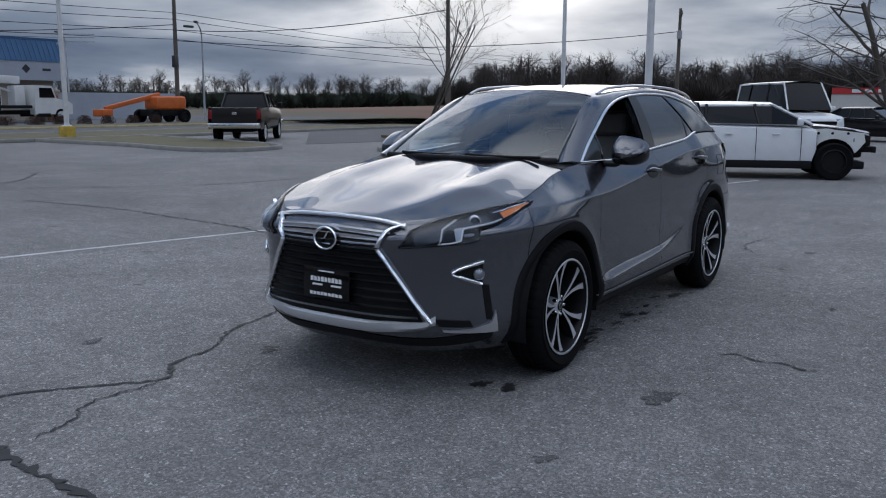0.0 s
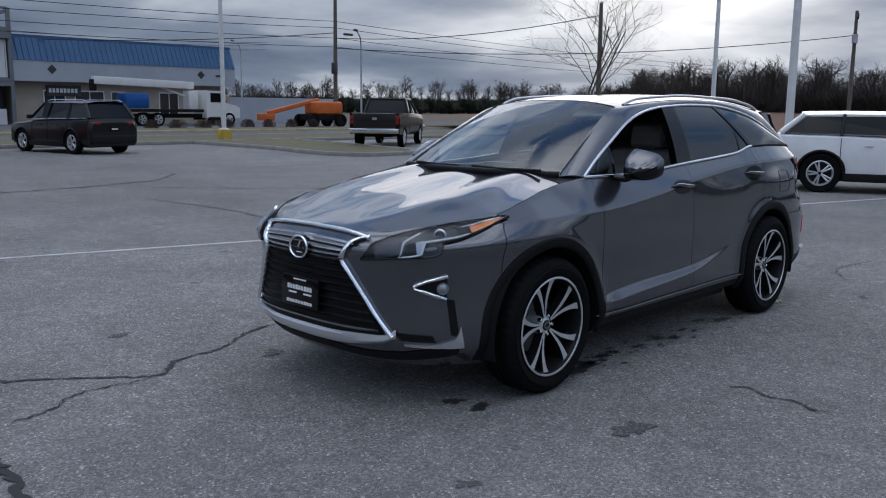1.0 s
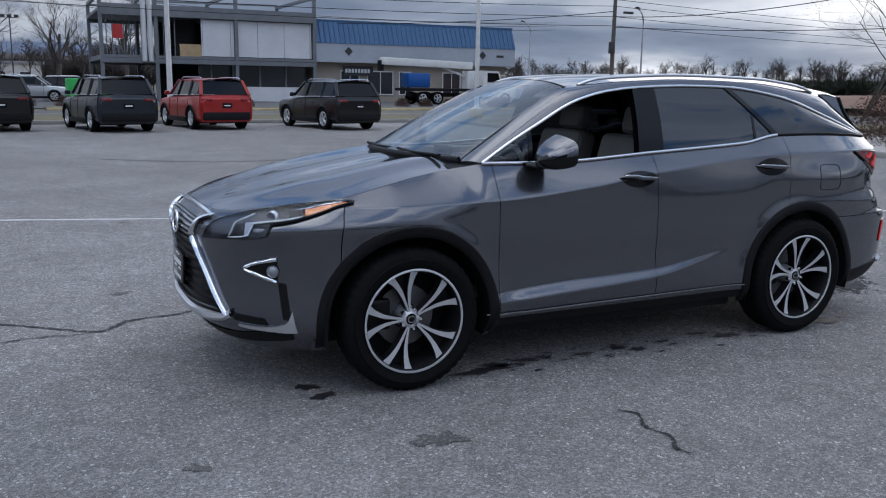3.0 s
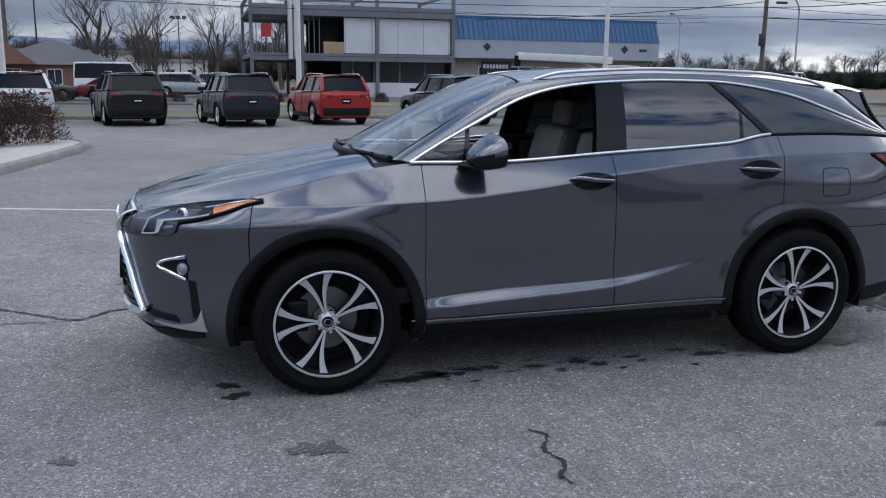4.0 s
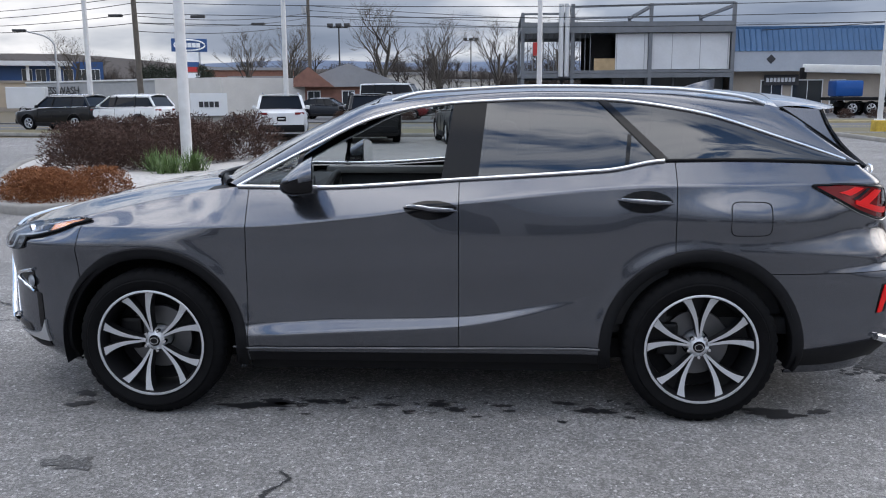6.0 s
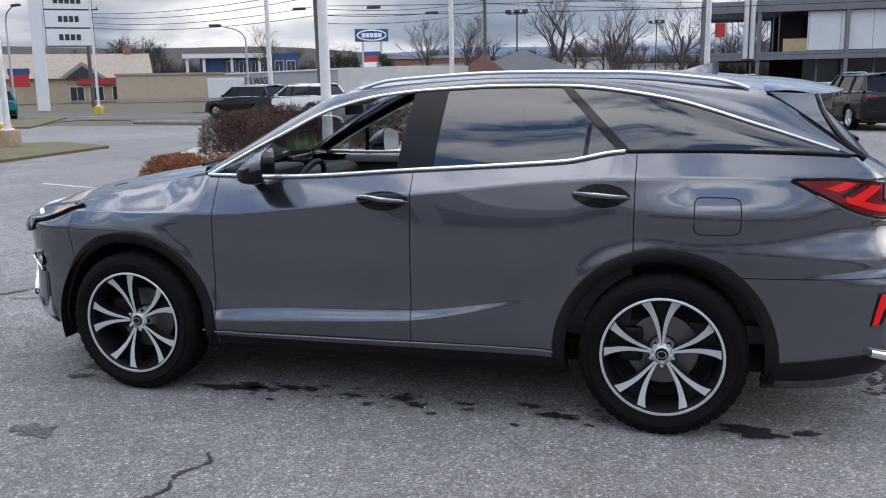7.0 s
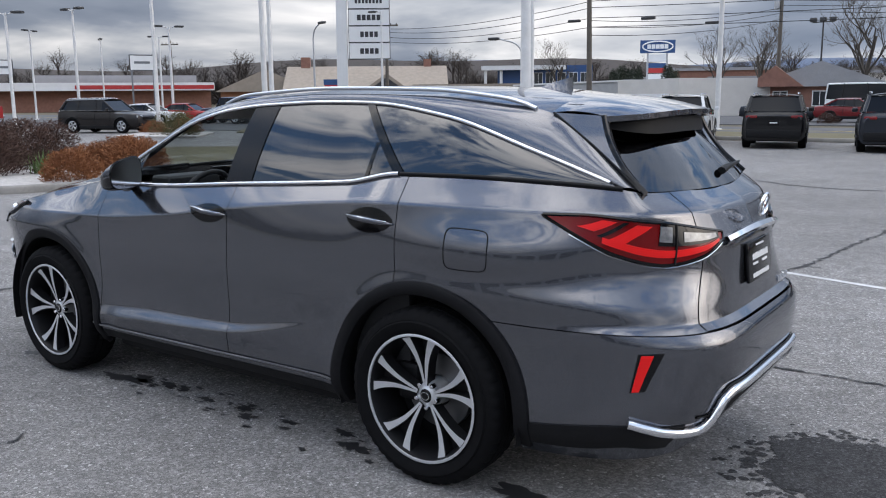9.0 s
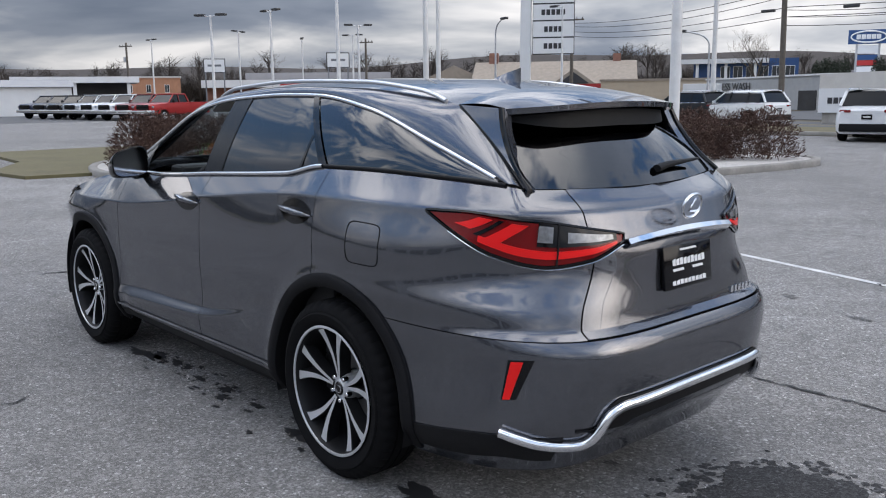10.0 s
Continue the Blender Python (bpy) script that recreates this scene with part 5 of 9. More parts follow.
# door mirrors
def mirror(side):
    m = child("door_mirror", mesh_of("mirror_foot", *tube([(0.66, 0.80, 1.165), (0.63, 0.86, 1.160), (0.585, 0.91, 1.185)], 0.030, 10, 0.7), M["black_gloss"], angle=60), car, "door mirror with grey cap and black base")
    u, w = np.linspace(0, 2 * np.pi, 32, endpoint=False), np.linspace(0, 1, 12)
    P = np.zeros((32, 12, 3))
    for j, k in enumerate(w):
        r = math.sqrt(max(1 - (1 - k) ** 2.2, 0))
        c, s_ = np.cos(u), np.sin(u)
        cc, ss = np.sign(c) * np.abs(c) ** 0.55, np.sign(s_) * np.abs(s_) ** 0.6
        # a blunt wedge: the top falls forward and outward, the foot is flat
        P[:, j, 0] = 0.530 + 0.150 * (1 - k) - 0.018 * cc * k
        P[:, j, 1] = 0.930 + 0.112 * r * cc
        P[:, j, 2] = 1.232 + np.where(ss > 0, 0.088 - 0.030 * (1 - k) - 0.020 * cc, 0.068) * r * ss - 0.035 * (1 - k)
    v, f = grid(P, loop=True)
    zc = np.array([np.mean([v[i][2] for i in q]) for q in f])
    capf, basef = [q for q, z in zip(f, zc) if z > 1.228], [q for q, z in zip(f, zc) if z <= 1.228]
    child("cap", mesh_of("mirror_cap", v, capf, M["paint"], angle=60), m, "glossy grey mirror cap")
    child("base", mesh_of("mirror_base", v, basef, M["black_gloss"], angle=60), m)
    rim = P[:, -1]
    back = [tuple(p - np.array([0.004, 0, 0])) for p in (rim - rim.mean(0)) * 0.93 + rim.mean(0)]
    child("mirror_glass", mesh_of("mirror_glass", back, [tuple(range(32))], M["chrome"], False), m, "mirror glass")
    ring = [*rim, *[np.array(b) for b in back]]
    child("mirror_rim", mesh_of("mirror_rim", ring, [(i, (i + 1) % 32, 32 + (i + 1) % 32, 32 + i) for i in range(32)], M["black_gloss"], angle=40), m)
    grow = Matrix.Translation((0.60, 0.86, 1.19)) @ Matrix.Diagonal((1.1, 1.0, 1.06, 1.0)) @ Matrix.Translation((-0.60, -0.86, -1.19))
    for o in (m, *m.children):
        o.data.transform(grow)
    if side < 0:
        for o in (m, *m.children):
            me = o.data
            me.transform(Matrix.Diagonal((1, -1, 1, 1)))
            me.flip_normals()


mirror(1), mirror(-1)

# rear wiper, aerial fin
q = path3([(-2.305, -0.06, 1.305), (-2.300, -0.16, 1.318), (-2.275, -0.40, 1.325)])(np.linspace(0, 1, 14))
v, f = tube(q, 0.020, 8, 0.8, taper=np.linspace(1.0, 0.35, 14))
child("rear_wiper", mesh_of("rear_wiper", v, f, M["black_plastic"], angle=60), car, "black rear wiper")
P = np.array([[(-1.42 - 0.20 * t, 0.030 * (1 - h) * k * math.sin(math.pi * min(t + 0.05, 1)), 1.655 + h * 0.062 * (t ** 0.7)) for k, h in ((-1, 0), (-0.8, 0.5), (-0.3, 1), (0.3, 1), (0.8, 0.5), (1, 0))] for t in np.linspace(0, 1, 10)])
v, f = grid(P)
child("aerial_fin", mesh_of("aerial_fin", v, f + [tuple(range(54, 60))], M["paint"], angle=50), car, "grey shark-fin aerial")

# cabin
part("cabin_floor", box_bm(3.3, 1.48, 0.10, (-0.55, 0, 0.46), 0.03), M["interior"], car)
for side in (1, -1):
    part("door_lining", box_bm(1.05, 0.05, 0.66, (0.33, 0.77 * side, 0.80), 0.02), M["interior"], car)
    part("door_lining", box_bm(1.0, 0.05, 0.70, (-0.75, 0.76 * side, 0.82), 0.02), M["interior"], car)
    part("door_cap", box_bm(0.95, 0.10, 0.05, (0.30, 0.735 * side, 1.135), 0.02), M["leather"], car, "grey door capping")
    part("load_bay_side", box_bm(0.80, 0.05, 0.66, (-1.66, 0.66 * side, 0.82), 0.02), M["interior"], car)
part("tail_lining", box_bm(0.05, 0.9, 0.6, (-2.22, 0, 0.85), 0.02), M["interior"], car)
bm = box_bm(0.55, 1.40, 0.34, (0.93, 0, 0.96), 0.08, 3)
dash = part("dashboard", bm, M["interior"], car, "dark dashboard")
part("binnacle", box_bm(0.18, 0.38, 0.10, (0.75, 0.37, 1.145), 0.035, 3), M["interior"], dash)
part("centre_screen", box_bm(0.03, 0.30, 0.11, (0.78, 0, 1.165), 0.012), M["black_gloss"], dash)
part("console", box_bm(1.0, 0.22, 0.28, (0.25, 0, 0.66), 0.05, 3), M["interior"], car)
tilt = pose(0.58, 0.37, 1.045, 0, -24, 0)
a = np.linspace(0, 2 * np.pi, 41)
v, f = tube([(0, 0.185 * math.cos(t), 0.185 * math.sin(t)) for t in a], 0.016, 10)
wheel_rim = child("steering_wheel", mesh_of("steering_wheel", v, f, M["interior"], angle=60), car, "dark leather steering wheel", tilt)
part("wheel_boss", box_bm(0.05, 0.13, 0.10, (0.015, 0, -0.01), 0.02), M["interior"], wheel_rim)
for k in (0, 180, 270):
    d = Vector((0, math.cos(radians(k)), math.sin(radians(k))))
    child("wheel_spoke", mesh_of("wheel_spoke", *tube([tuple(d * 0.05), tuple(d * 0.18)], 0.014, 8), M["satin"], angle=60), wheel_rim)


def seat(x, y, parent, wide=0.52):
    s_ = part("seat", box_bm(0.54, wide, 0.20, (x + 0.05, y, 0.66), 0.07, 3), M["leather"], parent, "grey leather seat")
    part("backrest", box_bm(0.16, wide, 0.62, (x - 0.29, y, 0.99), 0.065, 3, turn=Matrix.Rotation(radians(-16), 4, "Y")), M["leather"], s_)
    part("headrest", box_bm(0.11, 0.28 if wide < 0.6 else 1.0, 0.18, (x - 0.42, y, 1.38), 0.05, 3, turn=Matrix.Rotation(radians(-10), 4, "Y")), M["leather"], s_)
    for k in (-0.06, 0.06):
        part("headrest_post", cyl_bm(0.007, 0.007, 0.16, (x - 0.395, y + k, 1.29), segs=8), M["chrome"], s_)


seat(-0.02, 0.37, car)
seat(-0.02, -0.37, car)
seat(-0.98, 0.0, car, 1.25)
part("interior_mirror", box_bm(0.03, 0.24, 0.065, (0.42, 0, 1.49), 0.012), M["black_plastic"], car)
part("sun_visor", box_bm(0.14, 0.36, 0.015, (0.20, 0.36, 1.555), 0.006, turn=Matrix.Rotation(radians(25), 4, "Y")), M["headliner"], car)


# ---- kerbs, verges and markings of the car park ----
def ribbon(name, points, w, mat, label, category, z=0.006, n=60, jitter=0.0, seed=1, taper=True):
    """A flat band on the ground along a line, of uneven width when jittered."""
    rnd = random.Random(seed)
    q = path3([(x, y, 0) for x, y in points])(np.linspace(0, 1, n))[:, :2]
    if jitter:
        q = q + np.array([[rnd.uniform(-1, 1), rnd.uniform(-1, 1)] for _ in range(n)]) * jitter
    t = np.gradient(q, axis=0)
    t /= np.linalg.norm(t, axis=1, keepdims=True) + 1e-9
    nrm = np.stack([-t[:, 1], t[:, 0]], 1)
    ww = np.array([w * ((0.35 + rnd.random() * 1.3) if jitter else 1.0) for _ in range(n)])
    if jitter and taper:
        ww *= np.clip(np.minimum(np.arange(n), np.arange(n)[::-1]) / 4, 0.08, 1)
    L, R = q + nrm * ww[:, None] / 2, q - nrm * ww[:, None] / 2
    P = np.stack([np.c_[L, np.full(n, z)], np.c_[R, np.full(n, z)]], 1)
    v, f = grid(P, flip=True)
    me = mesh_of(name, v, f, mat, False)
    if me.polygons[0].normal.z < 0:
        me.flip_normals()
    return tagged(new(name, me), label, category, kind="structure")


def stain(x, y, rx, ry, seed, z=0.005, mat=None, label="dark oil stain on the asphalt", n=34, lobes=1.0):
    rnd = random.Random(seed)
    ph = [rnd.uniform(0, 6.28) for _ in range(4)]
    pts = []
    for i in range(n):
        a = 2 * math.pi * i / n
        k = 1 + lobes * (0.28 * math.sin(2 * a + ph[0]) + 0.22 * math.sin(5 * a + ph[1]) + 0.16 * math.sin(9 * a + ph[2]) + rnd.uniform(-0.12, 0.12))
        pts.append((x + rx * k * math.cos(a), y + ry * k * math.sin(a), z))
    me = mesh_of("stain", pts, [tuple(range(n))], mat or M["oil"], False)
    return tagged(new("stain", me), label, "stain", group="stains on the asphalt", kind="structure")


ribbon("white_line", [(9.5, -7.9), (5.4, -6.6), (2.1, -5.58), (-1.45, -4.57), (-6.5, -3.1), (-12.3, -1.35)], 0.075, M["white_line"], "thin worn white line across the asphalt", "road marking", z=0.004)
# long cracks
ribbon("crack", [(5.2, -2.9), (4.2, -1.85), (3.52, -1.37), (3.35, -1.27), (3.08, -1.06), (2.80, -0.87), (2.61, -1.07), (2.29, -1.12), (1.88, -1.36), (1.5, -1.44), (0.4, -1.7), (-0.8, -1.5), (-1.95, -1.57), (-2.8, -1.57), (-4.6, -1.75)], 0.022, M["tar"], "long dark crack in the asphalt", "crack", n=300, jitter=0.014, seed=3)
ribbon("crack", [(2.84, -0.85), (3.02, -0.86), (3.21, -0.89), (3.53, -0.72), (3.74, -0.66)], 0.011, M["tar"], "thin branching crack in the asphalt", "crack", n=50, jitter=0.018, seed=5)
ribbon("crack", [(3.74, -1.05), (3.90, -0.62), (3.93, -0.33), (3.95, 0.06), (4.05, 0.5)], 0.04, M["tar"], "wide filled crack in the asphalt", "crack", n=50, jitter=0.022, seed=6)
ribbon("crack", [(0.59, 1.55), (0.52, 1.66), (0.58, 1.80), (0.55, 1.95), (0.62, 2.06), (0.58, 2.15)], 0.017, M["tar"], "short dark crack in the asphalt", "crack", n=40, jitter=0.012, seed=8)
ribbon("crack", [(-1.45, -4.4), (-1.62, -5.19), (-1.75, -6.6), (-1.88, -7.7), (-1.7, -10.0)], 0.03, M["tar"], "long thin crack in the asphalt", "crack", n=120, jitter=0.03, seed=9)
ribbon("crack", [(-3.2, 0.9), (-3.8, 0.6), (-4.6, 0.7)], 0.012, M["tar"], "thin crack in the asphalt", "crack", n=50, jitter=0.02, seed=10)
ribbon("crack", [(-2.5, -12), (-5.5, -9.5), (-9, -9.0)], 0.04, M["tar"], "long dark crack far across the asphalt", "crack", n=60, jitter=0.05, seed=11)
ribbon("crack", [(2.2, -14), (-0.5, -12.5), (-3.4, -13.2), (-5, -15)], 0.05, M["tar"], "wandering crack far across the asphalt", "crack", n=60, jitter=0.06, seed=12)
# drips along the car's flank and patches
rnd = random.Random(21)
for k, (x, y, rx, ry) in enumerate([(1.90, 0.64, 0.045, 0.03), (1.86, 0.80, 0.05, 0.03), (0.89, 0.775, 0.12, 0.035), (0.80, 0.72, 0.06, 0.03), (0.58, 0.71, 0.05, 0.022), (0.45, 0.70, 0.035, 0.02), (0.2, 0.745, 0.04, 0.018), (-0.08, 0.72, 0.05, 0.018),
                                     (-0.17, 0.80, 0.04, 0.02), (-0.42, 0.73, 0.035, 0.018), (-0.75, 0.68, 0.045, 0.02), (-0.91, 0.783, 0.06, 0.03), (-1.81, 0.775, 0.11, 0.045), (-2.05, 0.74, 0.04, 0.025)]):
    stain(x, y, rx * 1.35, ry * 1.35, 30 + k)
for k in range(60):
    stain(rnd.uniform(-1.3, 1.2), 0.74 + rnd.gauss(0, 0.06), rnd.uniform(0.010, 0.03), rnd.uniform(0.006, 0.016), 60 + k, 0.0045, label="small dark drip on the asphalt")
M["spot"] = asphalt_material("worn_asphalt_spot", (0.125, 0.123, 0.122))
M["patch"] = asphalt_material("dark_damp_asphalt", (0.058, 0.058, 0.060))
stain(-2.86, -0.22, 0.36, 0.36, 5, 0.004, M["patch"], "large round dark patch on the asphalt", 220, 0.30)
crumbs = []
for k in range(420):
    a_, r_, d_ = rnd.uniform(0, 6.28), abs(rnd.gauss(0.40, 0.07)), rnd.uniform(0.006, 0.028)
    c_ = (-2.86 + r_ * math.cos(a_), -0.22 + r_ * math.sin(a_))
    ring_ = [(c_[0] + d_ * rnd.uniform(0.5, 1.2) * math.cos(t_), c_[1] + d_ * rnd.uniform(0.5, 1.2) * math.sin(t_), 0.0012 + 0.000006 * k) for t_ in np.linspace(0, 6.28, 8)[:-1]]
    crumbs.append((ring_, [tuple(range(7))]))
tagged(new("patch_edge", mesh_of("patch_edge", *joined(crumbs), M["patch"], False)), "ragged dark crumbs round the patch", "stain", kind="stuff")
stain(1.55, 1.54, 0.10, 0.08, 7, 0.004, M["spot"], "small worn pothole in the asphalt", 40)
stain(2.6, 1.4, 0.05, 0.04, 9, 0.004, M["spot"], "small worn spot in the asphalt", 30)
for k in range(26):
    stain(rnd.uniform(-4, 5), rnd.uniform(-9, 3), rnd.uniform(0.02, 0.09), rnd.uniform(0.015, 0.06), 110 + k, 0.0038, M["spot"], label="small dark spot on the asphalt")

# verge along the road, road, far side
kerb_path("kerb", arc_line([(-60, -28.6), (-16, -28.6), (2, -28.6), (14, -29.0), (24, -31)], 60), label="long low concrete kerb along the verge")
raised("verge", [(-60, -28.7), (14, -29.0), (24, -31), (24, -34.2), (-60, -33.0)], 0.10, M["dry_grass"], "strip of dry brown winter grass beside the road")
ribbon("road", [(-130, -37.6), (-60, -37.6), (0, -37.8), (40, -40.5), (90, -47), (160, -60)], 9.0, M["road"], "grey two-lane road behind the car park", "road", z=0.012, n=80)
for d in (-0.12, 0.12):
    ribbon("centre_line", [(-130, -37.6 + d), (-60, -37.6 + d), (0, -37.8 + d), (40, -40.5 + d), (90, -47 + d)], 0.12, M["yellow_line"], "yellow centre line on the road", "road marking", z=0.018, n=80)
raised("verge", [(-60, -42.4), (2, -42.5), (2, -46.0), (-60, -46.0)], 0.12, M["dry_grass"], "dry grass and yellow kerb on the far side of the road")
kerb_path("kerb", arc_line([(-60, -42.3), (-20, -42.3), (2, -42.4)], 40), mat=M["kerb_yellow"], label="yellow-painted kerb on the far side of the road")
tagged(part("pavement", solid(*prism([(-62, -46), (30, -46), (30, -110), (-62, -110)], 0.045, "z", -0.02)), M["road"], smooth=False), "grey asphalt forecourt of the buildings across the road", "pavement", kind="structure")
tagged(part("pavement", solid(*prism([(30, -46), (140, -60), (140, -10), (60, -8), (60, -23), (34, -28), (30, -30)], 0.03, "z", -0.025)), M["road"], smooth=False), "grey asphalt of the dealer lots", "pavement", kind="structure")

# grass island with kerb where the pickup waits
isl = [(-13.1, -22.9), (-12.6, -20.2), (-12.4, -18.5), (-13.3, -17.3), (-14.6, -17.4), (-16.0, -18.9), (-16.6, -21.8), (-17.4, -24.6), (-18.0, -28.6), (-13.2, -28.6)]
raised("grass_island", isl, 0.10, M["dry_grass"], "kerbed island of dry grass at the car park exit", "island")
kerb_path("kerb", arc_line([(-13.2, -28.6), (-13.0, -22.9), (-12.5, -20.2), (-12.3, -18.5), (-13.2, -17.2), (-14.7, -17.3), (-16.1, -18.9), (-16.7, -21.8), (-17.5, -24.6), (-18.1, -28.6)], 60), label="curved concrete kerb of the grass island")
raised("verge", [(-23.5, -17.5), (-60, -24.5), (-60, -28), (-24.5, -20.5)], 0.12, M["dry_grass"], "dry grass bank beyond the exit lane")
tagged(part("earth_bank", solid(*grid(np.array([[(-42 - 70 * a, -24 - 26 * b + 12 * a, -0.10 + 2.0 * math.sin(min(b * 1.7, 1) * 1.57) * (0.5 + 0.5 * a)) for b in np.linspace(0, 1, 8)] for a in np.linspace(0, 1, 14)]))), M["red_earth"], angle=80), "bank of bare red-brown earth beyond the road", "bank", kind="structure")
tagged(part("lane", solid(*prism([(-18, -19), (-24, -17.5), (-75, -27), (-75, -36), (-32, -31.5)], 0.03, "z", -0.02)), M["road"], smooth=False), "grey exit lane from the car park", "road", kind="structure")

# planted island: gravel, kerb
pis = [(5.35, -6.9), (5.2, -9.5), (4.75, -12.2), (4.35, -15.4), (4.9, -16.7), (7.0, -17.5), (10.2, -17.6), (11.2, -16.4), (10.6, -14.2), (9.5, -11.7), (8.3, -9.4), (7.0, -7.2), (6.2, -6.5)]
raised("planting_bed", [tuple(p) for p in arc_line(pis + pis[:1], 70)[:-1]], 0.11, M["gravel"], "kerbed bed of pale gravel with shrubs", "planting bed")
kerb_path("kerb", arc_line(pis + pis[:1], 90), w=0.2, label="concrete kerb round the gravel bed")
pis3 = [(11.2, -6.9), (11.8, -4.3), (13.5, -3.7), (16.4, -4.7), (17.6, -7.3), (15.6, -9.3), (12.9, -8.9)]
raised("planting_bed", [tuple(p) for p in arc_line(pis3 + pis3[:1], 50)[:-1]], 0.12, M["gravel"], "kerbed gravel bed with orange shrubs", "planting bed")
kerb_path("kerb", arc_line(pis3 + pis3[:1], 60), w=0.2, label="pale concrete kerb round the orange shrubs")
pis2 = [(-15.3, -6.6), (-15.6, -8.5), (-15.6, -13), (-17, -14.5), (-22, -14.5), (-23, -11), (-21, -6.8), (-17, -6.3)]
raised("planting_bed", [tuple(p) for p in arc_line(pis2 + pis2[:1], 60)[:-1]], 0.11, M["gravel"], "kerbed bed with hedge and yucca", "planting bed")
kerb_path("kerb", arc_line(pis2 + pis2[:1], 70), w=0.2, label="concrete kerb round the hedge bed")
# lawn strip with the lamp post
raised("verge", [(13.6, -10.1), (14.1, -15.9), (17.0, -17.6), (21.0, -15.2), (24, -10), (24, -4), (19, -3.6), (16.2, -2.2), (14.4, -2.4), (13.9, -5.5)], 0.07, M["dry_grass"], "strip of pale green winter grass in the car park")
raised("verge", [(26, -26.5), (33, -37.5), (40, -40.0), (36, -32), (30, -25.5)], 0.07, M["dry_grass"], "corner lawn under the dealer sign")
raised("planting_bed", [(27, -20.6), (30.5, -24.5), (34, -23), (31, -19)], 0.08, M["gravel"], "small gravel bed with clipped shrubs", "planting bed")


# ---- plants ----
M["bark"] = material("grey_bark", (0.075, 0.065, 0.055), 0.95, var=0.3, scale=6, bump=0.4, bump_scale=40)
M["far_wood"] = material("bare_winter_wood", (0.046, 0.037, 0.032), 0.95, var=0.25, scale=0.3)
M["pine"] = material("dark_evergreen", (0.022, 0.030, 0.018), 0.95, var=0.35, scale=1.5)
M["barberry"] = material("brown_red_twigs", (0.080, 0.034, 0.024), 0.9, var=0.4, scale=5, warm=(0.045, 0.030, 0.022))
M["orange_shrub"] = material("orange_brown_shrub", (0.24, 0.085, 0.025), 0.9, var=0.4, scale=5, warm=(0.15, 0.06, 0.025))
M["yucca"] = material("green_blades", (0.10, 0.16, 0.05), 0.6, var=0.3, scale=6)
M["hedge"] = material("green_hedge", (0.075, 0.090, 0.030), 0.9, var=0.4, scale=5, warm=(0.10, 0.08, 0.035))


def branch(pieces, rnd, p, d, length, r, depth, up=0.1, spread=0.6):
    n = 4
    pts = [np.array(p, float)]
    d = np.array(d, float)
    for _ in range(n):
        d = d + np.array([rnd.gauss(0, 0.10), rnd.gauss(0, 0.10), rnd.gauss(0, 0.06) + up * 0.25])
        d /= np.linalg.norm(d)
        pts.append(pts[-1] + d * length / n)
    pieces.append(tube(pts, r, 6 if depth > 3 else 4 if depth > 1 else 3, taper=np.linspace(1, 0.55, n + 1)))
    if depth == 0:
        return
    for _ in range(rnd.choice((2, 3, 3)) if depth > 1 else 4):
        k = rnd.uniform(0.35, 1.0)
        i = min(int(k * n), n - 1)
        q = pts[i] + (pts[i + 1] - pts[i]) * (k * n - i)
        side = np.array([rnd.gauss(0, 1), rnd.gauss(0, 1), rnd.gauss(0, 0.45)])
        side /= np.linalg.norm(side)
        nd = d * (1 - spread * 0.6) + side * spread
        branch(pieces, rnd, q, nd / np.linalg.norm(nd), length * rnd.uniform(0.58, 0.8), r * 0.52, depth - 1, up, spread)


def bare_tree(name, label, seed, height, r, at, depth=5, spread=0.62, stems=1, up=0.12, mat="bark"):
    rnd = random.Random(seed)
    root = base(name, label, "tree", group="bare winter trees", at=at)
    trunk, crown = [], []
    for s in range(stems):
        lean = np.array([rnd.gauss(0, 0.12 * stems), rnd.gauss(0, 0.12 * stems), 1])
        pts = [np.array([0, 0, -0.1])]
        for i in range(6):
            lean = lean + np.array([rnd.gauss(0, 0.05), rnd.gauss(0, 0.05), 0.05])
            lean /= np.linalg.norm(lean)
            pts.append(pts[-1] + lean * height * 0.11)
        trunk.append(tube(pts, r, 9, taper=np.linspace(1.2, 0.62, 7)))
        for i in range(7 if stems == 1 else 4):
            k = rnd.uniform(0.45, 1)
            q = pts[min(int(k * 6), 6)]
            a = rnd.uniform(0, 6.28)
            d = np.array([math.cos(a) * spread * 1.2, math.sin(a) * spread * 1.2, 1.0])
            branch(crown, rnd, q, d / np.linalg.norm(d), height * 0.30, r * 0.5, depth - 1, up, spread)
    child("trunk", mesh_of("trunk", *joined(trunk), M[mat], angle=60), root)
    child("crown", mesh_of("crown", *joined(crown), M[mat], True, 80), root, "bare twiggy crown")
    return root


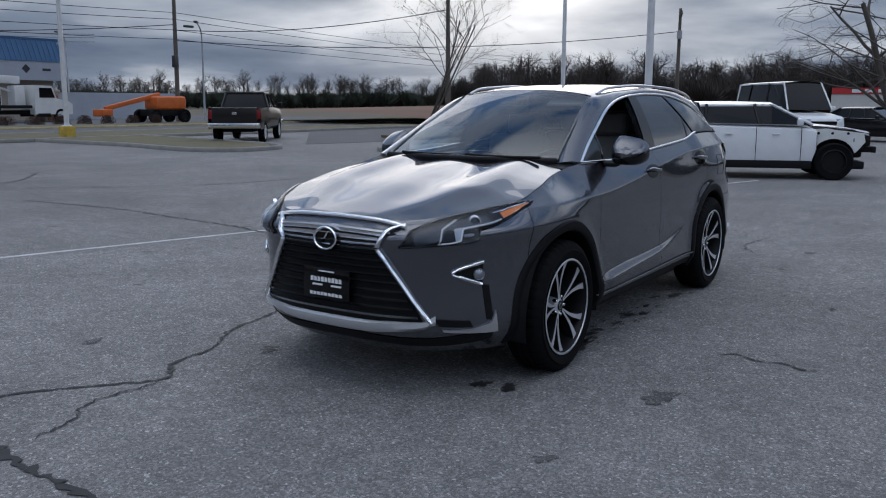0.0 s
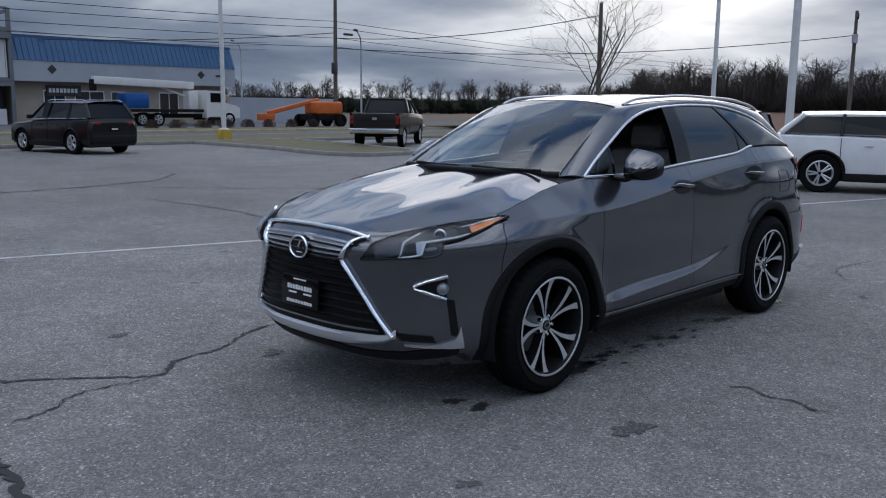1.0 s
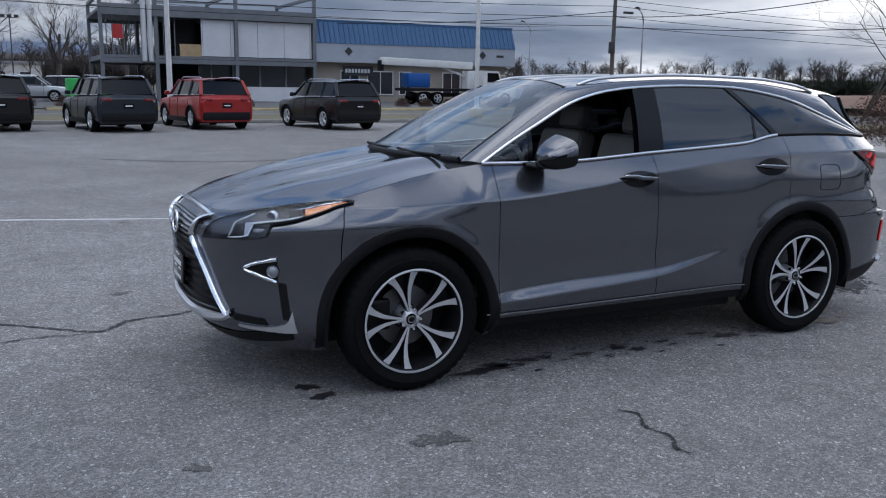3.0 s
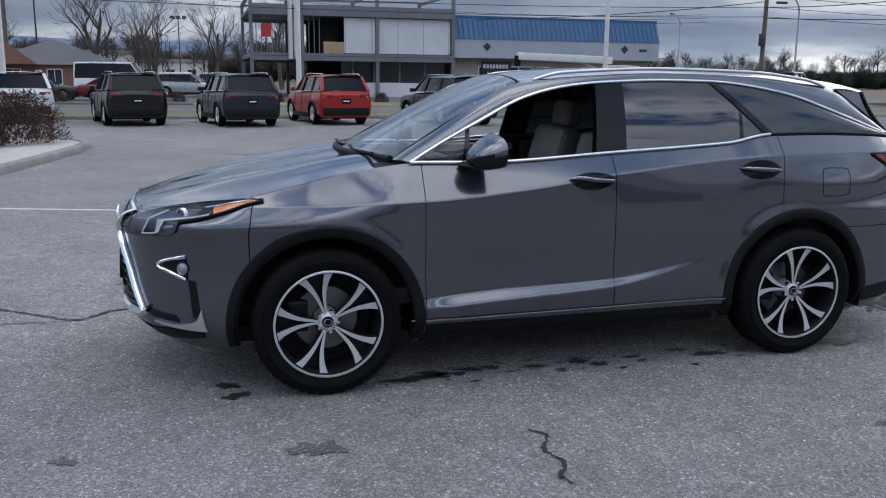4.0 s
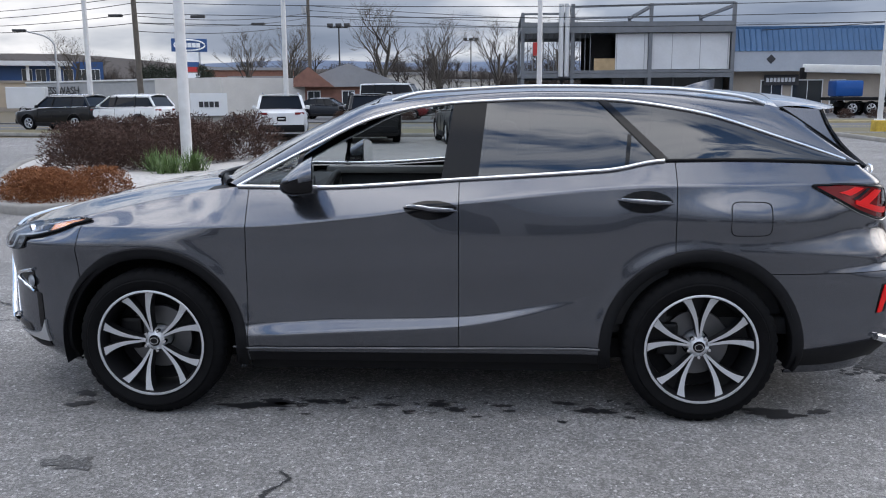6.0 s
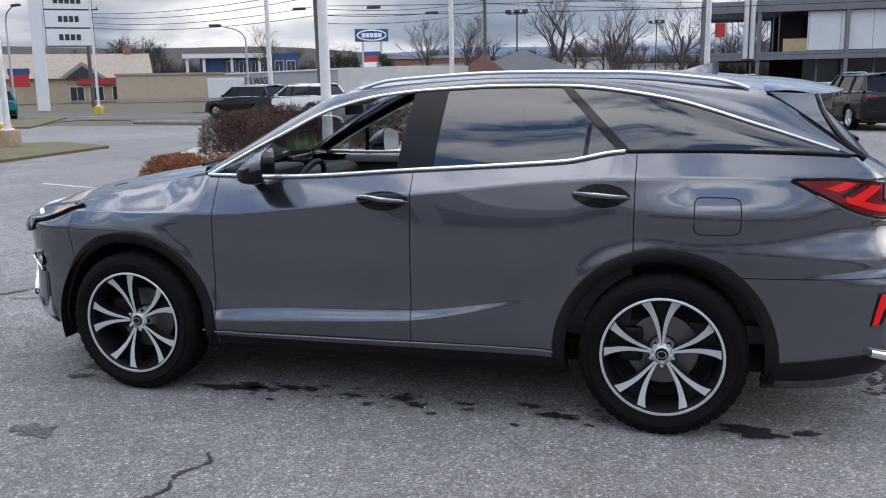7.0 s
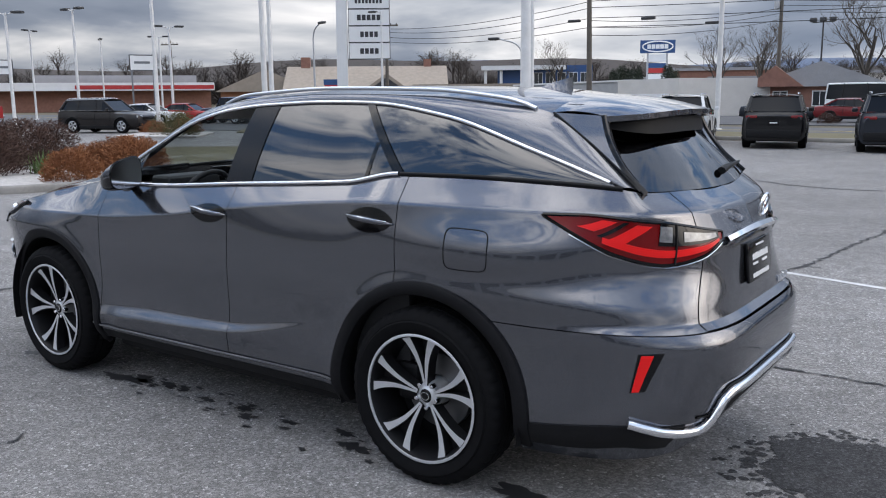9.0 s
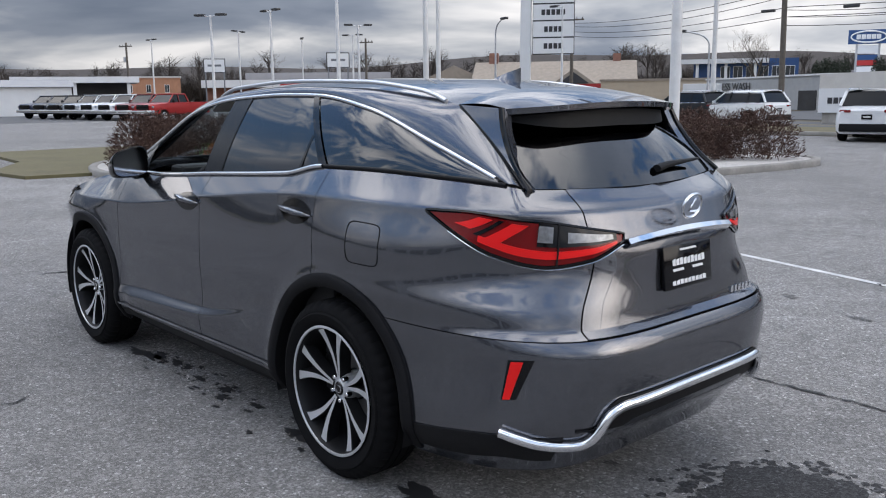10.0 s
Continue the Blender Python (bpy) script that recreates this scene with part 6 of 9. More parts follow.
def twig_clump(name, seed, n, rx, ry, h, mat, blade=0.05, length=0.16, lift=0.0, flat=0.5):
    """A shrub of many small twigs and leaves that fill a rounded, uneven mass."""
    rnd = random.Random(seed)
    lobes = [(rnd.uniform(-0.45, 0.45), rnd.uniform(-0.45, 0.45), rnd.uniform(0.55, 0.8)) for _ in range(6)]
    verts, faces = [], []
    for i in range(n):
        lx, ly, lr = rnd.choice(lobes)
        while True:
            u = np.array([rnd.uniform(-1, 1), rnd.uniform(-1, 1), rnd.uniform(0, 1)])
            m = np.linalg.norm(u)
            if 0.2 < m < 1:
                break
        u = u / m * (m ** flat)
        c = np.array([(lx + u[0] * lr) * rx, (ly + u[1] * lr) * ry, lift + h * (0.04 + 0.96 * u[2] * (0.75 + 0.25 * lr))])
        d = np.array([u[0] + rnd.gauss(0, 0.5), u[1] + rnd.gauss(0, 0.5), 0.5 + rnd.gauss(0, 0.5)])
        d /= np.linalg.norm(d)
        s = np.cross(d, (rnd.gauss(0, 1), rnd.gauss(0, 1), rnd.gauss(0, 1)))
        s /= np.linalg.norm(s) + 1e-6
        L, w = length * rnd.uniform(0.5, 1.3), blade * rnd.uniform(0.4, 1.2)
        k = len(verts)
        verts += [tuple(c - d * L / 2), tuple(c + s * w / 2), tuple(c + d * L / 2), tuple(c - s * w / 2)]
        faces.append((k, k + 1, k + 2, k + 3))
    return mesh_of(name, verts, faces, M[mat], False)


def shrub(name, me, x, y, label, turn=0, scale=1.0, group="shrubs in the gravel bed", z=0.10):
    ob = tagged(new(name, me), label, "shrub", group)
    ob.matrix_basis = pose(x, y, z, 0, 0, turn) @ Matrix.Diagonal((scale, scale, scale, 1))
    return ob


BARB = [twig_clump("shrub", 40 + k, 5200, 1.0, 0.95, 1.15, "barberry", 0.022, 0.13) for k in range(3)]
ORNG = [twig_clump("shrub", 50 + k, 5000, 0.85, 0.8, 0.75, "orange_shrub", 0.028, 0.09) for k in range(2)]
GRN = twig_clump("shrub", 61, 5000, 1.1, 1.0, 1.2, "hedge", 0.03, 0.09)
for k, (x, y, s) in enumerate([(5.9, -15.7, 1.1), (7.5, -16.2, 1.1), (9.2, -16.3, 1.0), (6.3, -14.2, 0.95), (8.1, -14.6, 1.05), (9.5, -14.6, 0.92), (8.4, -12.8, 0.98), (7.2, -12.6, 0.85), (15.7, -6.5, 1.1), (16.4, -7.5, 1.05), (14.9, -5.2, 1.15)]):
    shrub("barberry_bush", BARB[k % 3], x, y, "rounded dark brown-red barberry bush in pale gravel", 57 * k, s)
for k, (x, y, s) in enumerate([(6.2, -7.0, 0.7), (6.7, -7.7, 0.66), (7.0, -8.6, 0.6), (5.9, -8.0, 0.66), (12.5, -7.2, 1.1), (13.5, -8.1, 1.1), (12.2, -5.9, 0.9), (14.1, -7.5, 0.9)]):
    shrub("orange_bush", ORNG[k % 2], x, y, "low orange-brown mounded shrub in pale gravel", 83 * k, s)
shrub("green_bush", GRN, 27.8, -20.2, "rounded dull green bush on the far bed", 20, 1.0, "clipped shrubs")
for k, (x, y, s) in enumerate([(31.0, -23.0, 1.0), (32.2, -22.4, 0.85)]):
    shrub("orange_bush", ORNG[k % 2], x, y, "orange-brown clipped shrub on the far bed", 40 * k, s, "clipped shrubs")
for k, (x, y, s) in enumerate([(19.3, -7.6, 0.95), (20.6, -8.3, 0.9)]):
    shrub("barberry_bush", BARB[k % 3], x, y, "dense brown winter bush on the grass strip", 33 * k, s, "bushes on the grass strip", 0.05)


def yucca(x, y, seed, n=150, size=0.55, z=0.10):
    rnd = random.Random(seed)
    v, f = [], []
    for _ in range(n):
        a, e = rnd.uniform(0, 6.28), rnd.uniform(0.35, 1.45)
        L, w = size * rnd.uniform(0.6, 1.1), 0.022
        ox, oy = rnd.gauss(0, 0.10), rnd.gauss(0, 0.10)
        d = np.array([math.cos(a) * math.cos(e), math.sin(a) * math.cos(e), math.sin(e)])
        s = np.array([-math.sin(a), math.cos(a), 0]) * w
        p0 = np.array([ox, oy, 0])
        p1 = p0 + d * L * 0.6
        p2 = p0 + d * L + np.array([0, 0, -0.12 * L * math.cos(e)])
        k = len(v)
        v += [tuple(p0 - s / 2), tuple(p0 + s / 2), tuple(p1 + s / 2), tuple(p1 - s / 2), tuple(p2)]
        f += [(k, k + 1, k + 2, k + 3), (k + 3, k + 2, k + 4)]
    ob = tagged(new("yucca", mesh_of("yucca", v, f, M["yucca"], False)), "green spiky yucca in pale gravel", "plant", "yuccas")
    ob.matrix_basis = pose(x, y, z)


for k, (x, y) in enumerate([(6.15, -11.7), (5.85, -12.3), (6.6, -12.2), (14.0, -6.3), (-16.3, -7.6), (-16.6, -8.4)]):
    yucca(x, y, 70 + k)
hedge = [twig_clump("hedge", 81, 9000, 2.2, 1.6, 1.75, "barberry", 0.025, 0.12, flat=0.35)]
for k, (x, y, s) in enumerate([(-18.6, -9.6, 1.0), (-19.8, -11.8, 1.0)]):
    shrub("brown_hedge", hedge[0], x, y, "tall dense brown beech-like winter hedge", 90 * k, s, "hedges")

# trees
bare_tree("bare_tree", "tall bare tree with fine upswept branches beside a pole", 3, 10.0, 0.055, pose(-35.1, -25.5, 0), 6, 0.58, stems=3, up=0.12)
bare_tree("bare_tree", "wide bare tree with drooping dark branches over parked cars", 8, 7.0, 0.10, pose(-21.0, 0.5, 0, 0, 0, 200), 5, 0.95, up=0.02)
A = bare_tree("bare_tree", "broad bare tree with dense twigs behind the parked cars", 12, 9.5, 0.20, pose(9.9, -71.7, 0), 6, 0.52, up=0.30)
for x, y, s, r in [(-0.4, -87.5, 0.95, 80), (19, -78, 0.85, 160), (6.5, -104, 1.15, 220), (27, -90, 0.9, 300), (5.5, -80, 0.7, 20), (-8, -98, 1.1, 130), (50, -96, 0.9, 33)]:
    c = copy_thing(A, pose(x, y, 0, 0, 0, r))
    c.scale = (s, s, s)


def mini_tree(seed, thick, depth=3, spread=0.6, limbs=8):
    """A small bare tree one unit high, as arrays of vertices and triangles, for far woods."""
    rnd = random.Random(seed)
    pieces = [tube([(0, 0, -0.03), (0, 0, 0.35), (0.02, 0.0, 0.75)], thick * 2.2, 4, taper=[1, 0.8, 0.3])]
    for i in range(limbs):
        a, k = rnd.uniform(0, 6.28), rnd.uniform(0.18, 0.62)
        d = np.array([math.cos(a) * spread, math.sin(a) * spread, 0.9])
        branch(pieces, rnd, (0, 0, k), d / np.linalg.norm(d), 0.30 * rnd.uniform(0.8, 1.2) * (1.15 - k), thick, depth - 1, 0.12, spread)
    v, f = joined(pieces)
    tri = [t for q in f for t in ([q] if len(q) == 3 else [(q[0], q[1], q[2]), (q[0], q[2], q[3])] if len(q) == 4 else [])]
    v = np.array(v)
    return v / np.array([1, 1, v[:, 2].max()]), np.array(tri)


def fan_tree(seed, blades, width):
    """A dense evergreen or thicket one unit high, of pointed blades."""
    rnd = random.Random(seed)
    v, f = [], []
    for _ in range(blades):
        a, e, k = rnd.uniform(0, 6.28), rnd.uniform(0.5, 1.4), rnd.uniform(0.02, 0.6)
        p0 = np.array([0, 0, k * 0.7])
        d = np.array([math.cos(a) * math.cos(e), math.sin(a) * math.cos(e), math.sin(e)])
        s_ = np.array([-math.sin(a + 0.7), math.cos(a + 0.7), 0]) * width * 0.1
        i = len(v)
        v += [p0 - s_, p0 + s_, p0 + d * (1 - k) * rnd.uniform(0.6, 1.0)]
        f.append((i, i + 1, i + 2))
    return np.array(v), np.array(f)


MINI = [mini_tree(200 + k, 0.0075, 4, 0.55 + 0.1 * k, 9) for k in range(3)]
FAN = [fan_tree(300 + k, 150, 0.22) for k in range(3)]


def far_wood(name, label, centers, height, seed, mat="far_wood", kind="bare"):
    """Far woods: small trees of varied size and turn, in one mesh."""
    rnd = random.Random(seed)
    V, F, n = [], [], 0
    for x, y, z in centers:
        v, f = rnd.choice(MINI if kind == "bare" else FAN)
        h, a, w = height * rnd.uniform(0.6, 1.15), rnd.uniform(0, 6.28), rnd.uniform(0.85, 1.3)
        c, s_ = math.cos(a), math.sin(a)
        V.append(np.stack([x + (v[:, 0] * c - v[:, 1] * s_) * h * w, y + (v[:, 0] * s_ + v[:, 1] * c) * h * w, z + v[:, 2] * h], -1))
        F.append(f + n)
        n += len(v)
    V, F = np.concatenate(V), np.concatenate(F)
    me = bpy.data.meshes.new(name)
    me.vertices.add(len(V)), me.loops.add(3 * len(F)), me.polygons.add(len(F))
    me.vertices.foreach_set("co", V.astype(np.float32).ravel())
    me.loops.foreach_set("vertex_index", F.astype(np.int32).ravel())
    me.polygons.foreach_set("loop_start", np.arange(0, 3 * len(F), 3, dtype=np.int32))
    me.materials.append(M[mat])
    me.update(calc_edges=True)
    return tagged(new(name, me), label, "woods", kind="stuff")


def scatter(n, seed, a0, a1, r0, r1, z=None):
    rnd = random.Random(seed)
    out = []
    for _ in range(n):
        a, r = radians(rnd.uniform(a0, a1)), rnd.uniform(r0, r1)
        out.append((r * math.cos(a), r * math.sin(a), 0.0 if z is None else z))
    return out


far_wood("bare_wood", "dense bare winter wood beyond the car park", scatter(420, 5, 181, 212, 85, 135), 6.6, 6)
far_wood("wood_undergrowth", "dark undergrowth of the winter wood", scatter(1500, 7, 180, 214, 86, 130), 4.6, 8, kind="fan")
far_wood("tree_line", "far line of bare trees on the horizon", scatter(320, 9, 208, 262, 200, 290), 8.5, 10)
far_wood("evergreen_line", "far line of dark evergreens on the horizon", scatter(1500, 11, 206, 262, 195, 280), 5.0, 12, "pine", "fan")
far_wood("tree_line", "far bare trees beyond the town", scatter(330, 13, 262, 362, 210, 380), 13, 14)
far_wood("evergreen_line", "dark evergreens on the far wooded hills", scatter(2200, 15, 262, 364, 230, 430), 9, 16, "far_wood", "fan")
far_wood("shrub_line", "low brown shrubs and bare trees behind the parked cars", scatter(40, 17, 262, 284, 84, 118), 6.5, 18)


# unseen woods added behind the camera, so that low reflections turn darker
far_wood("tree_line", "unseen far bare trees added behind the camera", scatter(200, 23, 2, 180, 120, 190), 9, 24)
far_wood("evergreen_line", "unseen dark evergreens added behind the camera", scatter(700, 25, 2, 180, 115, 185), 6.5, 26, "pine", "fan")


def hills():
    """Far ridges as long low forms beyond the woods; the farther one is tinted for haze."""
    # distance haze is painted into the far ridge's blue colour
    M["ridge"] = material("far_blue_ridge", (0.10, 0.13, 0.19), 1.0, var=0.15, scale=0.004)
    for r, hgt, a0, a1, sd in ((2600, 150, 250, 330, 1), (1500, 84, 250, 376, 2)):
        a = np.radians(np.linspace(a0, a1, 60))
        prof = hgt * (0.72 + 0.10 * np.sin(a * 7 + sd) + 0.05 * np.sin(a * 19 + 2 * sd)) * np.sin(np.linspace(0, np.pi, 60)) ** 0.5
        P = np.stack([np.stack([(r - 200) * np.cos(a), (r - 200) * np.sin(a), 0 * a], -1), np.stack([r * np.cos(a), r * np.sin(a), prof], -1), np.stack([(r + 300) * np.cos(a), (r + 300) * np.sin(a), 0 * a], -1)], 1)
        v, f = grid(P)
        tagged(new("ridge", mesh_of("ridge", v, f, M["ridge"] if sd == 1 else M["far_wood"], angle=80)), "long wooded ridge on the horizon, tinted blue for haze" if sd == 1 else "low brown wooded ridge behind the town", "hill", kind="structure")


hills()

# columnar evergreens beside the sign
CYP = twig_clump("cypress", 91, 4200, 0.55, 0.55, 3.4, "pine", 0.05, 0.16, flat=0.4)
for k, (x, y, s) in enumerate([(31.6, -77.0, 1.4), (32.8, -77.6, 1.5), (30.6, -76.6, 1.45), (27.0, -75.4, 1.45), (26.2, -75.0, 1.3), (33.8, -78.2, 1.4)]):
    ob = tagged(new("cypress", CYP), "dark columnar evergreen beside the roadside sign", "tree", "columnar evergreens")
    ob.matrix_basis = pose(x, y, 0, 0, 0, 70 * k) @ Matrix.Diagonal((s, s, s, 1))


# ---- parked vehicles ----
def car_paint(name, color, metal=0.2):
    return material(name, color, 0.28, metal, coat=0.35, spec=0.3, var=0.05, scale=5)


M["p_white"] = car_paint("white_car_paint", (0.70, 0.71, 0.72), 0.0)
M["p_black"] = car_paint("black_car_paint", (0.005, 0.005, 0.006), 0.0)
M["p_slate"] = car_paint("slate_grey_paint", (0.018, 0.022, 0.030), 0.3)
M["p_red"] = car_paint("red_car_paint", (0.33, 0.022, 0.020))
M["p_darkred"] = car_paint("dark_red_paint", (0.16, 0.015, 0.018))
M["p_teal"] = car_paint("teal_car_paint", (0.0, 0.16, 0.22))
M["p_blue"] = car_paint("blue_car_paint", (0.012, 0.09, 0.33))
M["p_brown"] = car_paint("dark_brown_paint", (0.010, 0.008, 0.008), 0.0)
M["p_silver"] = car_paint("silver_car_paint", (0.40, 0.42, 0.44), 0.5)
M["p_navy"] = car_paint("dark_blue_paint", (0.015, 0.02, 0.05))
M["tail_red"] = material("tail_lamp_red", (0.18, 0.006, 0.008), 0.25, coat=0.3)
M["orange_metal"] = material("orange_machine_paint", (0.55, 0.12, 0.02), 0.45, var=0.15, scale=3)
M["truck_white"] = material("white_truck_paint", (0.68, 0.68, 0.66), 0.4, var=0.1, scale=2)

BG_W = {}


def bg_wheel_data(R):
    key = round(R, 3)
    if key not in BG_W:
        r, w = R * 0.66, R * 0.62
        v, f = lathe([(r, -w * 0.4), (R * 0.93, -w * 0.5), (R, -w * 0.38), (R, w * 0.38), (R * 0.93, w * 0.5), (r, w * 0.42)], 28)
        ty = mesh_of("tyre", v, [q[::-1] for q in f], M["rubber"], angle=40)
        v, f = lathe([(r, w * 0.42), (r * 0.93, w * 0.45), (r * 0.88, w * 0.30), (r * 0.84, w * 0.1)], 28)
        dark = lathe([(r * 0.86, w * 0.12), (0.001, w * 0.12)], 20)
        rim = mesh_of("rim", v, f, M["rim"], angle=40)
        pieces = []
        for i in range(5):
            for s_ in (-0.16, 0.16):
                a = 2 * math.pi * i / 5 + s_
                pieces.append(tube([(0.12 * r * math.cos(a), w * 0.36, 0.12 * r * math.sin(a)), (r * 0.93 * math.cos(a), w * 0.38, r * 0.93 * math.sin(a))], r * 0.075, 5))
        sp = mesh_of("spokes", *joined(pieces), M["rim"], angle=60)
        bk = mesh_of("rim_back", *dark, M["rim_dark"])
        BG_W[key] = (ty, rim, sp, bk)
    return BG_W[key]


def bg_wheel(parent, x, y, R, dark=False):
    ty, rim, sp, bk = bg_wheel_data(R)
    turn = Matrix.Rotation(0 if y > 0 else math.pi, 4, "Z")
    w = child("wheel", rim, parent, at=Matrix.Translation((x, y, R)) @ turn)
    child("tyre", ty, w)
    if dark:
        w.data = w.data.copy()
        w.data.materials[0] = M["rim_dark"]
    if not dark:
        child("spokes", sp, w)
    child("rim_back", bk, w)


def section(w, zb, zs, crown=0.02, tuck=0.10):
    """Half section from the sill to the shoulder, for a loft."""
    h = zs - zb
    half = [(0.0, zb), (w * 0.86, zb), (w * 0.97, zb + min(0.10, h * 0.3)), (w, zb + h * 0.42), (w * 0.985, zb + h * 0.72), (w * 0.95, zs - 0.05), (w * 0.88, zs), (w * 0.5, zs + crown * 0.8), (0.0, zs + crown)]
    return half + [(-y, z) for y, z in half[-2:0:-1]]


def loft(stations):
    P = np.array([[(x, y, z) for y, z in sec] for x, sec in stations])
    P = np.concatenate([P, P[:, :1]], 1)
    v, f = grid(P)
    m = P.shape[1]
    n = P.shape[0]
    return v, f + [tuple(range(m - 1)), tuple((n - 1) * m + j for j in range(m - 1))[::-1]]


KINDS = {
    # length, width, height, wheelbase, wheel radius, bonnet height, belt height, cowl x, roof front x, roof rear x, glass foot rear x
    "suv": (4.55, 1.86, 1.68, 2.70, 0.37, 1.00, 1.08, 0.98, 0.28, -1.84, -2.17),
    "big_suv": (4.85, 1.94, 1.76, 2.91, 0.38, 1.05, 1.12, 1.02, 0.30, -1.85, -2.22),
    "low_suv": (4.85, 1.94, 1.60, 2.91, 0.38, 1.02, 1.10, 1.02, 0.22, -1.80, -2.22),
    "boxy": (4.45, 1.88, 1.86, 2.75, 0.41, 1.12, 1.18, 0.70, 0.42, -1.85, -1.98),
    "van": (5.6, 2.05, 2.45, 3.5, 0.36, 1.15, 1.30, 1.75, 1.05, -2.70, -2.76),
    "sedan": (4.7, 1.80, 1.45, 2.75, 0.33, 0.88, 0.94, 0.85, 0.15, -1.05, -1.75),
}


def vehicle(name, label, kind, paint, x, y, heading, category="car", group="parked cars", cut_nose=False, rails=True, z=0.0):
    """A parked car: painted body, glazing, roof, pillars, lamps, bumpers, plate and wheels. heading: degrees from +x to its nose."""
    L, W, H, wb, R, hz, bz, cx, rf, rr, gf = KINDS[kind]
    w = W / 2
    root = base(name, label, category, group, at=pose(x, y, z, 0, 0, heading))
    fx_, rx_ = L / 2, -L / 2
    zb = 0.26
    st = [(fx_, section(w * 0.70, 0.42, hz * 0.78)), (fx_ - 0.06, section(w * 0.84, 0.34, hz * 0.86)), (fx_ - 0.25, section(w * 0.95, 0.28, hz * 0.93)), (fx_ - 0.6, section(w * 0.99, zb, hz * 0.97)),
          (cx + 0.15, section(w, zb, hz)), (cx, section(w, zb, hz + 0.03)), (0.0, section(w, zb, bz)), (gf * 0.6, section(w, zb, bz + 0.03)), (gf, section(w * 0.985, zb, bz + 0.04)), (rx_ + 0.10, section(w * 0.94, 0.32, bz + 0.01)), (rx_, section(w * 0.86, 0.42, bz - 0.10))]
    if cut_nose:
        st = [(cx + 0.08, section(w * 0.97, zb, hz))] + st[5:]
    P = np.array([[(xx, yy, zz) for yy, zz in sec] for xx, sec in st])
    # refine along the length, cut the arches by pulling the sill up round each wheel
    xs = np.unique(np.r_[np.linspace(st[0][0], st[-1][0], 46), [s_[0] for s_ in st]])[::-1]
    order = np.array([s_[0] for s_ in st])[::-1]
    Q = np.stack([np.stack([np.interp(xs, order, P[::-1, j, k]) for k in range(3)], -1) for j in range(P.shape[1])], 1)
    for ax in (wb / 2, -wb / 2):
        d = np.abs(xs - ax)
        lift = np.where(d < R * 1.13, R + np.sqrt(np.maximum((R * 1.13) ** 2 - d ** 2, 0)), 0)
        Q[..., 2] = np.where((np.abs(Q[..., 1]) > w * 0.55) & (lift[:, None] > Q[..., 2]), lift[:, None], Q[..., 2])
    Q = np.concatenate([Q, Q[:, :1]], 1)
    v, f = grid(Q)
    m, n = Q.shape[1], Q.shape[0]
    f = f + [tuple(range(m - 1)), tuple((n - 1) * m + j for j in range(m - 1))[::-1]]
    part("body", solid(v, f), paint, root, angle=35)
    # glazing
    tw = w * 0.74
    gb = bz + 0.02
    G = [(cx, [(w * 0.90, gb - 0.02), (w * 0.90, gb - 0.02)]), (rf, None), (rr, None), (gf, None)]
    B = np.array([(cx, w * 0.88, gb - 0.03), (rf, w * 0.92, gb), (rr, w * 0.92, gb + 0.02), (gf, w * 0.88, gb + 0.02)])
    T = np.array([(cx - 0.02, w * 0.86, gb), (rf, tw, H - 0.07), (rr, tw, H - 0.09), (gf + 0.02, w * 0.85, gb + 0.05)])
    verts = []
    for s_ in (1, -1):
        verts += [tuple(p * (1, s_, 1)) for p in B] + [tuple(p * (1, s_, 1)) for p in T]
    q = [(0, 1, 5, 4), (1, 2, 6, 5), (2, 3, 7, 6), (8, 12, 13, 9), (9, 13, 14, 10), (10, 14, 15, 11), (4, 5, 13, 12), (5, 6, 14, 13), (6, 7, 15, 14)]
    part("glazing", solid(verts, q), M["glass_bg"], root, "dark glass", smooth=False)
    a = np.linspace(-1, 1, 9)
    xr = np.linspace(rf + 0.06, rr - 0.05, 12)
    P = np.stack([np.stack([xr, np.full(12, tw * 1.02 * u), np.full(12, H - 0.075) + 0.07 * (1 - abs(u) ** 2.5) - 0.02 * ((xr - xr.mean()) / (xr[0] - xr.mean())) ** 2], -1) for u in a], 1)
    P = np.concatenate([P[:, :1] - (0, 0, 0.05), P, P[:, -1:] - (0, 0, 0.05)], 1)
    part("roof", solid(*grid(P)), paint, root, angle=50)
    for s_ in (1, -1):
        def bar(name_, p, q_, r, mat=paint):
            child(name_, mesh_of(name_, *tube([p, q_], r, 6), mat, angle=60), root)
        bar("pillar", (cx, w * 0.885 * s_, gb), (rf, tw * 1.01 * s_, H - 0.07), 0.035)
        bar("pillar", (-0.02, w * 0.93 * s_, gb), (-0.12, tw * 1.02 * s_, H - 0.07), 0.035, M["black_gloss"])
        bar("pillar", (rr * 0.62, w * 0.93 * s_, gb), (rr * 0.60, tw * 1.02 * s_, H - 0.08), 0.035, M["black_gloss"])
        bar("pillar", (gf, w * 0.875 * s_, gb + 0.03), (rr, tw * 1.01 * s_, H - 0.09), 0.055)
        if rails and kind in ("suv", "big_suv"):
            child("roof_rail", mesh_of("roof_rail", *tube([(rf - 0.1, tw * 0.93 * s_, H - 0.03), (rf - 0.3, tw * 0.93 * s_, H + 0.02), (rr + 0.2, tw * 0.93 * s_, H + 0.015), (rr, tw * 0.93 * s_, H - 0.03)], 0.018, 6), M["satin"], angle=60), root)
        part("door_mirror", box_bm(0.12, 0.17, 0.14, (cx - 0.28, (w + 0.08) * s_, bz + 0.08), 0.04), paint if kind != "boxy" else M["black_plastic"], root)
        tz = bz - 0.10
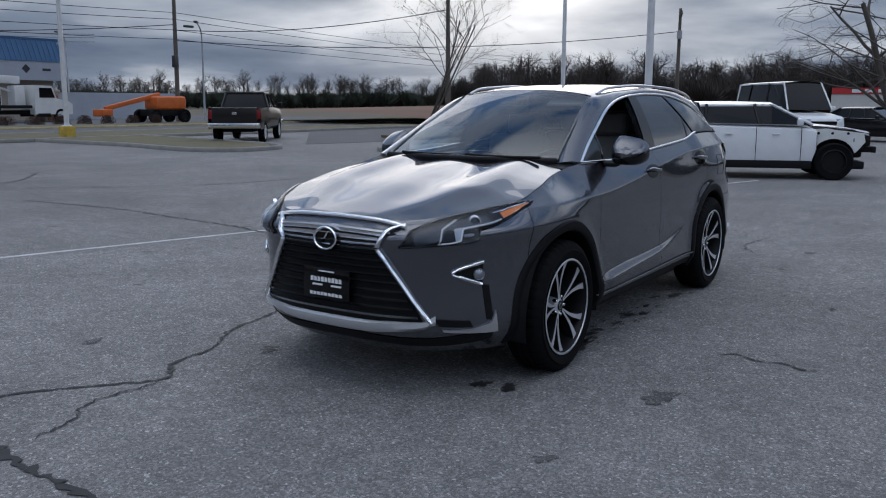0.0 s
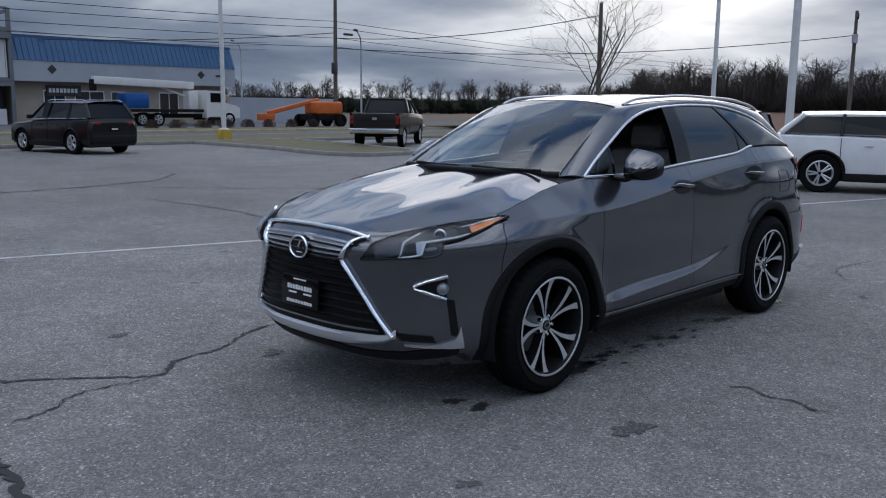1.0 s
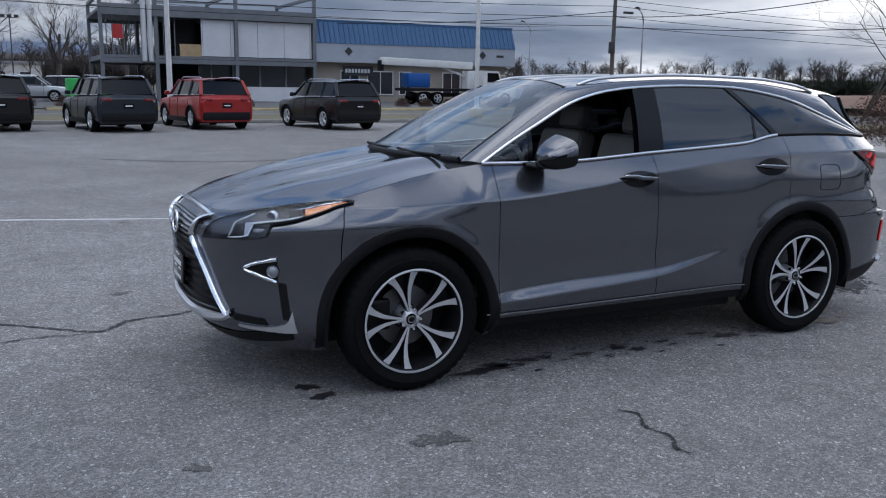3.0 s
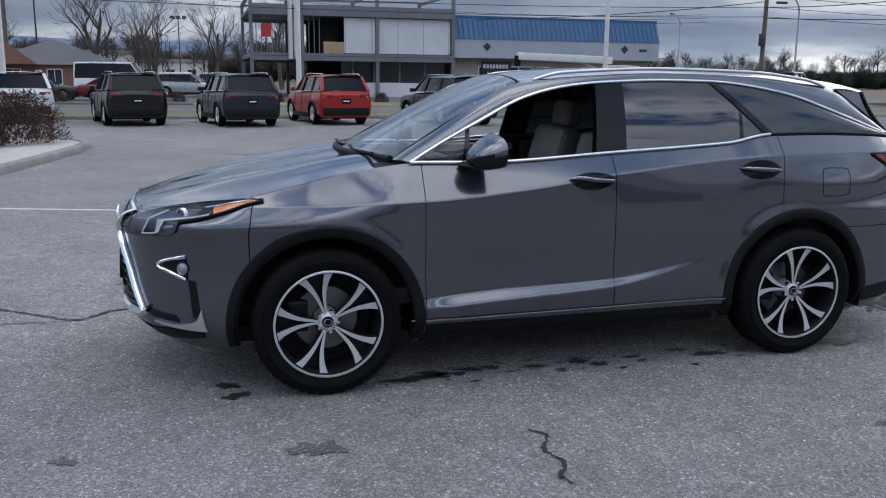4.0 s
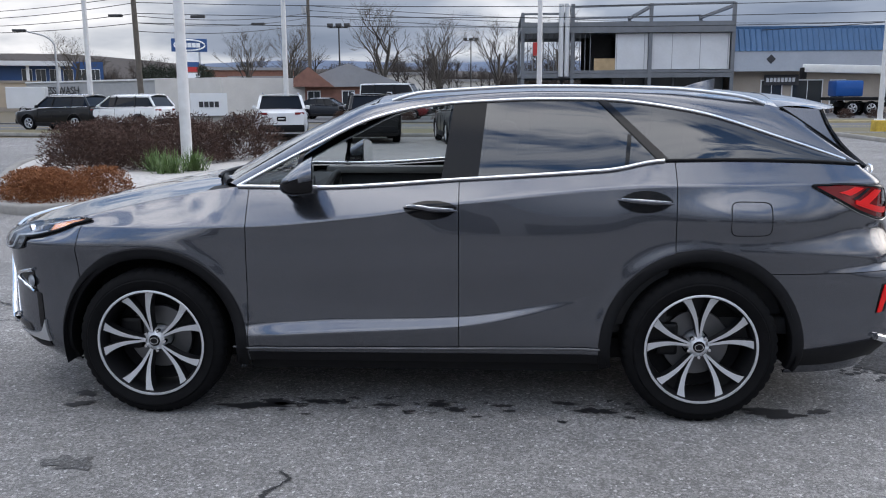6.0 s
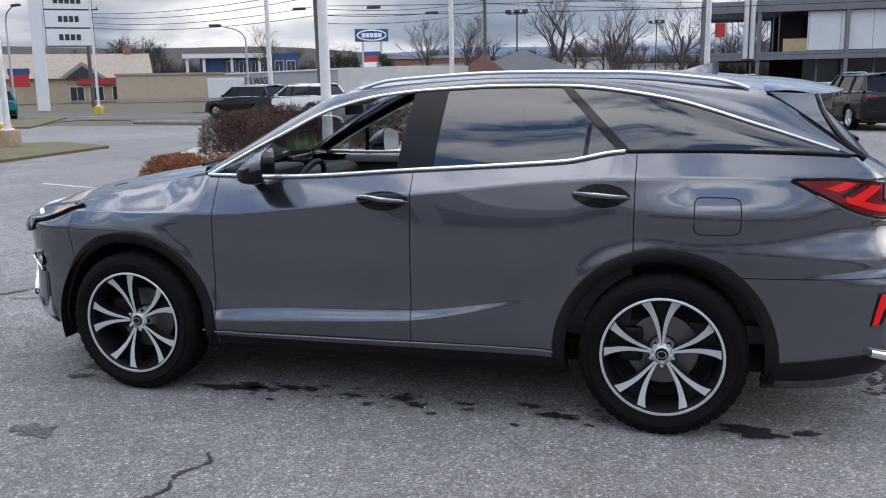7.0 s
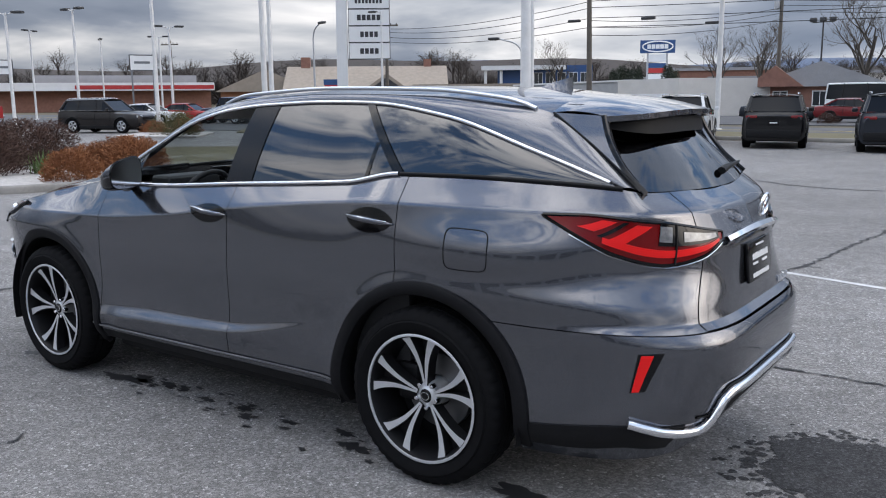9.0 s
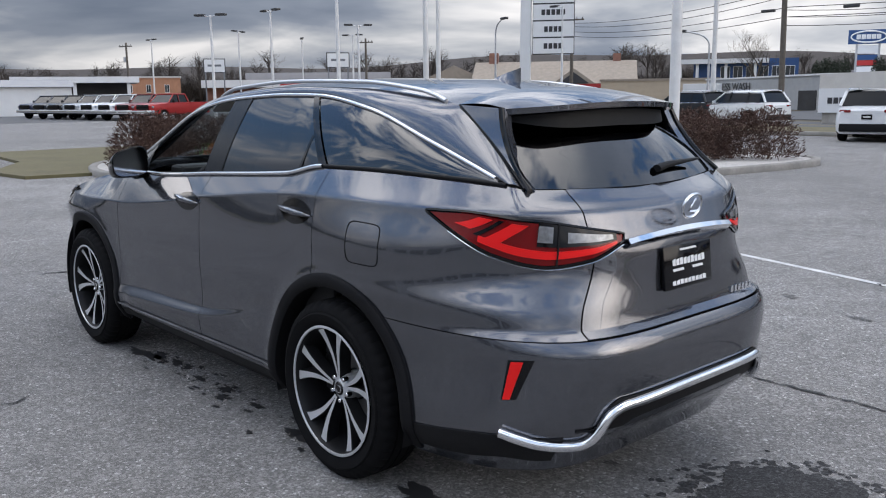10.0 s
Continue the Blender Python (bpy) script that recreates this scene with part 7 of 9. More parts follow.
        part("tail_lamp", box_bm(0.16, 0.34 if kind != "boxy" else 0.14, 0.09 if kind != "boxy" else 0.22, (rx_ + 0.07, w * 0.68 * s_, tz), 0.03, turn=Matrix.Rotation(radians(-16 * s_), 4, "Z")), M["tail_red"], root)
        part("head_lamp", box_bm(0.16, 0.36, 0.12, (fx_ - (0.12 if not cut_nose else 0.60), w * 0.66 * s_, hz * 0.80), 0.03, turn=Matrix.Rotation(radians(14 * s_), 4, "Z")), M["lamp_inner"], root)
        part("sill", box_bm(wb - 2.3 * R, 0.06, 0.16, (0, w * 0.985 * s_, zb + 0.05), 0.02), M["black_plastic"], root)
        for k in (cx - 0.22, -0.08, rr * 0.62):
            seam = [(k, w * f_ * s_, z_) for f_, z_ in ((0.992, zb + 0.12), (1.004, zb + (bz - zb) * 0.42), (0.990, zb + (bz - zb) * 0.72), (0.955, bz - 0.04))]
            child("door_seam", mesh_of("door_seam", *tube(seam, 0.007, 4), M["black_plastic"], angle=60), root)
        for ax in (wb / 2, -wb / 2):
            if not (cut_nose and ax > 0):
                lip = [(ax + R * 1.15 * math.cos(a_), w * 0.992 * s_, R + R * 1.15 * math.sin(a_)) for a_ in np.linspace(-0.2, math.pi + 0.2, 20)]
                child("arch_lip", mesh_of("arch_lip", *tube(lip, 0.028, 6), M["black_plastic"], angle=60), root)
        child("window_trim", mesh_of("window_trim", *tube([(cx - 0.1, w * 0.925 * s_, gb - 0.01), (0, w * 0.935 * s_, gb), (gf + 0.1, w * 0.90 * s_, gb + 0.03)], 0.012, 5), M["satin" if kind != "boxy" else "black_plastic"], angle=60), root)
        for k in (0.30, -0.62):
            part("door_handle", box_bm(0.16, 0.03, 0.03, (k, w * 1.0 * s_, bz - 0.17), 0.01), paint, root)
        for ax in (wb / 2, -wb / 2):
            bg_wheel(root, ax, (w - 0.11) * s_, R, cut_nose and ax > 0)
    part("rear_bumper", box_bm(0.24, W * 0.86, 0.26, (rx_ + 0.09, 0, 0.46), 0.05), M["black_plastic"], root)
    if not cut_nose:
        part("front_bumper", box_bm(0.22, W * 0.80, 0.22, (fx_ - 0.08, 0, 0.44), 0.05), M["black_plastic"], root)
        part("grille", box_bm(0.08, W * 0.52, 0.14, (fx_ - 0.02, 0, hz * 0.72), 0.02), M["black_gloss"], root)
    part("plate", box_bm(0.02, 0.31, 0.155, (rx_ - 0.012, 0, 0.80), 0.005), M["black_gloss"], root)
    part("plate_bar", box_bm(0.004, 0.22, 0.035, (rx_ - 0.024, 0, 0.80)), M["white_print"], root, smooth=False)
    part("underside", box_bm(L * 0.86, W * 0.8, 0.16, (0, 0, 0.30), 0.03), M["black_plastic"], root)
    return root


HD = -83
vehicle("compact_suv", "white compact sport utility parked at the verge, tail towards the lot", "suv", M["p_white"], 7.75, -27.4, -76)
vehicle("compact_suv", "black compact sport utility parked at the verge", "suv", M["p_black"], 4.15, -25.9, -78)
vehicle("compact_suv", "slate grey compact sport utility parked at the verge", "suv", M["p_slate"], 0.65, -25.1, -79)
vehicle("compact_suv", "bright red compact sport utility parked at the verge", "suv", M["p_red"], -2.55, -26.0, -81)
vehicle("compact_suv", "black sport utility with chrome wheels parked at the verge", "suv", M["p_black"], -6.75, -25.1, -79)


def exposed_front(root):
    """The bare steel structure of a car without its front bumper."""
    pieces = []
    for s_ in (1, -1):
        part("crash_rail", box_bm(0.5, 0.09, 0.12, (2.02, 0.55 * s_, 0.62), 0.01), M["black_plastic"], root)
        part("lamp_carrier", box_bm(0.16, 0.30, 0.22, (2.10, 0.60 * s_, 0.80), 0.04), M["black_plastic"], root, "bare black lamp carrier")
    part("crash_beam", box_bm(0.10, 1.25, 0.13, (2.28, 0, 0.62), 0.02), M["black_plastic"], root, "bare crash beam")
    part("radiator", box_bm(0.08, 1.0, 0.5, (2.05, 0, 0.72), 0.02), M["black_plastic"], root)
    part("engine_bay", box_bm(1.0, 1.10, 0.55, (1.58, 0, 0.72), 0.06), M["black_plastic"], root, "bare dark engine bay")
    for s_ in (1, -1):
        arc_ = [(1.455 + 0.44 * math.cos(a_), 0.40 + 0.44 * math.sin(a_)) for a_ in np.linspace(0.35, math.pi - 0.15, 14)]
        wing_ = [(1.00, 0.40), (1.00, 1.03), (1.25, 1.045), (2.02, 0.96), (2.06, 0.78), (1.92, 0.60)] + arc_
        part("inner_wing", solid(*prism(wing_, 0.05, "y", 0.80 * s_ - 0.025)), M["truck_white"], root, "bare white inner wing", smooth=False)
        for k_ in (1.15, 1.42, 1.72):
            part("fixing_hole", cyl_bm(0.028, 0.028, 0.06, (k_, 0.80 * s_, 0.95), ROT_Y, 10), M["black_plastic"], root)
        part("wheel_liner", box_bm(0.16, 0.12, 0.40, (1.04, 0.84 * s_, 0.72), 0.03), M["black_plastic"], root)
    a = np.linspace(-1, 1, 13)
    xb = np.linspace(1.05, 2.24, 10)
    P = np.array([[(x - 0.10 * u * u * (x > 1.9), 0.80 * u * (1 - 0.10 * max(x - 1.6, 0)), 1.10 - 0.12 * max(x - 1.1, 0) ** 1.6 + 0.03 * (1 - u * u)) for u in a] for x in xb])
    top, low_ = grid(P), grid(P - (0, 0, 0.045), flip=True)
    part("bonnet", solid(*joined([top, low_])), M["p_white"], root, "white bonnet left in place", angle=50)


j = vehicle("damaged_suv", "white sport utility with its front bumper missing, parked on the asphalt", "low_suv", M["p_white"], -13.55, -1.82, 112.5, cut_nose=True)
exposed_front(j)
vehicle("van", "white van with a dark windscreen parked behind the damaged car", "van", M["p_white"], -31.5, -5.0, 40, "van")
vehicle("sedan", "dark sedan parked under the bare tree", "sedan", M["p_black"], -34.5, -2.2, 75)
# dealer lot beyond the road
vehicle("off_roader", "bright blue boxy off-roader on the dealer lot", "boxy", M["p_blue"], 41.5, -37.6, 15)
vehicle("compact_suv", "teal compact sport utility on the dealer lot", "suv", M["p_teal"], 36.9, -36.2, -38)
vehicle("off_roader", "dark boxy off-roader on the dealer lot", "boxy", M["p_navy"], 44.5, -37.8, 15)
vehicle("sedan", "white saloon parked on the dealer lot", "sedan", M["p_white"], 47.5, -33.2, 200)
vehicle("sedan", "red saloon parked on the dealer lot", "sedan", M["p_red"], 47.5, -36.5, 200)
vehicle("sport_utility", "dark brown sport utility parked beyond the shrubs", "big_suv", M["p_brown"], 37.0, -23.0, 200)
vehicle("sport_utility", "silver sport utility parked beyond the shrubs", "big_suv", M["p_silver"], 42.0, -26.0, 200)
vehicle("compact_suv", "white compact sport utility parked by the road", "suv", M["p_white"], 17.3, -35.4, -12, rails=True)
vehicle("compact_suv", "dark compact sport utility parked by the road", "suv", M["p_black"], 20.6, -36.0, -14)
vehicle("van", "white service van parked across the road", "van", M["p_white"], 7.0, -60.5, 170, "van")
vehicle("sedan", "dark green saloon parked across the road", "sedan", M["p_slate"], 10.8, -52.5, 175)
vehicle("sedan", "dark red saloon parked across the road", "sedan", M["p_darkred"], 6.3, -52.0, 175)
vehicle("sport_utility", "silver sport utility parked across the road", "big_suv", M["p_silver"], 2.3, -61, 170)
vehicle("sport_utility", "dark sport utility parked across the road", "big_suv", M["p_black"], -0.6, -64.5, 170)


def pickup(label, paint, x, y, heading, crew=True, group="parked pickups", lift=0.0):
    root = base("pickup_truck", label, "pickup", group, at=pose(x, y, 0, 0, 0, heading))
    w, zb = 1.0, 0.48
    st = [(2.90, section(w * 0.80, 0.62, 1.10)), (2.82, section(w * 0.93, 0.55, 1.20)), (2.4, section(w * 0.99, zb, 1.25)), (1.45, section(w, zb, 1.30)), (1.3, section(w, zb, 1.32)), (-0.75, section(w, zb, 1.34)), (-0.80, section(w, zb, 1.30))]
    P = np.array([[(xx, yy, zz) for yy, zz in sec] for xx, sec in st])
    xs = np.linspace(2.90, -0.80, 30)
    Q = np.stack([np.stack([np.interp(xs[::-1], P[::-1, 0, 0], P[::-1, jj, k])[::-1] for k in range(3)], -1) for jj in range(P.shape[1])], 1)
    for ax in (1.85,):
        d = np.abs(xs - ax)
        up = np.where(d < 0.46, 0.40 + np.sqrt(np.maximum(0.46 ** 2 - d ** 2, 0)), 0)
        Q[..., 2] = np.where((np.abs(Q[..., 1]) > 0.5) & (up[:, None] > Q[..., 2]), up[:, None], Q[..., 2])
    Q = np.concatenate([Q, Q[:, :1]], 1)
    v, f = grid(Q)
    m, n = Q.shape[1], Q.shape[0]
    part("body", solid(v, f + [tuple(range(m - 1)), tuple((n - 1) * m + k for k in range(m - 1))[::-1]]), paint, root)
    for s_ in (1, -1):
        xs2 = np.linspace(-0.83, -2.88, 22)
        low = np.maximum(0.52, np.where(np.abs(xs2 + 1.80) < 0.46, 0.40 + np.sqrt(np.maximum(0.46 ** 2 - (xs2 + 1.80) ** 2, 0)), 0))
        prof = np.stack([np.stack([xs2, np.full(22, 0.98 * s_), low], -1), np.stack([xs2, np.full(22, 1.0 * s_), low * 0.4 + 1.33 * 0.6], -1), np.stack([xs2, np.full(22, 0.97 * s_), np.full(22, 1.33)], -1), np.stack([xs2, np.full(22, 0.86 * s_), np.full(22, 1.33)], -1), np.stack([xs2, np.full(22, 0.86 * s_), np.full(22, 0.72)], -1)], 1)
        part("bed_side", solid(*grid(prof)), paint, root)
        part("tail_lamp", box_bm(0.10, 0.16, 0.36, (-2.86, 0.90 * s_, 1.08), 0.03), M["tail_red"], root)
        part("head_lamp", box_bm(0.14, 0.40, 0.16, (2.80, 0.72 * s_, 1.02), 0.03), M["lamp_inner"], root)
        part("door_mirror", box_bm(0.12, 0.20, 0.24, (1.05, 1.12 * s_, 1.42), 0.05), M["black_plastic"], root)
        for ax in (1.85, -1.80):
            bg_wheel(root, ax, 0.86 * s_, 0.40)
        B = [(1.28, 0.90 * s_, 1.34), (-0.72, 0.92 * s_, 1.36)]
        child("pillar", mesh_of("pillar", *tube([(1.28, 0.90 * s_, 1.33), (0.65, 0.74 * s_, 1.88)], 0.04, 6), paint, angle=60), root)
        child("pillar", mesh_of("pillar", *tube([(-0.72, 0.90 * s_, 1.34), (-0.55, 0.74 * s_, 1.88)], 0.06, 6), paint, angle=60), root)
        child("pillar", mesh_of("pillar", *tube([(0.25, 0.92 * s_, 1.34), (0.22, 0.75 * s_, 1.88)], 0.035, 6), paint, angle=60), root)
    verts = [(1.30, 0.88, 1.32), (-0.74, 0.88, 1.34), (-0.56, 0.73, 1.88), (0.66, 0.73, 1.88)]
    verts += [(a, -b, c) for a, b, c in verts]
    part("glazing", solid(verts, [(0, 1, 2, 3), (4, 7, 6, 5), (0, 3, 7, 4), (1, 5, 6, 2)]), M["glass_bg"], root, "dark glass", smooth=False)
    part("roof", box_bm(1.32, 1.52, 0.09, (0.05, 0, 1.90), 0.04, 3), paint, root)
    part("tailgate", box_bm(0.07, 1.72, 0.62, (-2.87, 0, 1.02), 0.02), paint, root)
    part("bed_floor", box_bm(2.0, 1.75, 0.06, (-1.85, 0, 0.70)), M["black_plastic"], root)
    part("rear_bumper", box_bm(0.22, 1.95, 0.20, (-2.98, 0, 0.66), 0.04), M["chrome"], root, "chrome rear bumper")
    part("front_bumper", box_bm(0.26, 1.95, 0.26, (2.90, 0, 0.66), 0.05), M["chrome"], root)
    part("grille", box_bm(0.08, 1.1, 0.36, (2.92, 0, 1.0), 0.04), M["black_gloss"], root)
    part("badge", box_bm(0.01, 0.18, 0.10, (-2.91, 0, 1.12), 0.004), M["satin"], root)
    part("underside", box_bm(4.8, 1.2, 0.22, (0, 0, 0.52), 0.03), M["black_plastic"], root)
    return root


pickup("black crew-cab pickup with chrome bumper waiting at the exit", M["p_brown"], -19.3, -23.3, 216)
for k, (c, nm) in enumerate((("p_navy", "dark blue"), ("p_slate", "slate grey"), ("p_black", "black"), ("p_silver", "silver"), ("p_white", "white"), ("p_white", "white"), ("p_darkred", "dark red"), ("p_red", "red"))):
    pickup(f"{nm} pickup truck in a row on the far dealer lot", M[c], 75.4 - 2.8 * k, -22.4 - 0.29 * k, 113, group="row of pickups")


def crane_truck(x, y, heading):
    root = base("crane_truck", "white truck with folded white crane boom before the shop", "truck", at=pose(x, y, 0, 0, 0, heading))
    v, f = prism([(4.6, 0.6), (4.6, 1.35), (4.3, 1.55), (3.3, 1.75), (2.95, 2.65), (1.55, 2.70), (1.5, 0.6)], 2.1, "y", -1.05)
    part("cab", solid(v, f), M["truck_white"], root, smooth=False)
    for s_ in (1.06, -1.06):
        v, f = prism([(3.15, 1.80), (2.90, 2.50), (1.9, 2.52), (1.9, 1.80)], 0.02, "y", s_ - 0.01)
        part("cab_window", solid(v, f), M["glass_bg"], root, smooth=False)
        for ax in (3.6, -2.6, -3.9):
            bg_wheel(root, ax, 0.95 * (1 if s_ > 0 else -1), 0.50)
        part("step", box_bm(1.0, 0.25, 0.25, (2.2, 1.0 * (1 if s_ > 0 else -1), 0.55), 0.03), M["black_plastic"], root)
    v, f = prism([(3.22, 1.78), (2.98, 2.60), (3.0, 2.62), (3.26, 1.80)], 1.8, "y", -0.9)
    part("windscreen", solid(v, f), M["glass_bg"], root, smooth=False)
    part("flat_bed", box_bm(6.4, 2.4, 0.22, (-2.0, 0, 1.15), 0.03), M["black_plastic"], root)
    part("chassis", box_bm(8.0, 0.9, 0.3, (-0.6, 0, 0.75), 0.03), M["black_plastic"], root)
    part("crane_post", box_bm(0.8, 0.9, 1.5, (0.8, 0, 1.9), 0.08), M["truck_white"], root)
    part("boom", box_bm(8.0, 0.5, 0.55, (-3.0, 0, 3.15), 0.06, turn=Matrix.Rotation(radians(1.5), 4, "Y")), M["truck_white"], root, "long white telescopic boom")
    part("boom_mark", box_bm(2.4, 0.02, 0.22, (-4.4, 0.265, 3.2)), M["p_navy"], root, "dark lettering bars", smooth=False)
    part("boom_strut", box_bm(2.6, 0.16, 0.16, (-0.6, 0.1, 2.55), 0.03, turn=Matrix.Rotation(radians(18), 4, "Y")), M["truck_white"], root)
    part("hook_block", box_bm(0.4, 0.4, 0.8, (-7.0, 0, 2.9), 0.08), M["black_plastic"], root)
    part("blue_compressor", box_bm(1.9, 1.4, 1.1, (-4.0, 0, 1.85), 0.15), M["p_blue"], root, "blue compressor on the bed")


crane_truck(-28.6, -57.4, 183)


def boom_lift(x, y, heading):
    root = base("boom_lift", "orange boom lift parked on the site", "machine", at=pose(x, y, 0, 0, 0, heading))
    part("hood", box_bm(2.5, 1.8, 1.0, (0.3, 0, 1.45), 0.25, 3), M["orange_metal"], root)
    part("chassis", box_bm(2.9, 1.5, 0.5, (0, 0, 0.75), 0.08), M["black_plastic"], root)
    part("boom", box_bm(4.6, 0.30, 0.32, (-2.3, 0.2, 1.55), 0.04, turn=Matrix.Rotation(radians(-13), 4, "Y")), M["orange_metal"], root)
    part("basket", box_bm(0.8, 1.3, 0.5, (-4.7, 0.2, 0.75), 0.05), M["orange_metal"], root)
    for s_ in (1, -1):
        for ax in (1.25, -1.25):
            bg_wheel(root, ax, 0.95 * s_, 0.50, True)


boom_lift(-36.6, -50.5, 176)


# ---- buildings across the road ----
def ribbed_metal(name, color, pitch=0.35, rough=0.45, along="x"):
    return material(name, color, rough, 0.1, var=0.12, scale=0.8)


M["blue_roof"] = ribbed_metal("blue_metal_roof", (0.030, 0.095, 0.205))
M["grey_fascia"] = material("pale_blue_grey_fascia", (0.36, 0.39, 0.44), 0.6, var=0.08, scale=0.8)
M["beige_wall"] = material("beige_stucco", (0.36, 0.31, 0.26), 0.9, var=0.1, scale=1.0, bump=0.2, bump_scale=30)
M["steel_frame"] = material("grey_primed_steel", (0.16, 0.17, 0.185), 0.6, 0.2, var=0.15, scale=1.5)
M["white_panel"] = material("white_sheathing", (0.60, 0.61, 0.63), 0.7, var=0.08, scale=0.7)
# near-black colour that paints the shade inside rooms and open bays
M["room_shade"] = material("dark_unfinished_room", (0.03, 0.03, 0.032), 0.8, var=0.3, scale=0.8)
M["plywood"] = material("plywood", (0.42, 0.30, 0.17), 0.85, var=0.2, scale=2)
M["brick_far"] = material("red_brown_brick", (0.24, 0.12, 0.09), 0.9, var=0.2, scale=2.5, bump=0.2, bump_scale=20)
M["orange_brick"] = material("orange_brick", (0.40, 0.20, 0.12), 0.9, var=0.15, scale=1.2, bump=0.2, bump_scale=20)
M["tan_roof"] = material("tan_shingle_roof", (0.30, 0.255, 0.21), 0.9, var=0.15, scale=2.0, bump=0.3, bump_scale=25)
M["tan_wall"] = material("tan_siding", (0.44, 0.36, 0.27), 0.85, var=0.08, scale=1.5)
M["grey_block"] = material("grey_block_wall", (0.33, 0.34, 0.35), 0.9, var=0.10, scale=1.5, bump=0.15, bump_scale=12)
M["pale_wall"] = material("pale_stucco_wall", (0.56, 0.54, 0.51), 0.9, var=0.08, scale=0.8)
M["white_wall"] = material("white_metal_wall", (0.66, 0.67, 0.68), 0.6, var=0.06, scale=1)
M["win_far"] = material("far_window_glass", (0.03, 0.035, 0.04), 0.1, spec=0.7)
M["red_trim"] = material("red_sign_band", (0.40, 0.03, 0.03), 0.5, var=0.1, scale=2)
M["roof_flat"] = material("flat_roof_membrane", (0.30, 0.30, 0.31), 0.9, var=0.1, scale=1)
M["silver_duct"] = material("bright_metal_duct", (0.75, 0.76, 0.78), 0.3, 0.7, var=0.08, scale=1)
M["sign_white"] = material("white_sign_face", (0.72, 0.73, 0.74), 0.4, var=0.04, scale=2)
M["sign_ink"] = material("dark_sign_print", (0.03, 0.03, 0.035), 0.5)
M["sign_blue"] = material("blue_sign_face", (0.02, 0.07, 0.20), 0.4)
M["sign_red"] = material("red_sign_face", (0.45, 0.03, 0.03), 0.4)
M["green_skip"] = material("green_skip_paint", (0.03, 0.40, 0.08), 0.5, var=0.15, scale=2)


def block(name, x0, x1, y0, y1, z0, z1, mat, parent, label="", bevel=0.0):
    return part(name, box_bm(abs(x1 - x0), abs(y1 - y0), z1 - z0, ((x0 + x1) / 2, (y0 + y1) / 2, (z0 + z1) / 2), bevel), M[mat], parent, label, smooth=False)


def window(parent, x, y, z, w, h, facing="y", mat="win_far", frame="sign_white", t=0.08):
    """A window with its frame and pane, proud of a wall that faces +y (or +x)."""
    if facing == "y":
        fr = block("window", x - w / 2 - t, x + w / 2 + t, y - 0.04, y + 0.05, z - t, z + h + t, frame, parent)
        part("pane", box_bm(w, 0.03, h, (x, y + 0.05, z + h / 2)), M[mat], fr, smooth=False)
        part("bar", box_bm(0.05, 0.03, h, (x, y + 0.065, z + h / 2)), M[frame], fr, smooth=False)
    else:
        fr = block("window", x - 0.05, x + 0.04, y - w / 2 - t, y + w / 2 + t, z - t, z + h + t, frame, parent)
        part("pane", box_bm(0.03, w, h, (x - 0.05, y, z + h / 2)), M[mat], fr, smooth=False)
    return fr


# shop with a blue metal mansard
Y0 = -63.0
shop = base("shop", "low shop with a blue ribbed metal mansard roof and pale fascia", "building")
block("wall", -36.4, -18.6, Y0 - 14, Y0 - 0.9, 0, 3.3, "beige_wall", shop)
block("fascia", -36.9, -18.3, Y0 - 14.4, Y0, 3.2, 4.75, "grey_fascia", shop, "pale blue-grey fascia")
v, f = prism([(Y0 + 0.05, 4.70), (Y0 - 0.75, 6.45), (Y0 - 14, 6.45), (Y0 - 14.4, 4.70)], 18.6, "x", -36.9)
roof = part("roof", solid(v, f), M["blue_roof"], shop, "blue ribbed metal roof", smooth=False)
rib = mesh_of("roof_rib", *tube([(0, 0.07, 4.72), (0, -0.72, 6.47)], 0.045, 4), M["blue_roof"], False)
for i in range(44):
    child("roof_rib", rib, roof, at=pose(-36.7 + i * 18.3 / 43, Y0, 0))
block("parapet", -36.95, -18.25, Y0 - 0.85, Y0 - 0.70, 6.40, 6.58, "blue_roof", shop)
for x, w in ((-21.6, 1.5), (-24.3, 2.2), (-26.6, 1.0), (-31.0, 1.6)):
    window(shop, x, Y0 - 0.86, 0.7, w, 1.8)
block("sign_board", -23.6, -21.0, Y0 - 0.80, Y0 - 0.70, 2.15, 2.95, "sign_ink", shop, "black sign board with white lettering bars")
part("lettering", solid(*joined([prism([(-23.3 + 0.28 * i, 2.40), (-23.1 + 0.28 * i, 2.40), (-23.1 + 0.28 * i, 2.72), (-23.3 + 0.28 * i, 2.72)], 0.02, "y", Y0 - 0.69) for i in range(8)])), M["sign_white"], shop, smooth=False)
for x in (-21.2, -33.6):
    part("mark", box_bm(0.5, 0.03, 0.5, (x, Y0 + 0.01, 4.1), turn=Matrix.Rotation(radians(45), 4, "Y")), M["sign_ink"], shop, smooth=False)
block("mark", -35.7, -35.0, Y0, Y0 + 0.03, 3.95, 4.15, "sign_ink", shop)
tagged(block("fence", -49, -36.9, Y0 - 1.2, Y0 - 1.0, 0, 2.3, "grey_fascia", None), "long grey sheet-metal fence beside the shop", "fence", kind="structure")

# steel frame of a new storey building
fr = base("steel_building", "unfinished two-storey building with grey steel frame and white sheathing", "building")
X1, X2 = -18.3, -2.4


def beam(a, b, t, name="beam"):
    a, b = Vector(a), Vector(b)
    d = b - a
    part(name, box_bm(t, t, d.length, (a + b) / 2, 0, turn=d.to_track_quat("Z", "Y").to_matrix().to_4x4()), M["steel_frame"], fr, smooth=False)


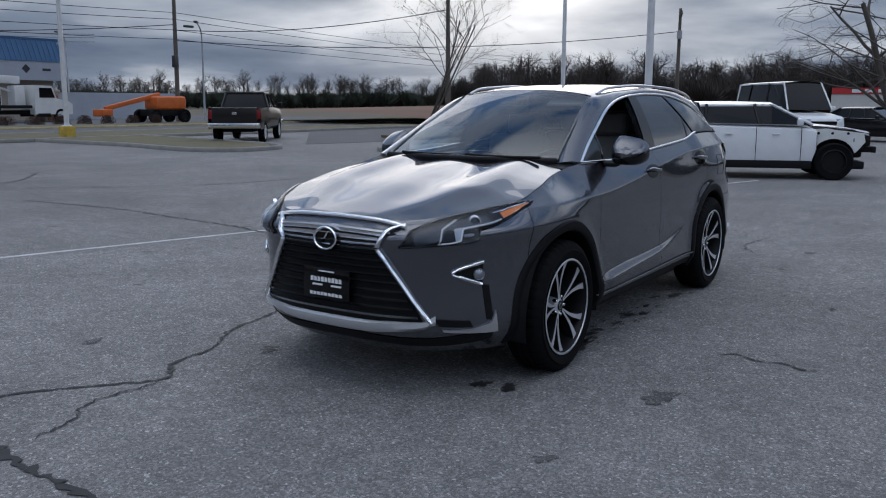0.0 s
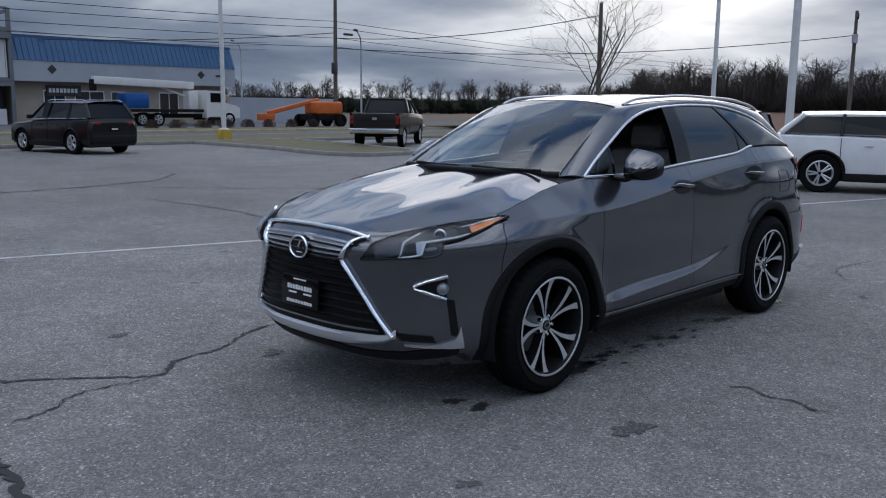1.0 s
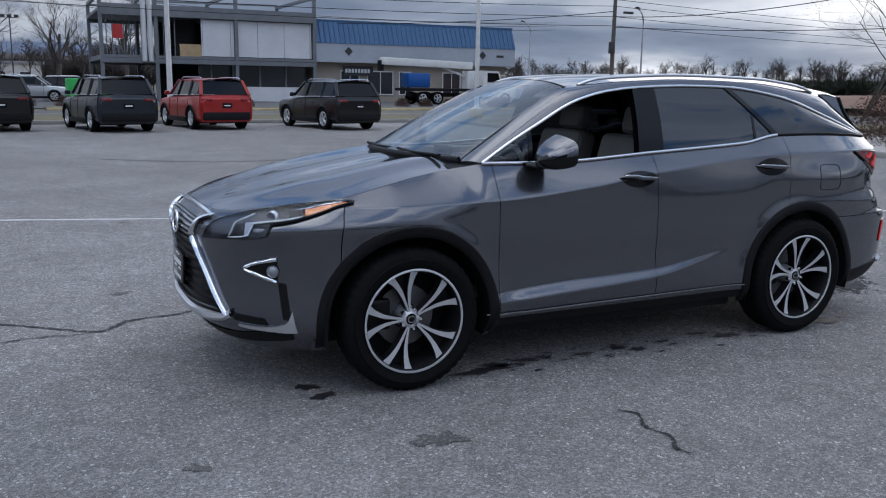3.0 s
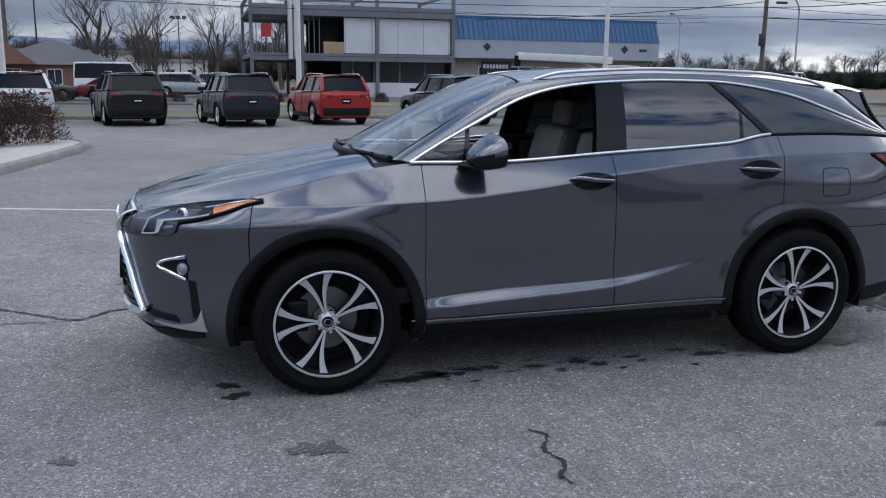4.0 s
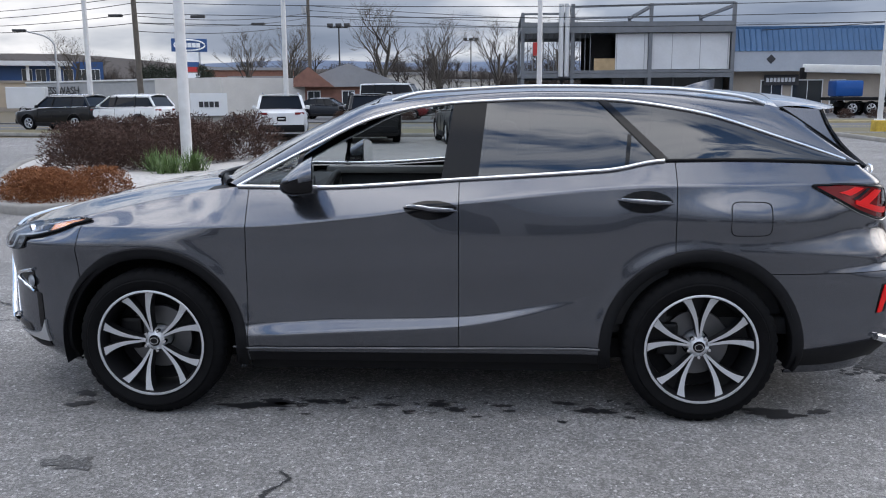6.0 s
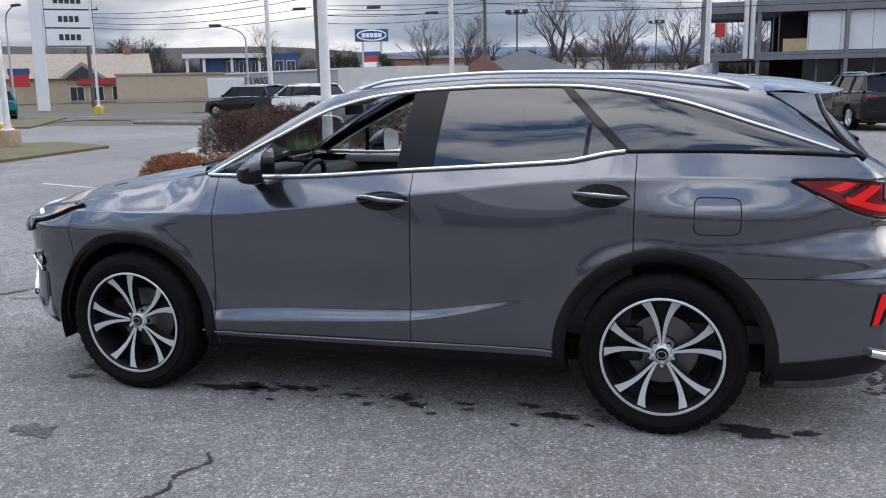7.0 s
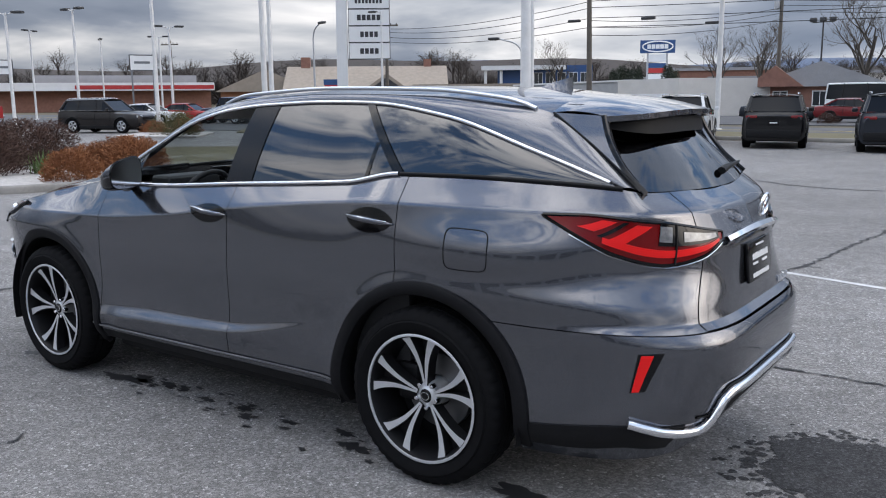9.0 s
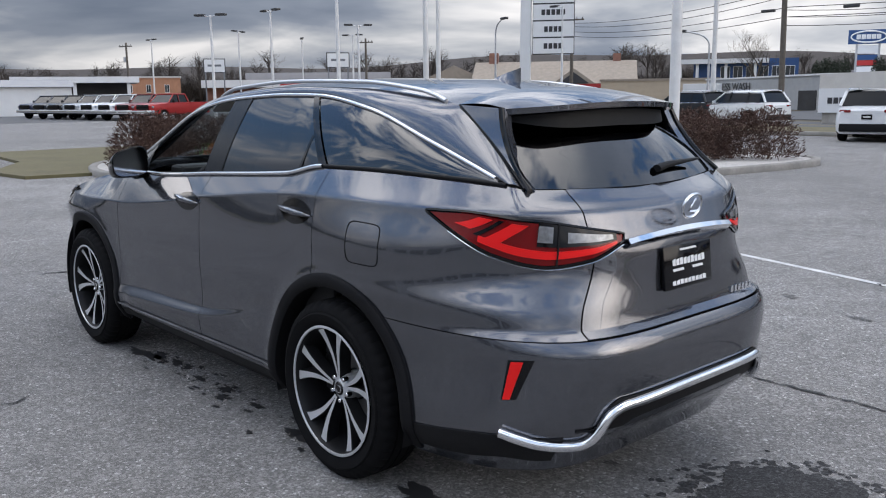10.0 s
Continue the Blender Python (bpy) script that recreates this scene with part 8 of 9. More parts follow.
for y in (Y0, Y0 - 11):
    for x in (X1, -12.1, -6.2, X2):
        beam((x, y, 0), (x, y, 8.3 if x < -3 else 7.6), 0.26, "column")
    for z, t in ((2.95, 0.34), (3.25, 0.20), (6.35, 0.40), (6.75, 0.40)):
        beam((X1, y, z), (X2, y, z), t)
    beam((X1, y, 8.3), (-6.2, y, 8.1), 0.15)
    beam((-6.2, y, 7.6), (X2, y, 7.6), 0.15)
for x in (X1, -12.1, -6.2, X2):
    for z in (3.1, 6.55, 8.1 if x < -3 else 7.6):
        beam((x, Y0, z), (x, Y0 - 11, z), 0.22)
block("floor_slab", X1, X2, Y0 - 11, Y0 - 0.15, 3.18, 3.34, "steel_frame", fr)
block("roof_deck", X1, X2, Y0 - 11, Y0 + 0.1, 6.42, 6.74, "steel_frame", fr)
block("wall_sheathing", X1 + 0.2, -12.25, Y0 - 0.25, Y0 - 0.12, 3.4, 6.1, "white_panel", fr, "white sheathing panel")
block("wall_sheathing", -11.95, -9.5, Y0 - 0.25, Y0 - 0.12, 3.4, 6.1, "white_panel", fr, "white sheathing panel")
for i in range(5):
    block("panel_joint", -18.0 + i * 2.1, -17.97 + i * 2.1, Y0 - 0.12, Y0 - 0.11, 3.4, 6.1, "steel_frame", fr)
# dark sheet and wall in place of the shade within the storeys
block("dark_opening", -9.5, -7.9, Y0 - 3.0, Y0 - 2.9, 3.4, 6.2, "room_shade", fr)
block("back_wall", X1, -7.9, Y0 - 11, Y0 - 10.8, 0.0, 6.4, "room_shade", fr)
block("guard_board", -9.5, -7.9, Y0 - 0.3, Y0 - 0.2, 3.35, 4.25, "plywood", fr, "plywood guard boards")
block("shop_glass", X1 + 0.3, -9.4, Y0 - 1.2, Y0 - 1.1, 0.9, 2.8, "win_far", fr, "dark glazed ground floor")
block("site_wrap", X1 + 0.4, -8.6, Y0 - 0.4, Y0 - 0.3, 0.0, 1.15, "white_panel", fr, "white wrapped plinth")
for x in (-16.3, -14.2, -12.1, -10.4):
    block("mullion", x, x + 0.14, Y0 - 1.1, Y0 - 1.0, 0.9, 2.9, "steel_frame", fr)
for i in range(13):
    beam((-7.6 + 0.4 * i, Y0 - 0.4, 3.3), (-7.6 + 0.4 * i, Y0 - 0.4, 6.3), 0.06, "stud")
for x in (-5.3, -5.75):
    part("duct", cyl_bm(0.19, 0.19, 5.4, (x, Y0 + 0.35, 5.6), segs=14), M["silver_duct"], fr, "bright metal duct")
block("hanging_flag", -3.9, -3.2, Y0 - 0.05, Y0 - 0.02, 4.5, 5.5, "sign_red", fr, "small flag with stripes")
tagged(block("skip", -1.6, 0.6, -53.4, -51.4, 0.03, 1.6, "green_skip", None, bevel=0.05), "bright green steel skip on the forecourt", "skip")
pt = base("portable_toilet", "tan portable toilet with a brown door beside the shop", "toilet cabin")
block("cabin", -32.4, -31.1, -58.0, -56.8, 0.05, 2.2, "beige_wall", pt, bevel=0.06)
block("door", -32.2, -31.3, -56.8, -56.74, 0.15, 2.0, "brick_far", pt)
part("roof", box_bm(1.4, 1.3, 0.22, (-31.75, -57.4, 2.28), 0.08), M["beige_wall"], pt)
for k, x in enumerate(np.linspace(-33, -19, 9)):
    shrub("clipped_bush", BARB[k % 3], float(x), -46.9, "small clipped bush along the shop front", 40 * k, 0.55, "bushes along the shop front", 0.1)
for k, x in enumerate(np.linspace(-9, 9, 10)):
    shrub("clipped_bush", BARB[k % 3], float(x), -47.6, "small clipped bush along the forecourt", 70 * k, 0.6, "bushes along the forecourt", 0.05)

# plain unseen block, added behind the camera to close the lot and darken reflections
room = base("showroom", "unseen plain grey block added behind the camera to darken reflections", "building")
block("wall", -26, 24, 36, 50, 0, 5.4, "grey_block", room)
block("coping", -26.2, 24.2, 35.8, 50.2, 5.4, 5.7, "roof_flat", room)
for i in range(8):
    block("shop_window", -23 + 5.6 * i, -18.6 + 5.6 * i, 35.94, 36.0, 0.4, 3.4, "win_far", room, "dark glass on the added block")

# car wash and long beige building
wash = base("car_wash", "long low grey block car wash with dark sheets for its shaded bays", "building", at=pose(0, 0, 0, 0, 0, 0))


def turned(root_xy, heading):
    return pose(root_xy[0], root_xy[1], 0, 0, 0, heading)


wash.matrix_basis = turned((38.8, -76.8), -35.9) @ Matrix.Diagonal((1, 1, 0.74, 1))
block("wall", -12.7, 12.7, -9, 0, 0, 4.0, "grey_block", wash)
block("parapet", -12.8, 12.8, -9.1, 0.1, 4.0, 4.2, "white_wall", wash)
block("end_wall", -22, -12.6, -8, 0.8, 0, 4.1, "pale_wall", wash, "pale end block")
# the bays are not open: dark sheets on the wall paint their shade
for x in (-9.3, 2.2):
    block("bay_door", x - 1.5, x + 1.5, 0.0, 0.06, 0, 2.3, "room_shade", wash, "dark sheet for the shade in the open wash bay")
block("shop_window", 7.5, 10.0, 0.0, 0.05, 0.8, 2.2, "win_far", wash)
txt = bpy.data.curves.new("lettering", "FONT")
txt.body, txt.size, txt.extrude = "EXPRESS WASH", 1.45, 0.02
tob = bpy.data.objects.new("lettering", txt)
scene.collection.objects.link(tob)
dg = bpy.context.evaluated_depsgraph_get()
tme = bpy.data.meshes.new_from_object(tob.evaluated_get(dg))
bpy.data.objects.remove(tob)
tme.name = "lettering"
tme.materials.clear()
tme.materials.append(M["sign_ink"])
child("lettering", tme, wash, "dark wall lettering", pose(11.6, 0.12, 2.45, 90, 0, 180))

beige = base("beige_shop", "long beige flat-roofed building with a small dark window", "building", at=turned((54.3, -85.6), 28) @ Matrix.Diagonal((1, 1, 0.84, 1)))
block("wall", -5.2, 8.5, -9, 0, 0, 3.7, "tan_wall", beige)
block("plinth", -5.3, 8.6, -9.1, 0.1, 0, 0.55, "beige_wall", beige)
block("coping", -5.35, 8.65, -9.1, 0.12, 3.65, 3.95, "tan_roof", beige)
window(beige, -2.5, 0.0, 1.0, 1.3, 1.1)
sale = base("white_trailer", "white box trailer beside the beige building", "trailer", at=turned((44.5, -76.0), 20))
block("box", -1.7, 1.7, -1.2, 1.2, 0.5, 2.5, "white_wall", sale, bevel=0.05)
bg_wheel(sale, 0.3, 1.1, 0.34), bg_wheel(sale, 0.3, -1.1, 0.34)

# brick restaurant with tan gable roofs
rest = base("restaurant", "tan-roofed restaurant with gables, brick chimneys and white garage-like windows", "building", at=turned((70.0, -84.5), 38))
block("wall", -9, 12, -10, 0, 0, 3.0, "tan_wall", rest)
v, f = prism([(0.5, 2.95), (-5.0, 6.0), (-10.5, 2.95)], 21.6, "x", -9.3)
part("roof", solid(v, f), M["tan_roof"], rest, smooth=False)
v, f = prism([(-4.0, 2.9), (-1.2, 4.9), (1.6, 2.9)], 5.5, "y", -5.0)
part("gable_roof", solid(v, f), M["tan_roof"], rest, smooth=False)
v, f = prism([(-3.2, 2.95), (-1.2, 4.4), (0.8, 2.95)], 0.1, "y", 0.52)
part("gable", solid(v, f), M["sign_ink"], rest, smooth=False)
block("chimney", 9.2, 10.4, -5.8, -4.6, 3, 7.2, "brick_far", rest)
block("chimney", -7.2, -6.2, -5.8, -4.8, 3, 6.9, "brick_far", rest)
block("sign_band", -8.5, -0.5, 0.05, 0.5, 2.2, 2.9, "red_trim", rest, "red sign band")
for x in (-7.4, -5.2, -2.6, -0.4):
    window(rest, x, 0.06, 0.3, 1.5, 1.6)
block("pylon_sign", 4.5, 6.6, 3.0, 3.3, 2.0, 3.4, "sign_red", rest, "red and blue roadside sign")
block("pylon_sign", 4.4, 6.7, 3.0, 3.3, 3.4, 4.1, "sign_blue", rest)
house = base("gabled_shop", "small gabled building with tan roof and brick wall", "building", at=turned((84.0, -78.0), 44))
block("wall", -6, 6, -6, 0, 0, 2.8, "orange_brick", house)
v, f = prism([(-6.6, 2.7), (0, 5.6), (6.6, 2.7)], 8, "y", -7)
part("roof", solid(v, f), M["tan_roof"], house, smooth=False)
window(house, 0, 0, 0.8, 2.5, 1.4)
low = base("long_store", "long low store with white canopy and red band", "building", at=turned((118, -76), 54))
block("wall", -16, 16, -10, 0, 0, 4.0, "brick_far", low)
block("canopy", -16.5, 16.5, -1, 2.2, 3.2, 4.4, "white_wall", low)
block("red_band", -16.4, 4, 2.2, 2.25, 3.4, 4.0, "red_trim", low)
block("roof", -14, 10, -9, -2, 4.0, 5.6, "roof_flat", low)

# blue glazed building and others far off
blue = base("glazed_building", "far blue-glazed building with white frame", "building", at=turned((78.0, -144), 28))
block("wall", -9, 9, -8, 0, 0, 7.6, "sign_blue", blue)
block("frame", -4, 12, 0, 2, 6.8, 7.6, "white_wall", blue)
for x in (-2, 3, 8, 11):
    block("post", x, x + 0.5, 1.0, 1.5, 0, 7.0, "white_wall", blue)
for i in range(6):
    window(blue, -7.6 + 2.2 * i, 0.02, 4.0, 1.5, 2.2)
apt = base("brick_block", "far orange-brick office block", "building", at=turned((115.8, -47.0), 66) @ Matrix.Diagonal((0.62, 0.8, 0.72, 1)))
block("wall", -9, 9, -12, 0, 0, 6.2, "orange_brick", apt)
block("coping", -9.2, 9.2, -12.2, 0.2, 6.2, 6.5, "pale_wall", apt)
for i in range(4):
    window(apt, -6 + 4 * i, 0.0, 3.4, 0.9, 1.4)
can = base("service_station", "white-roofed service building with a dark block for its shaded bays", "building", at=turned((101.5, -33.5), 70))
# a solid dark block stands for the shade in the bays
block("wall", -6, 4, -8, -2, 0, 3.5, "room_shade", can)
block("canopy", -7, 7, -9, 1, 3.5, 4.2, "white_wall", can)
for x in (-6, 0, 6):
    block("post", x, x + 0.4, 0.2, 0.6, 0, 3.5, "white_wall", can)
shed = base("white_shed", "long white metal shed with a shallow roof", "building", at=turned((88.0, -22.0), 74))
block("wall", -6, 16, -8, 0, 0, 2.9, "white_wall", shed)
v, f = prism([(0.4, 2.85), (-4, 3.6), (-8.4, 2.85)], 22.6, "x", -6.3)
part("roof", solid(v, f), M["roof_flat"], shed, smooth=False)
hotel = base("white_hotel", "far pale multi-storey hotel with rows of windows", "building", at=turned((154.1, -102.5), 62) @ Matrix.Diagonal((0.5, 0.6, 0.48, 1)))
block("wall", -26, 26, -12, 0, 0, 10.5, "pale_wall", hotel)
block("tower", 12, 20, -10, 1, 0, 13.5, "pale_wall", hotel)
for i in range(16):
    for z in (1.4, 4.4, 7.4):
        window(hotel, -23.5 + 3.1 * i, 0.02, z, 1.5, 1.7, frame="beige_wall")
bh = base("brick_house", "low red brick house with gables across the road", "building", at=turned((12.6, -71.0), 10))
block("wall", -5, 5, -6, 0, 0, 2.4, "brick_far", bh)
v, f = prism([(-5.5, 2.3), (0, 4.3), (5.5, 2.3)], 7, "y", -6.6)
part("roof", solid(v, f), M["roof_flat"], bh, smooth=False)
v, f = prism([(1.2, 2.3), (3.4, 4.0), (5.6, 2.3)], 1.2, "y", -0.3)
part("gable", solid(v, f), M["brick_far"], bh, smooth=False)
for x in (-3, 0, 3):
    window(bh, x, 0.0, 0.8, 1.0, 1.1)
for k, (x, y, h) in enumerate([(32, -130, 12), (20, -150, 6), (45, -150, 20), (8, -170, 2), (60, -165, 20)]):
    b = base("far_building", "far low pale building among the trees", "building", "far buildings", at=turned((x, y), h))
    block("wall", -9, 9, -8, 0, 0, 4.0 + (k % 3), "pale_wall" if k % 2 else "brick_far", b)
    block("roof", -9.3, 9.3, -8.3, 0.3, 4.0 + (k % 3), 4.5 + (k % 3), "roof_flat", b)
    for i in range(4):
        window(b, -6 + 4 * i, 0.01, 1.2, 1.6, 1.4)
board = base("billboard", "red and white banner board behind parked cars", "sign", at=turned((-39.0, -1.2), -80))
block("face", -3.4, 3.4, -0.1, 0.0, 0.5, 2.3, "pale_wall", board)
block("band", -3.4, 3.4, 0.0, 0.03, 2.0, 2.3, "sign_red", board)
part("lettering", solid(*joined([prism([(-2.8 + 0.55 * i, 2.07), (-2.4 + 0.55 * i, 2.07), (-2.4 + 0.55 * i, 2.23), (-2.8 + 0.55 * i, 2.23)], 0.02, "y", 0.03) for i in range(10)])), M["sign_white"], board, smooth=False)
for x in (-3, 3):
    block("post", x - 0.1, x + 0.1, -0.3, -0.12, 0, 2.3, "steel_frame", board)


# ---- poles, signs and wires ----
def lamp_post(x, y, h, label, base_kind="", r=0.075, heads=2, turn=0, mat="white_pole", group="lamp posts", lean=0.0):
    root = base("street_lamp", label, "lamp post", group, at=pose(x, y, 0, lean, 0, turn))
    z0 = 0.0
    if base_kind:
        part("footing", box_bm(0.48, 0.48, 0.56, (0, 0, 0.26), 0.05), M[base_kind], root, "worn yellow concrete footing" if base_kind == "yellow" else "weathered concrete footing")
        z0 = 0.53
    part("flange", cyl_bm(r * 2.2, r * 2.0, 0.05, (0, 0, z0 + 0.03), segs=16), M[mat], root)
    child("shaft", mesh_of("shaft", *tube([(0, 0, z0), (0, 0, h * 0.5), (0, 0, h)], r, 14, taper=[1.1, 0.95, 0.75]), M[mat], angle=60), root)
    for k in range(heads):
        s_ = 1 if k == 0 else -1
        child("arm", mesh_of("arm", *tube([(0, 0, h - 0.1), (0.5 * s_, 0, h)], 0.03, 8), M[mat], angle=60), root)
        part("lamp_head", box_bm(0.62, 0.38, 0.13, (0.72 * s_, 0, h + 0.02), 0.04), M["dark_lamp"], root)
    return root


lamp_post(6.3, -13.2, 9.0, "tall white lamp post standing in the shrub bed", "", 0.11)
lamp_post(17.1, -15.5, 9.0, "tall white lamp post on a stained concrete footing", "stained", 0.085)
lamp_post(-15.3, -29.7, 9.0, "tall white lamp post on a yellow concrete footing", "yellow", 0.095)
lamp_post(-17.2, -5.6, 9.0, "tall white lamp post beside the damaged car", "concrete", 0.10)
lamp_post(-32.1, -15.4, 10.0, "white lamp post far across the asphalt", "concrete", 0.10)
lamp_post(-2.1, -30.2, 9.0, "white lamp post behind the parked cars", "yellow", 0.10)
lamp_post(10.2, -38.4, 11.0, "white lamp post on the roadside", "", 0.12)
lamp_post(19.4, -36.4, 10.5, "white lamp post by the road junction", "concrete", 0.12)
lamp_post(20.8, -19.3, 8.2, "white lamp post on the dealer lot", "yellow", 0.085)
lamp_post(34.0, -23.9, 9.3, "white lamp post with dark twin heads on the dealer lot", "concrete", 0.10, turn=40)
for k, (x, y, h) in enumerate([(46.6, -27.4, 7.2), (43.8, -21.7, 6.4), (48.8, -36.1, 6.8), (62, -14, 8.5), (74, -40, 8), (86, -55, 8.5), (90, -38, 8), (66, -48, 7.5)]):
    lamp_post(x, y, h, "white lamp post with dark twin heads on the far lot", "", 0.09, turn=30 * k)
lamp_post(35.2, -43.3, 7.5, "slim white lamp post on a yellow footing by the sign", "yellow", 0.08, heads=1)


def cobra_lamp(x, y, h, arm, turn, label):
    root = base("street_lamp", label, "street lamp", "roadside lamps", at=pose(x, y, 0, 0, 0, turn))
    pts = [(0, 0, 0), (0, 0, h * 0.5), (0, 0, h - 0.5), (0.06 * arm, 0, h - 0.15), (0.35 * arm, 0, h + 0.25), (arm, 0, h + 0.55)]
    child("shaft", mesh_of("shaft", *tube(path3(pts)(np.linspace(0, 1, 24)), 0.10, 10, taper=np.linspace(1.0, 0.45, 24), up=(0, 1, 0)), M["steel"], angle=60), root)
    part("lamp_head", box_bm(0.85, 0.32, 0.17, (arm + 0.3, 0, h + 0.57), 0.07), M["dark_lamp"], root)


cobra_lamp(-45.0, -55.5, 7.4, 2.2, 40, "grey street lamp with a curved arm beside the road")
cobra_lamp(-57.4, -94.0, 9.0, 2.8, 40, "grey street lamp behind the shop")
cobra_lamp(42.9, -44.6, 6.6, 1.2, 160, "grey street lamp beside the restaurant")
cobra_lamp(28, -50, 5.2, 1.8, 10, "grey street lamp beside the beige building")


def utility_pole(x, y, h, label, cross=True, lean=0.0, turn=20):
    root = base("utility_pole", label, "utility pole", "utility poles", at=pose(x, y, 0, 0, lean, turn))
    child("pole", mesh_of("pole", *tube([(0, 0, 0), (0, 0, h / 2), (0, 0, h)], 0.17, 12, taper=[1.1, 0.95, 0.72]), M["wood_pole"], angle=60), root)
    if cross:
        part("cross_arm", box_bm(2.4, 0.12, 0.14, (0, 0.12, h - 0.5), 0.02), M["wood_pole"], root)
        for k in (-1.05, -0.5, 0.5, 1.05):
            part("insulator", cyl_bm(0.05, 0.035, 0.16, (k, 0.12, h - 0.35), segs=8), M["dark_lamp"], root)
        part("transformer", cyl_bm(0.22, 0.22, 0.7, (0.35, 0, h - 2.2), segs=14, bevel=0.03), M["steel"], root)
    return root


u1 = utility_pole(-39.3, -52.0, 11.5, "dark wooden utility pole beside the road", False, -0.6)
part("meter_box", box_bm(0.5, 0.3, 0.9, (0.30, 0.1, 4.6), 0.03), M["dark_lamp"], u1)
utility_pole(21.5, -47.6, 11.5, "brown wooden utility pole by the car wash", False, 1.0)
utility_pole(15.9, -70.8, 11.0, "wooden utility pole with cross-arm and transformer", True)
utility_pole(-44.6, -30.2, 8.6, "short dark wooden pole beside the bare tree", False, 1.0)
utility_pole(-68, -22, 9.5, "wooden utility pole with cross-arm before the wood", True)
utility_pole(50.0, -62.0, 9.0, "wooden utility pole with cross-arm near the sign", True)
utility_pole(88, -66, 9.0, "far wooden utility pole with cross-arm", True)
utility_pole(112, -44, 9.0, "far wooden utility pole beside the brick block", True)


def twin_lamp(x, y, h):
    root = base("flood_lamp", "dark post with a row of floodlights", "lamp post", "floodlights", at=pose(x, y, 0))
    child("shaft", mesh_of("shaft", *tube([(0, 0, 0), (0, 0, h)], 0.11, 10, taper=[1, 0.7]), M["dark_lamp"], angle=60), root)
    part("bar", box_bm(2.0, 0.1, 0.1, (0, 0, h)), M["dark_lamp"], root)
    for k in (-0.9, 0, 0.9):
        part("floodlight", box_bm(0.62, 0.4, 0.42, (k, 0.1, h + 0.22), 0.06), M["dark_lamp"], root)


twin_lamp(16.3, -87.7, 8.6), twin_lamp(3.7, -136.3, 10.0)


def wire(a, b, sag, r=0.022):
    t = np.linspace(0, 1, 20)
    p = np.array(a)[None] * (1 - t)[:, None] + np.array(b)[None] * t[:, None]
    p[:, 2] -= sag * 4 * t * (1 - t)
    tagged(new("overhead_wire", mesh_of("overhead_wire", *tube(p, r, 5), M["cable"], angle=60)), "thin black overhead wire between poles", "cable", "overhead wires")


for d, s_ in ((0, 0.5), (0.5, 0.6), (1.3, 0.55), (2.0, 0.5)):
    wire((-39.3, -52, 8.3 - d), (21.5, -47.6, 7.6 - d * 0.8), s_)
    wire((-39.3, -52, 8.3 - d), (-130, -62, 8.6 - d), s_)
    wire((21.5, -47.6, 7.6 - d * 0.8), (50, -62, 8.2 - d * 0.6), s_)
wire((-39.3, -52, 7.0), (-44.6, -30.2, 7.8), 0.6, 0.03)
wire((-39.3, -52, 6.2), (-68, -22, 7.6), 0.9, 0.03)
wire((-39.3, -52, 7.4), (-20, -64, 6.3), 0.3, 0.03)
for d in (0, 0.4, 0.9):
    wire((21.5, -47.6, 6.4 - d), (15.9, -70.8, 8.6 - d), 0.4)
    wire((15.9, -70.8, 9.2 - d), (-60, -92, 9.6 - d), 1.2)
for x, y, z in ((-40.6, -51.9, 7.35), (17.8, -47.9, 6.35), (23.6, -49.4, 6.6), (15.2, -52, 6.2)):
    tagged(part("splice_box", box_bm(0.9, 0.2, 0.18, (x, y, z), 0.05), M["dark_lamp"]), "black splice case hanging on the wires", "splice case", "splice cases")

# dealer pylon: white blade with framed panels; lettering as plain bars
py = base("dealer_sign", "tall white pylon sign with stacked white panels and dark lettering bars", "sign", at=pose(45.8, -54.5, 0, 0, 0, 38))
v, f = prism([(1.95, 0.0), (2.85, 0.0), (2.75, 11.5), (1.85, 11.5)], 0.7, "y", -0.35)
part("blade", solid(v, f), M["white_wall"], py, "white metal blade", smooth=False)
for k, z in enumerate((5.05, 6.45, 7.85, 9.25, 10.65)):
    block("panel", -1.75, 1.70, -0.25, 0.25, z, z + 1.28, "sign_white", py)
    block("panel_frame", -1.80, 1.75, -0.20, 0.20, z - 0.07, z + 1.33, "sign_ink", py)
    n, w = ((4, 0.42), (4, 0.40), (5, 0.42), (8, 0.30), (4, 0.3))[k]
    part("lettering", solid(*joined([prism([(-n * w / 2 + w * i + 0.05, z + 0.40), (-n * w / 2 + w * (i + 1) - 0.05, z + 0.40), (-n * w / 2 + w * (i + 1) - 0.05, z + 0.86), (-n * w / 2 + w * i + 0.05, z + 0.86)], 0.02, "y", 0.25) for i in range(n)])), M["sign_ink"], py, smooth=False)
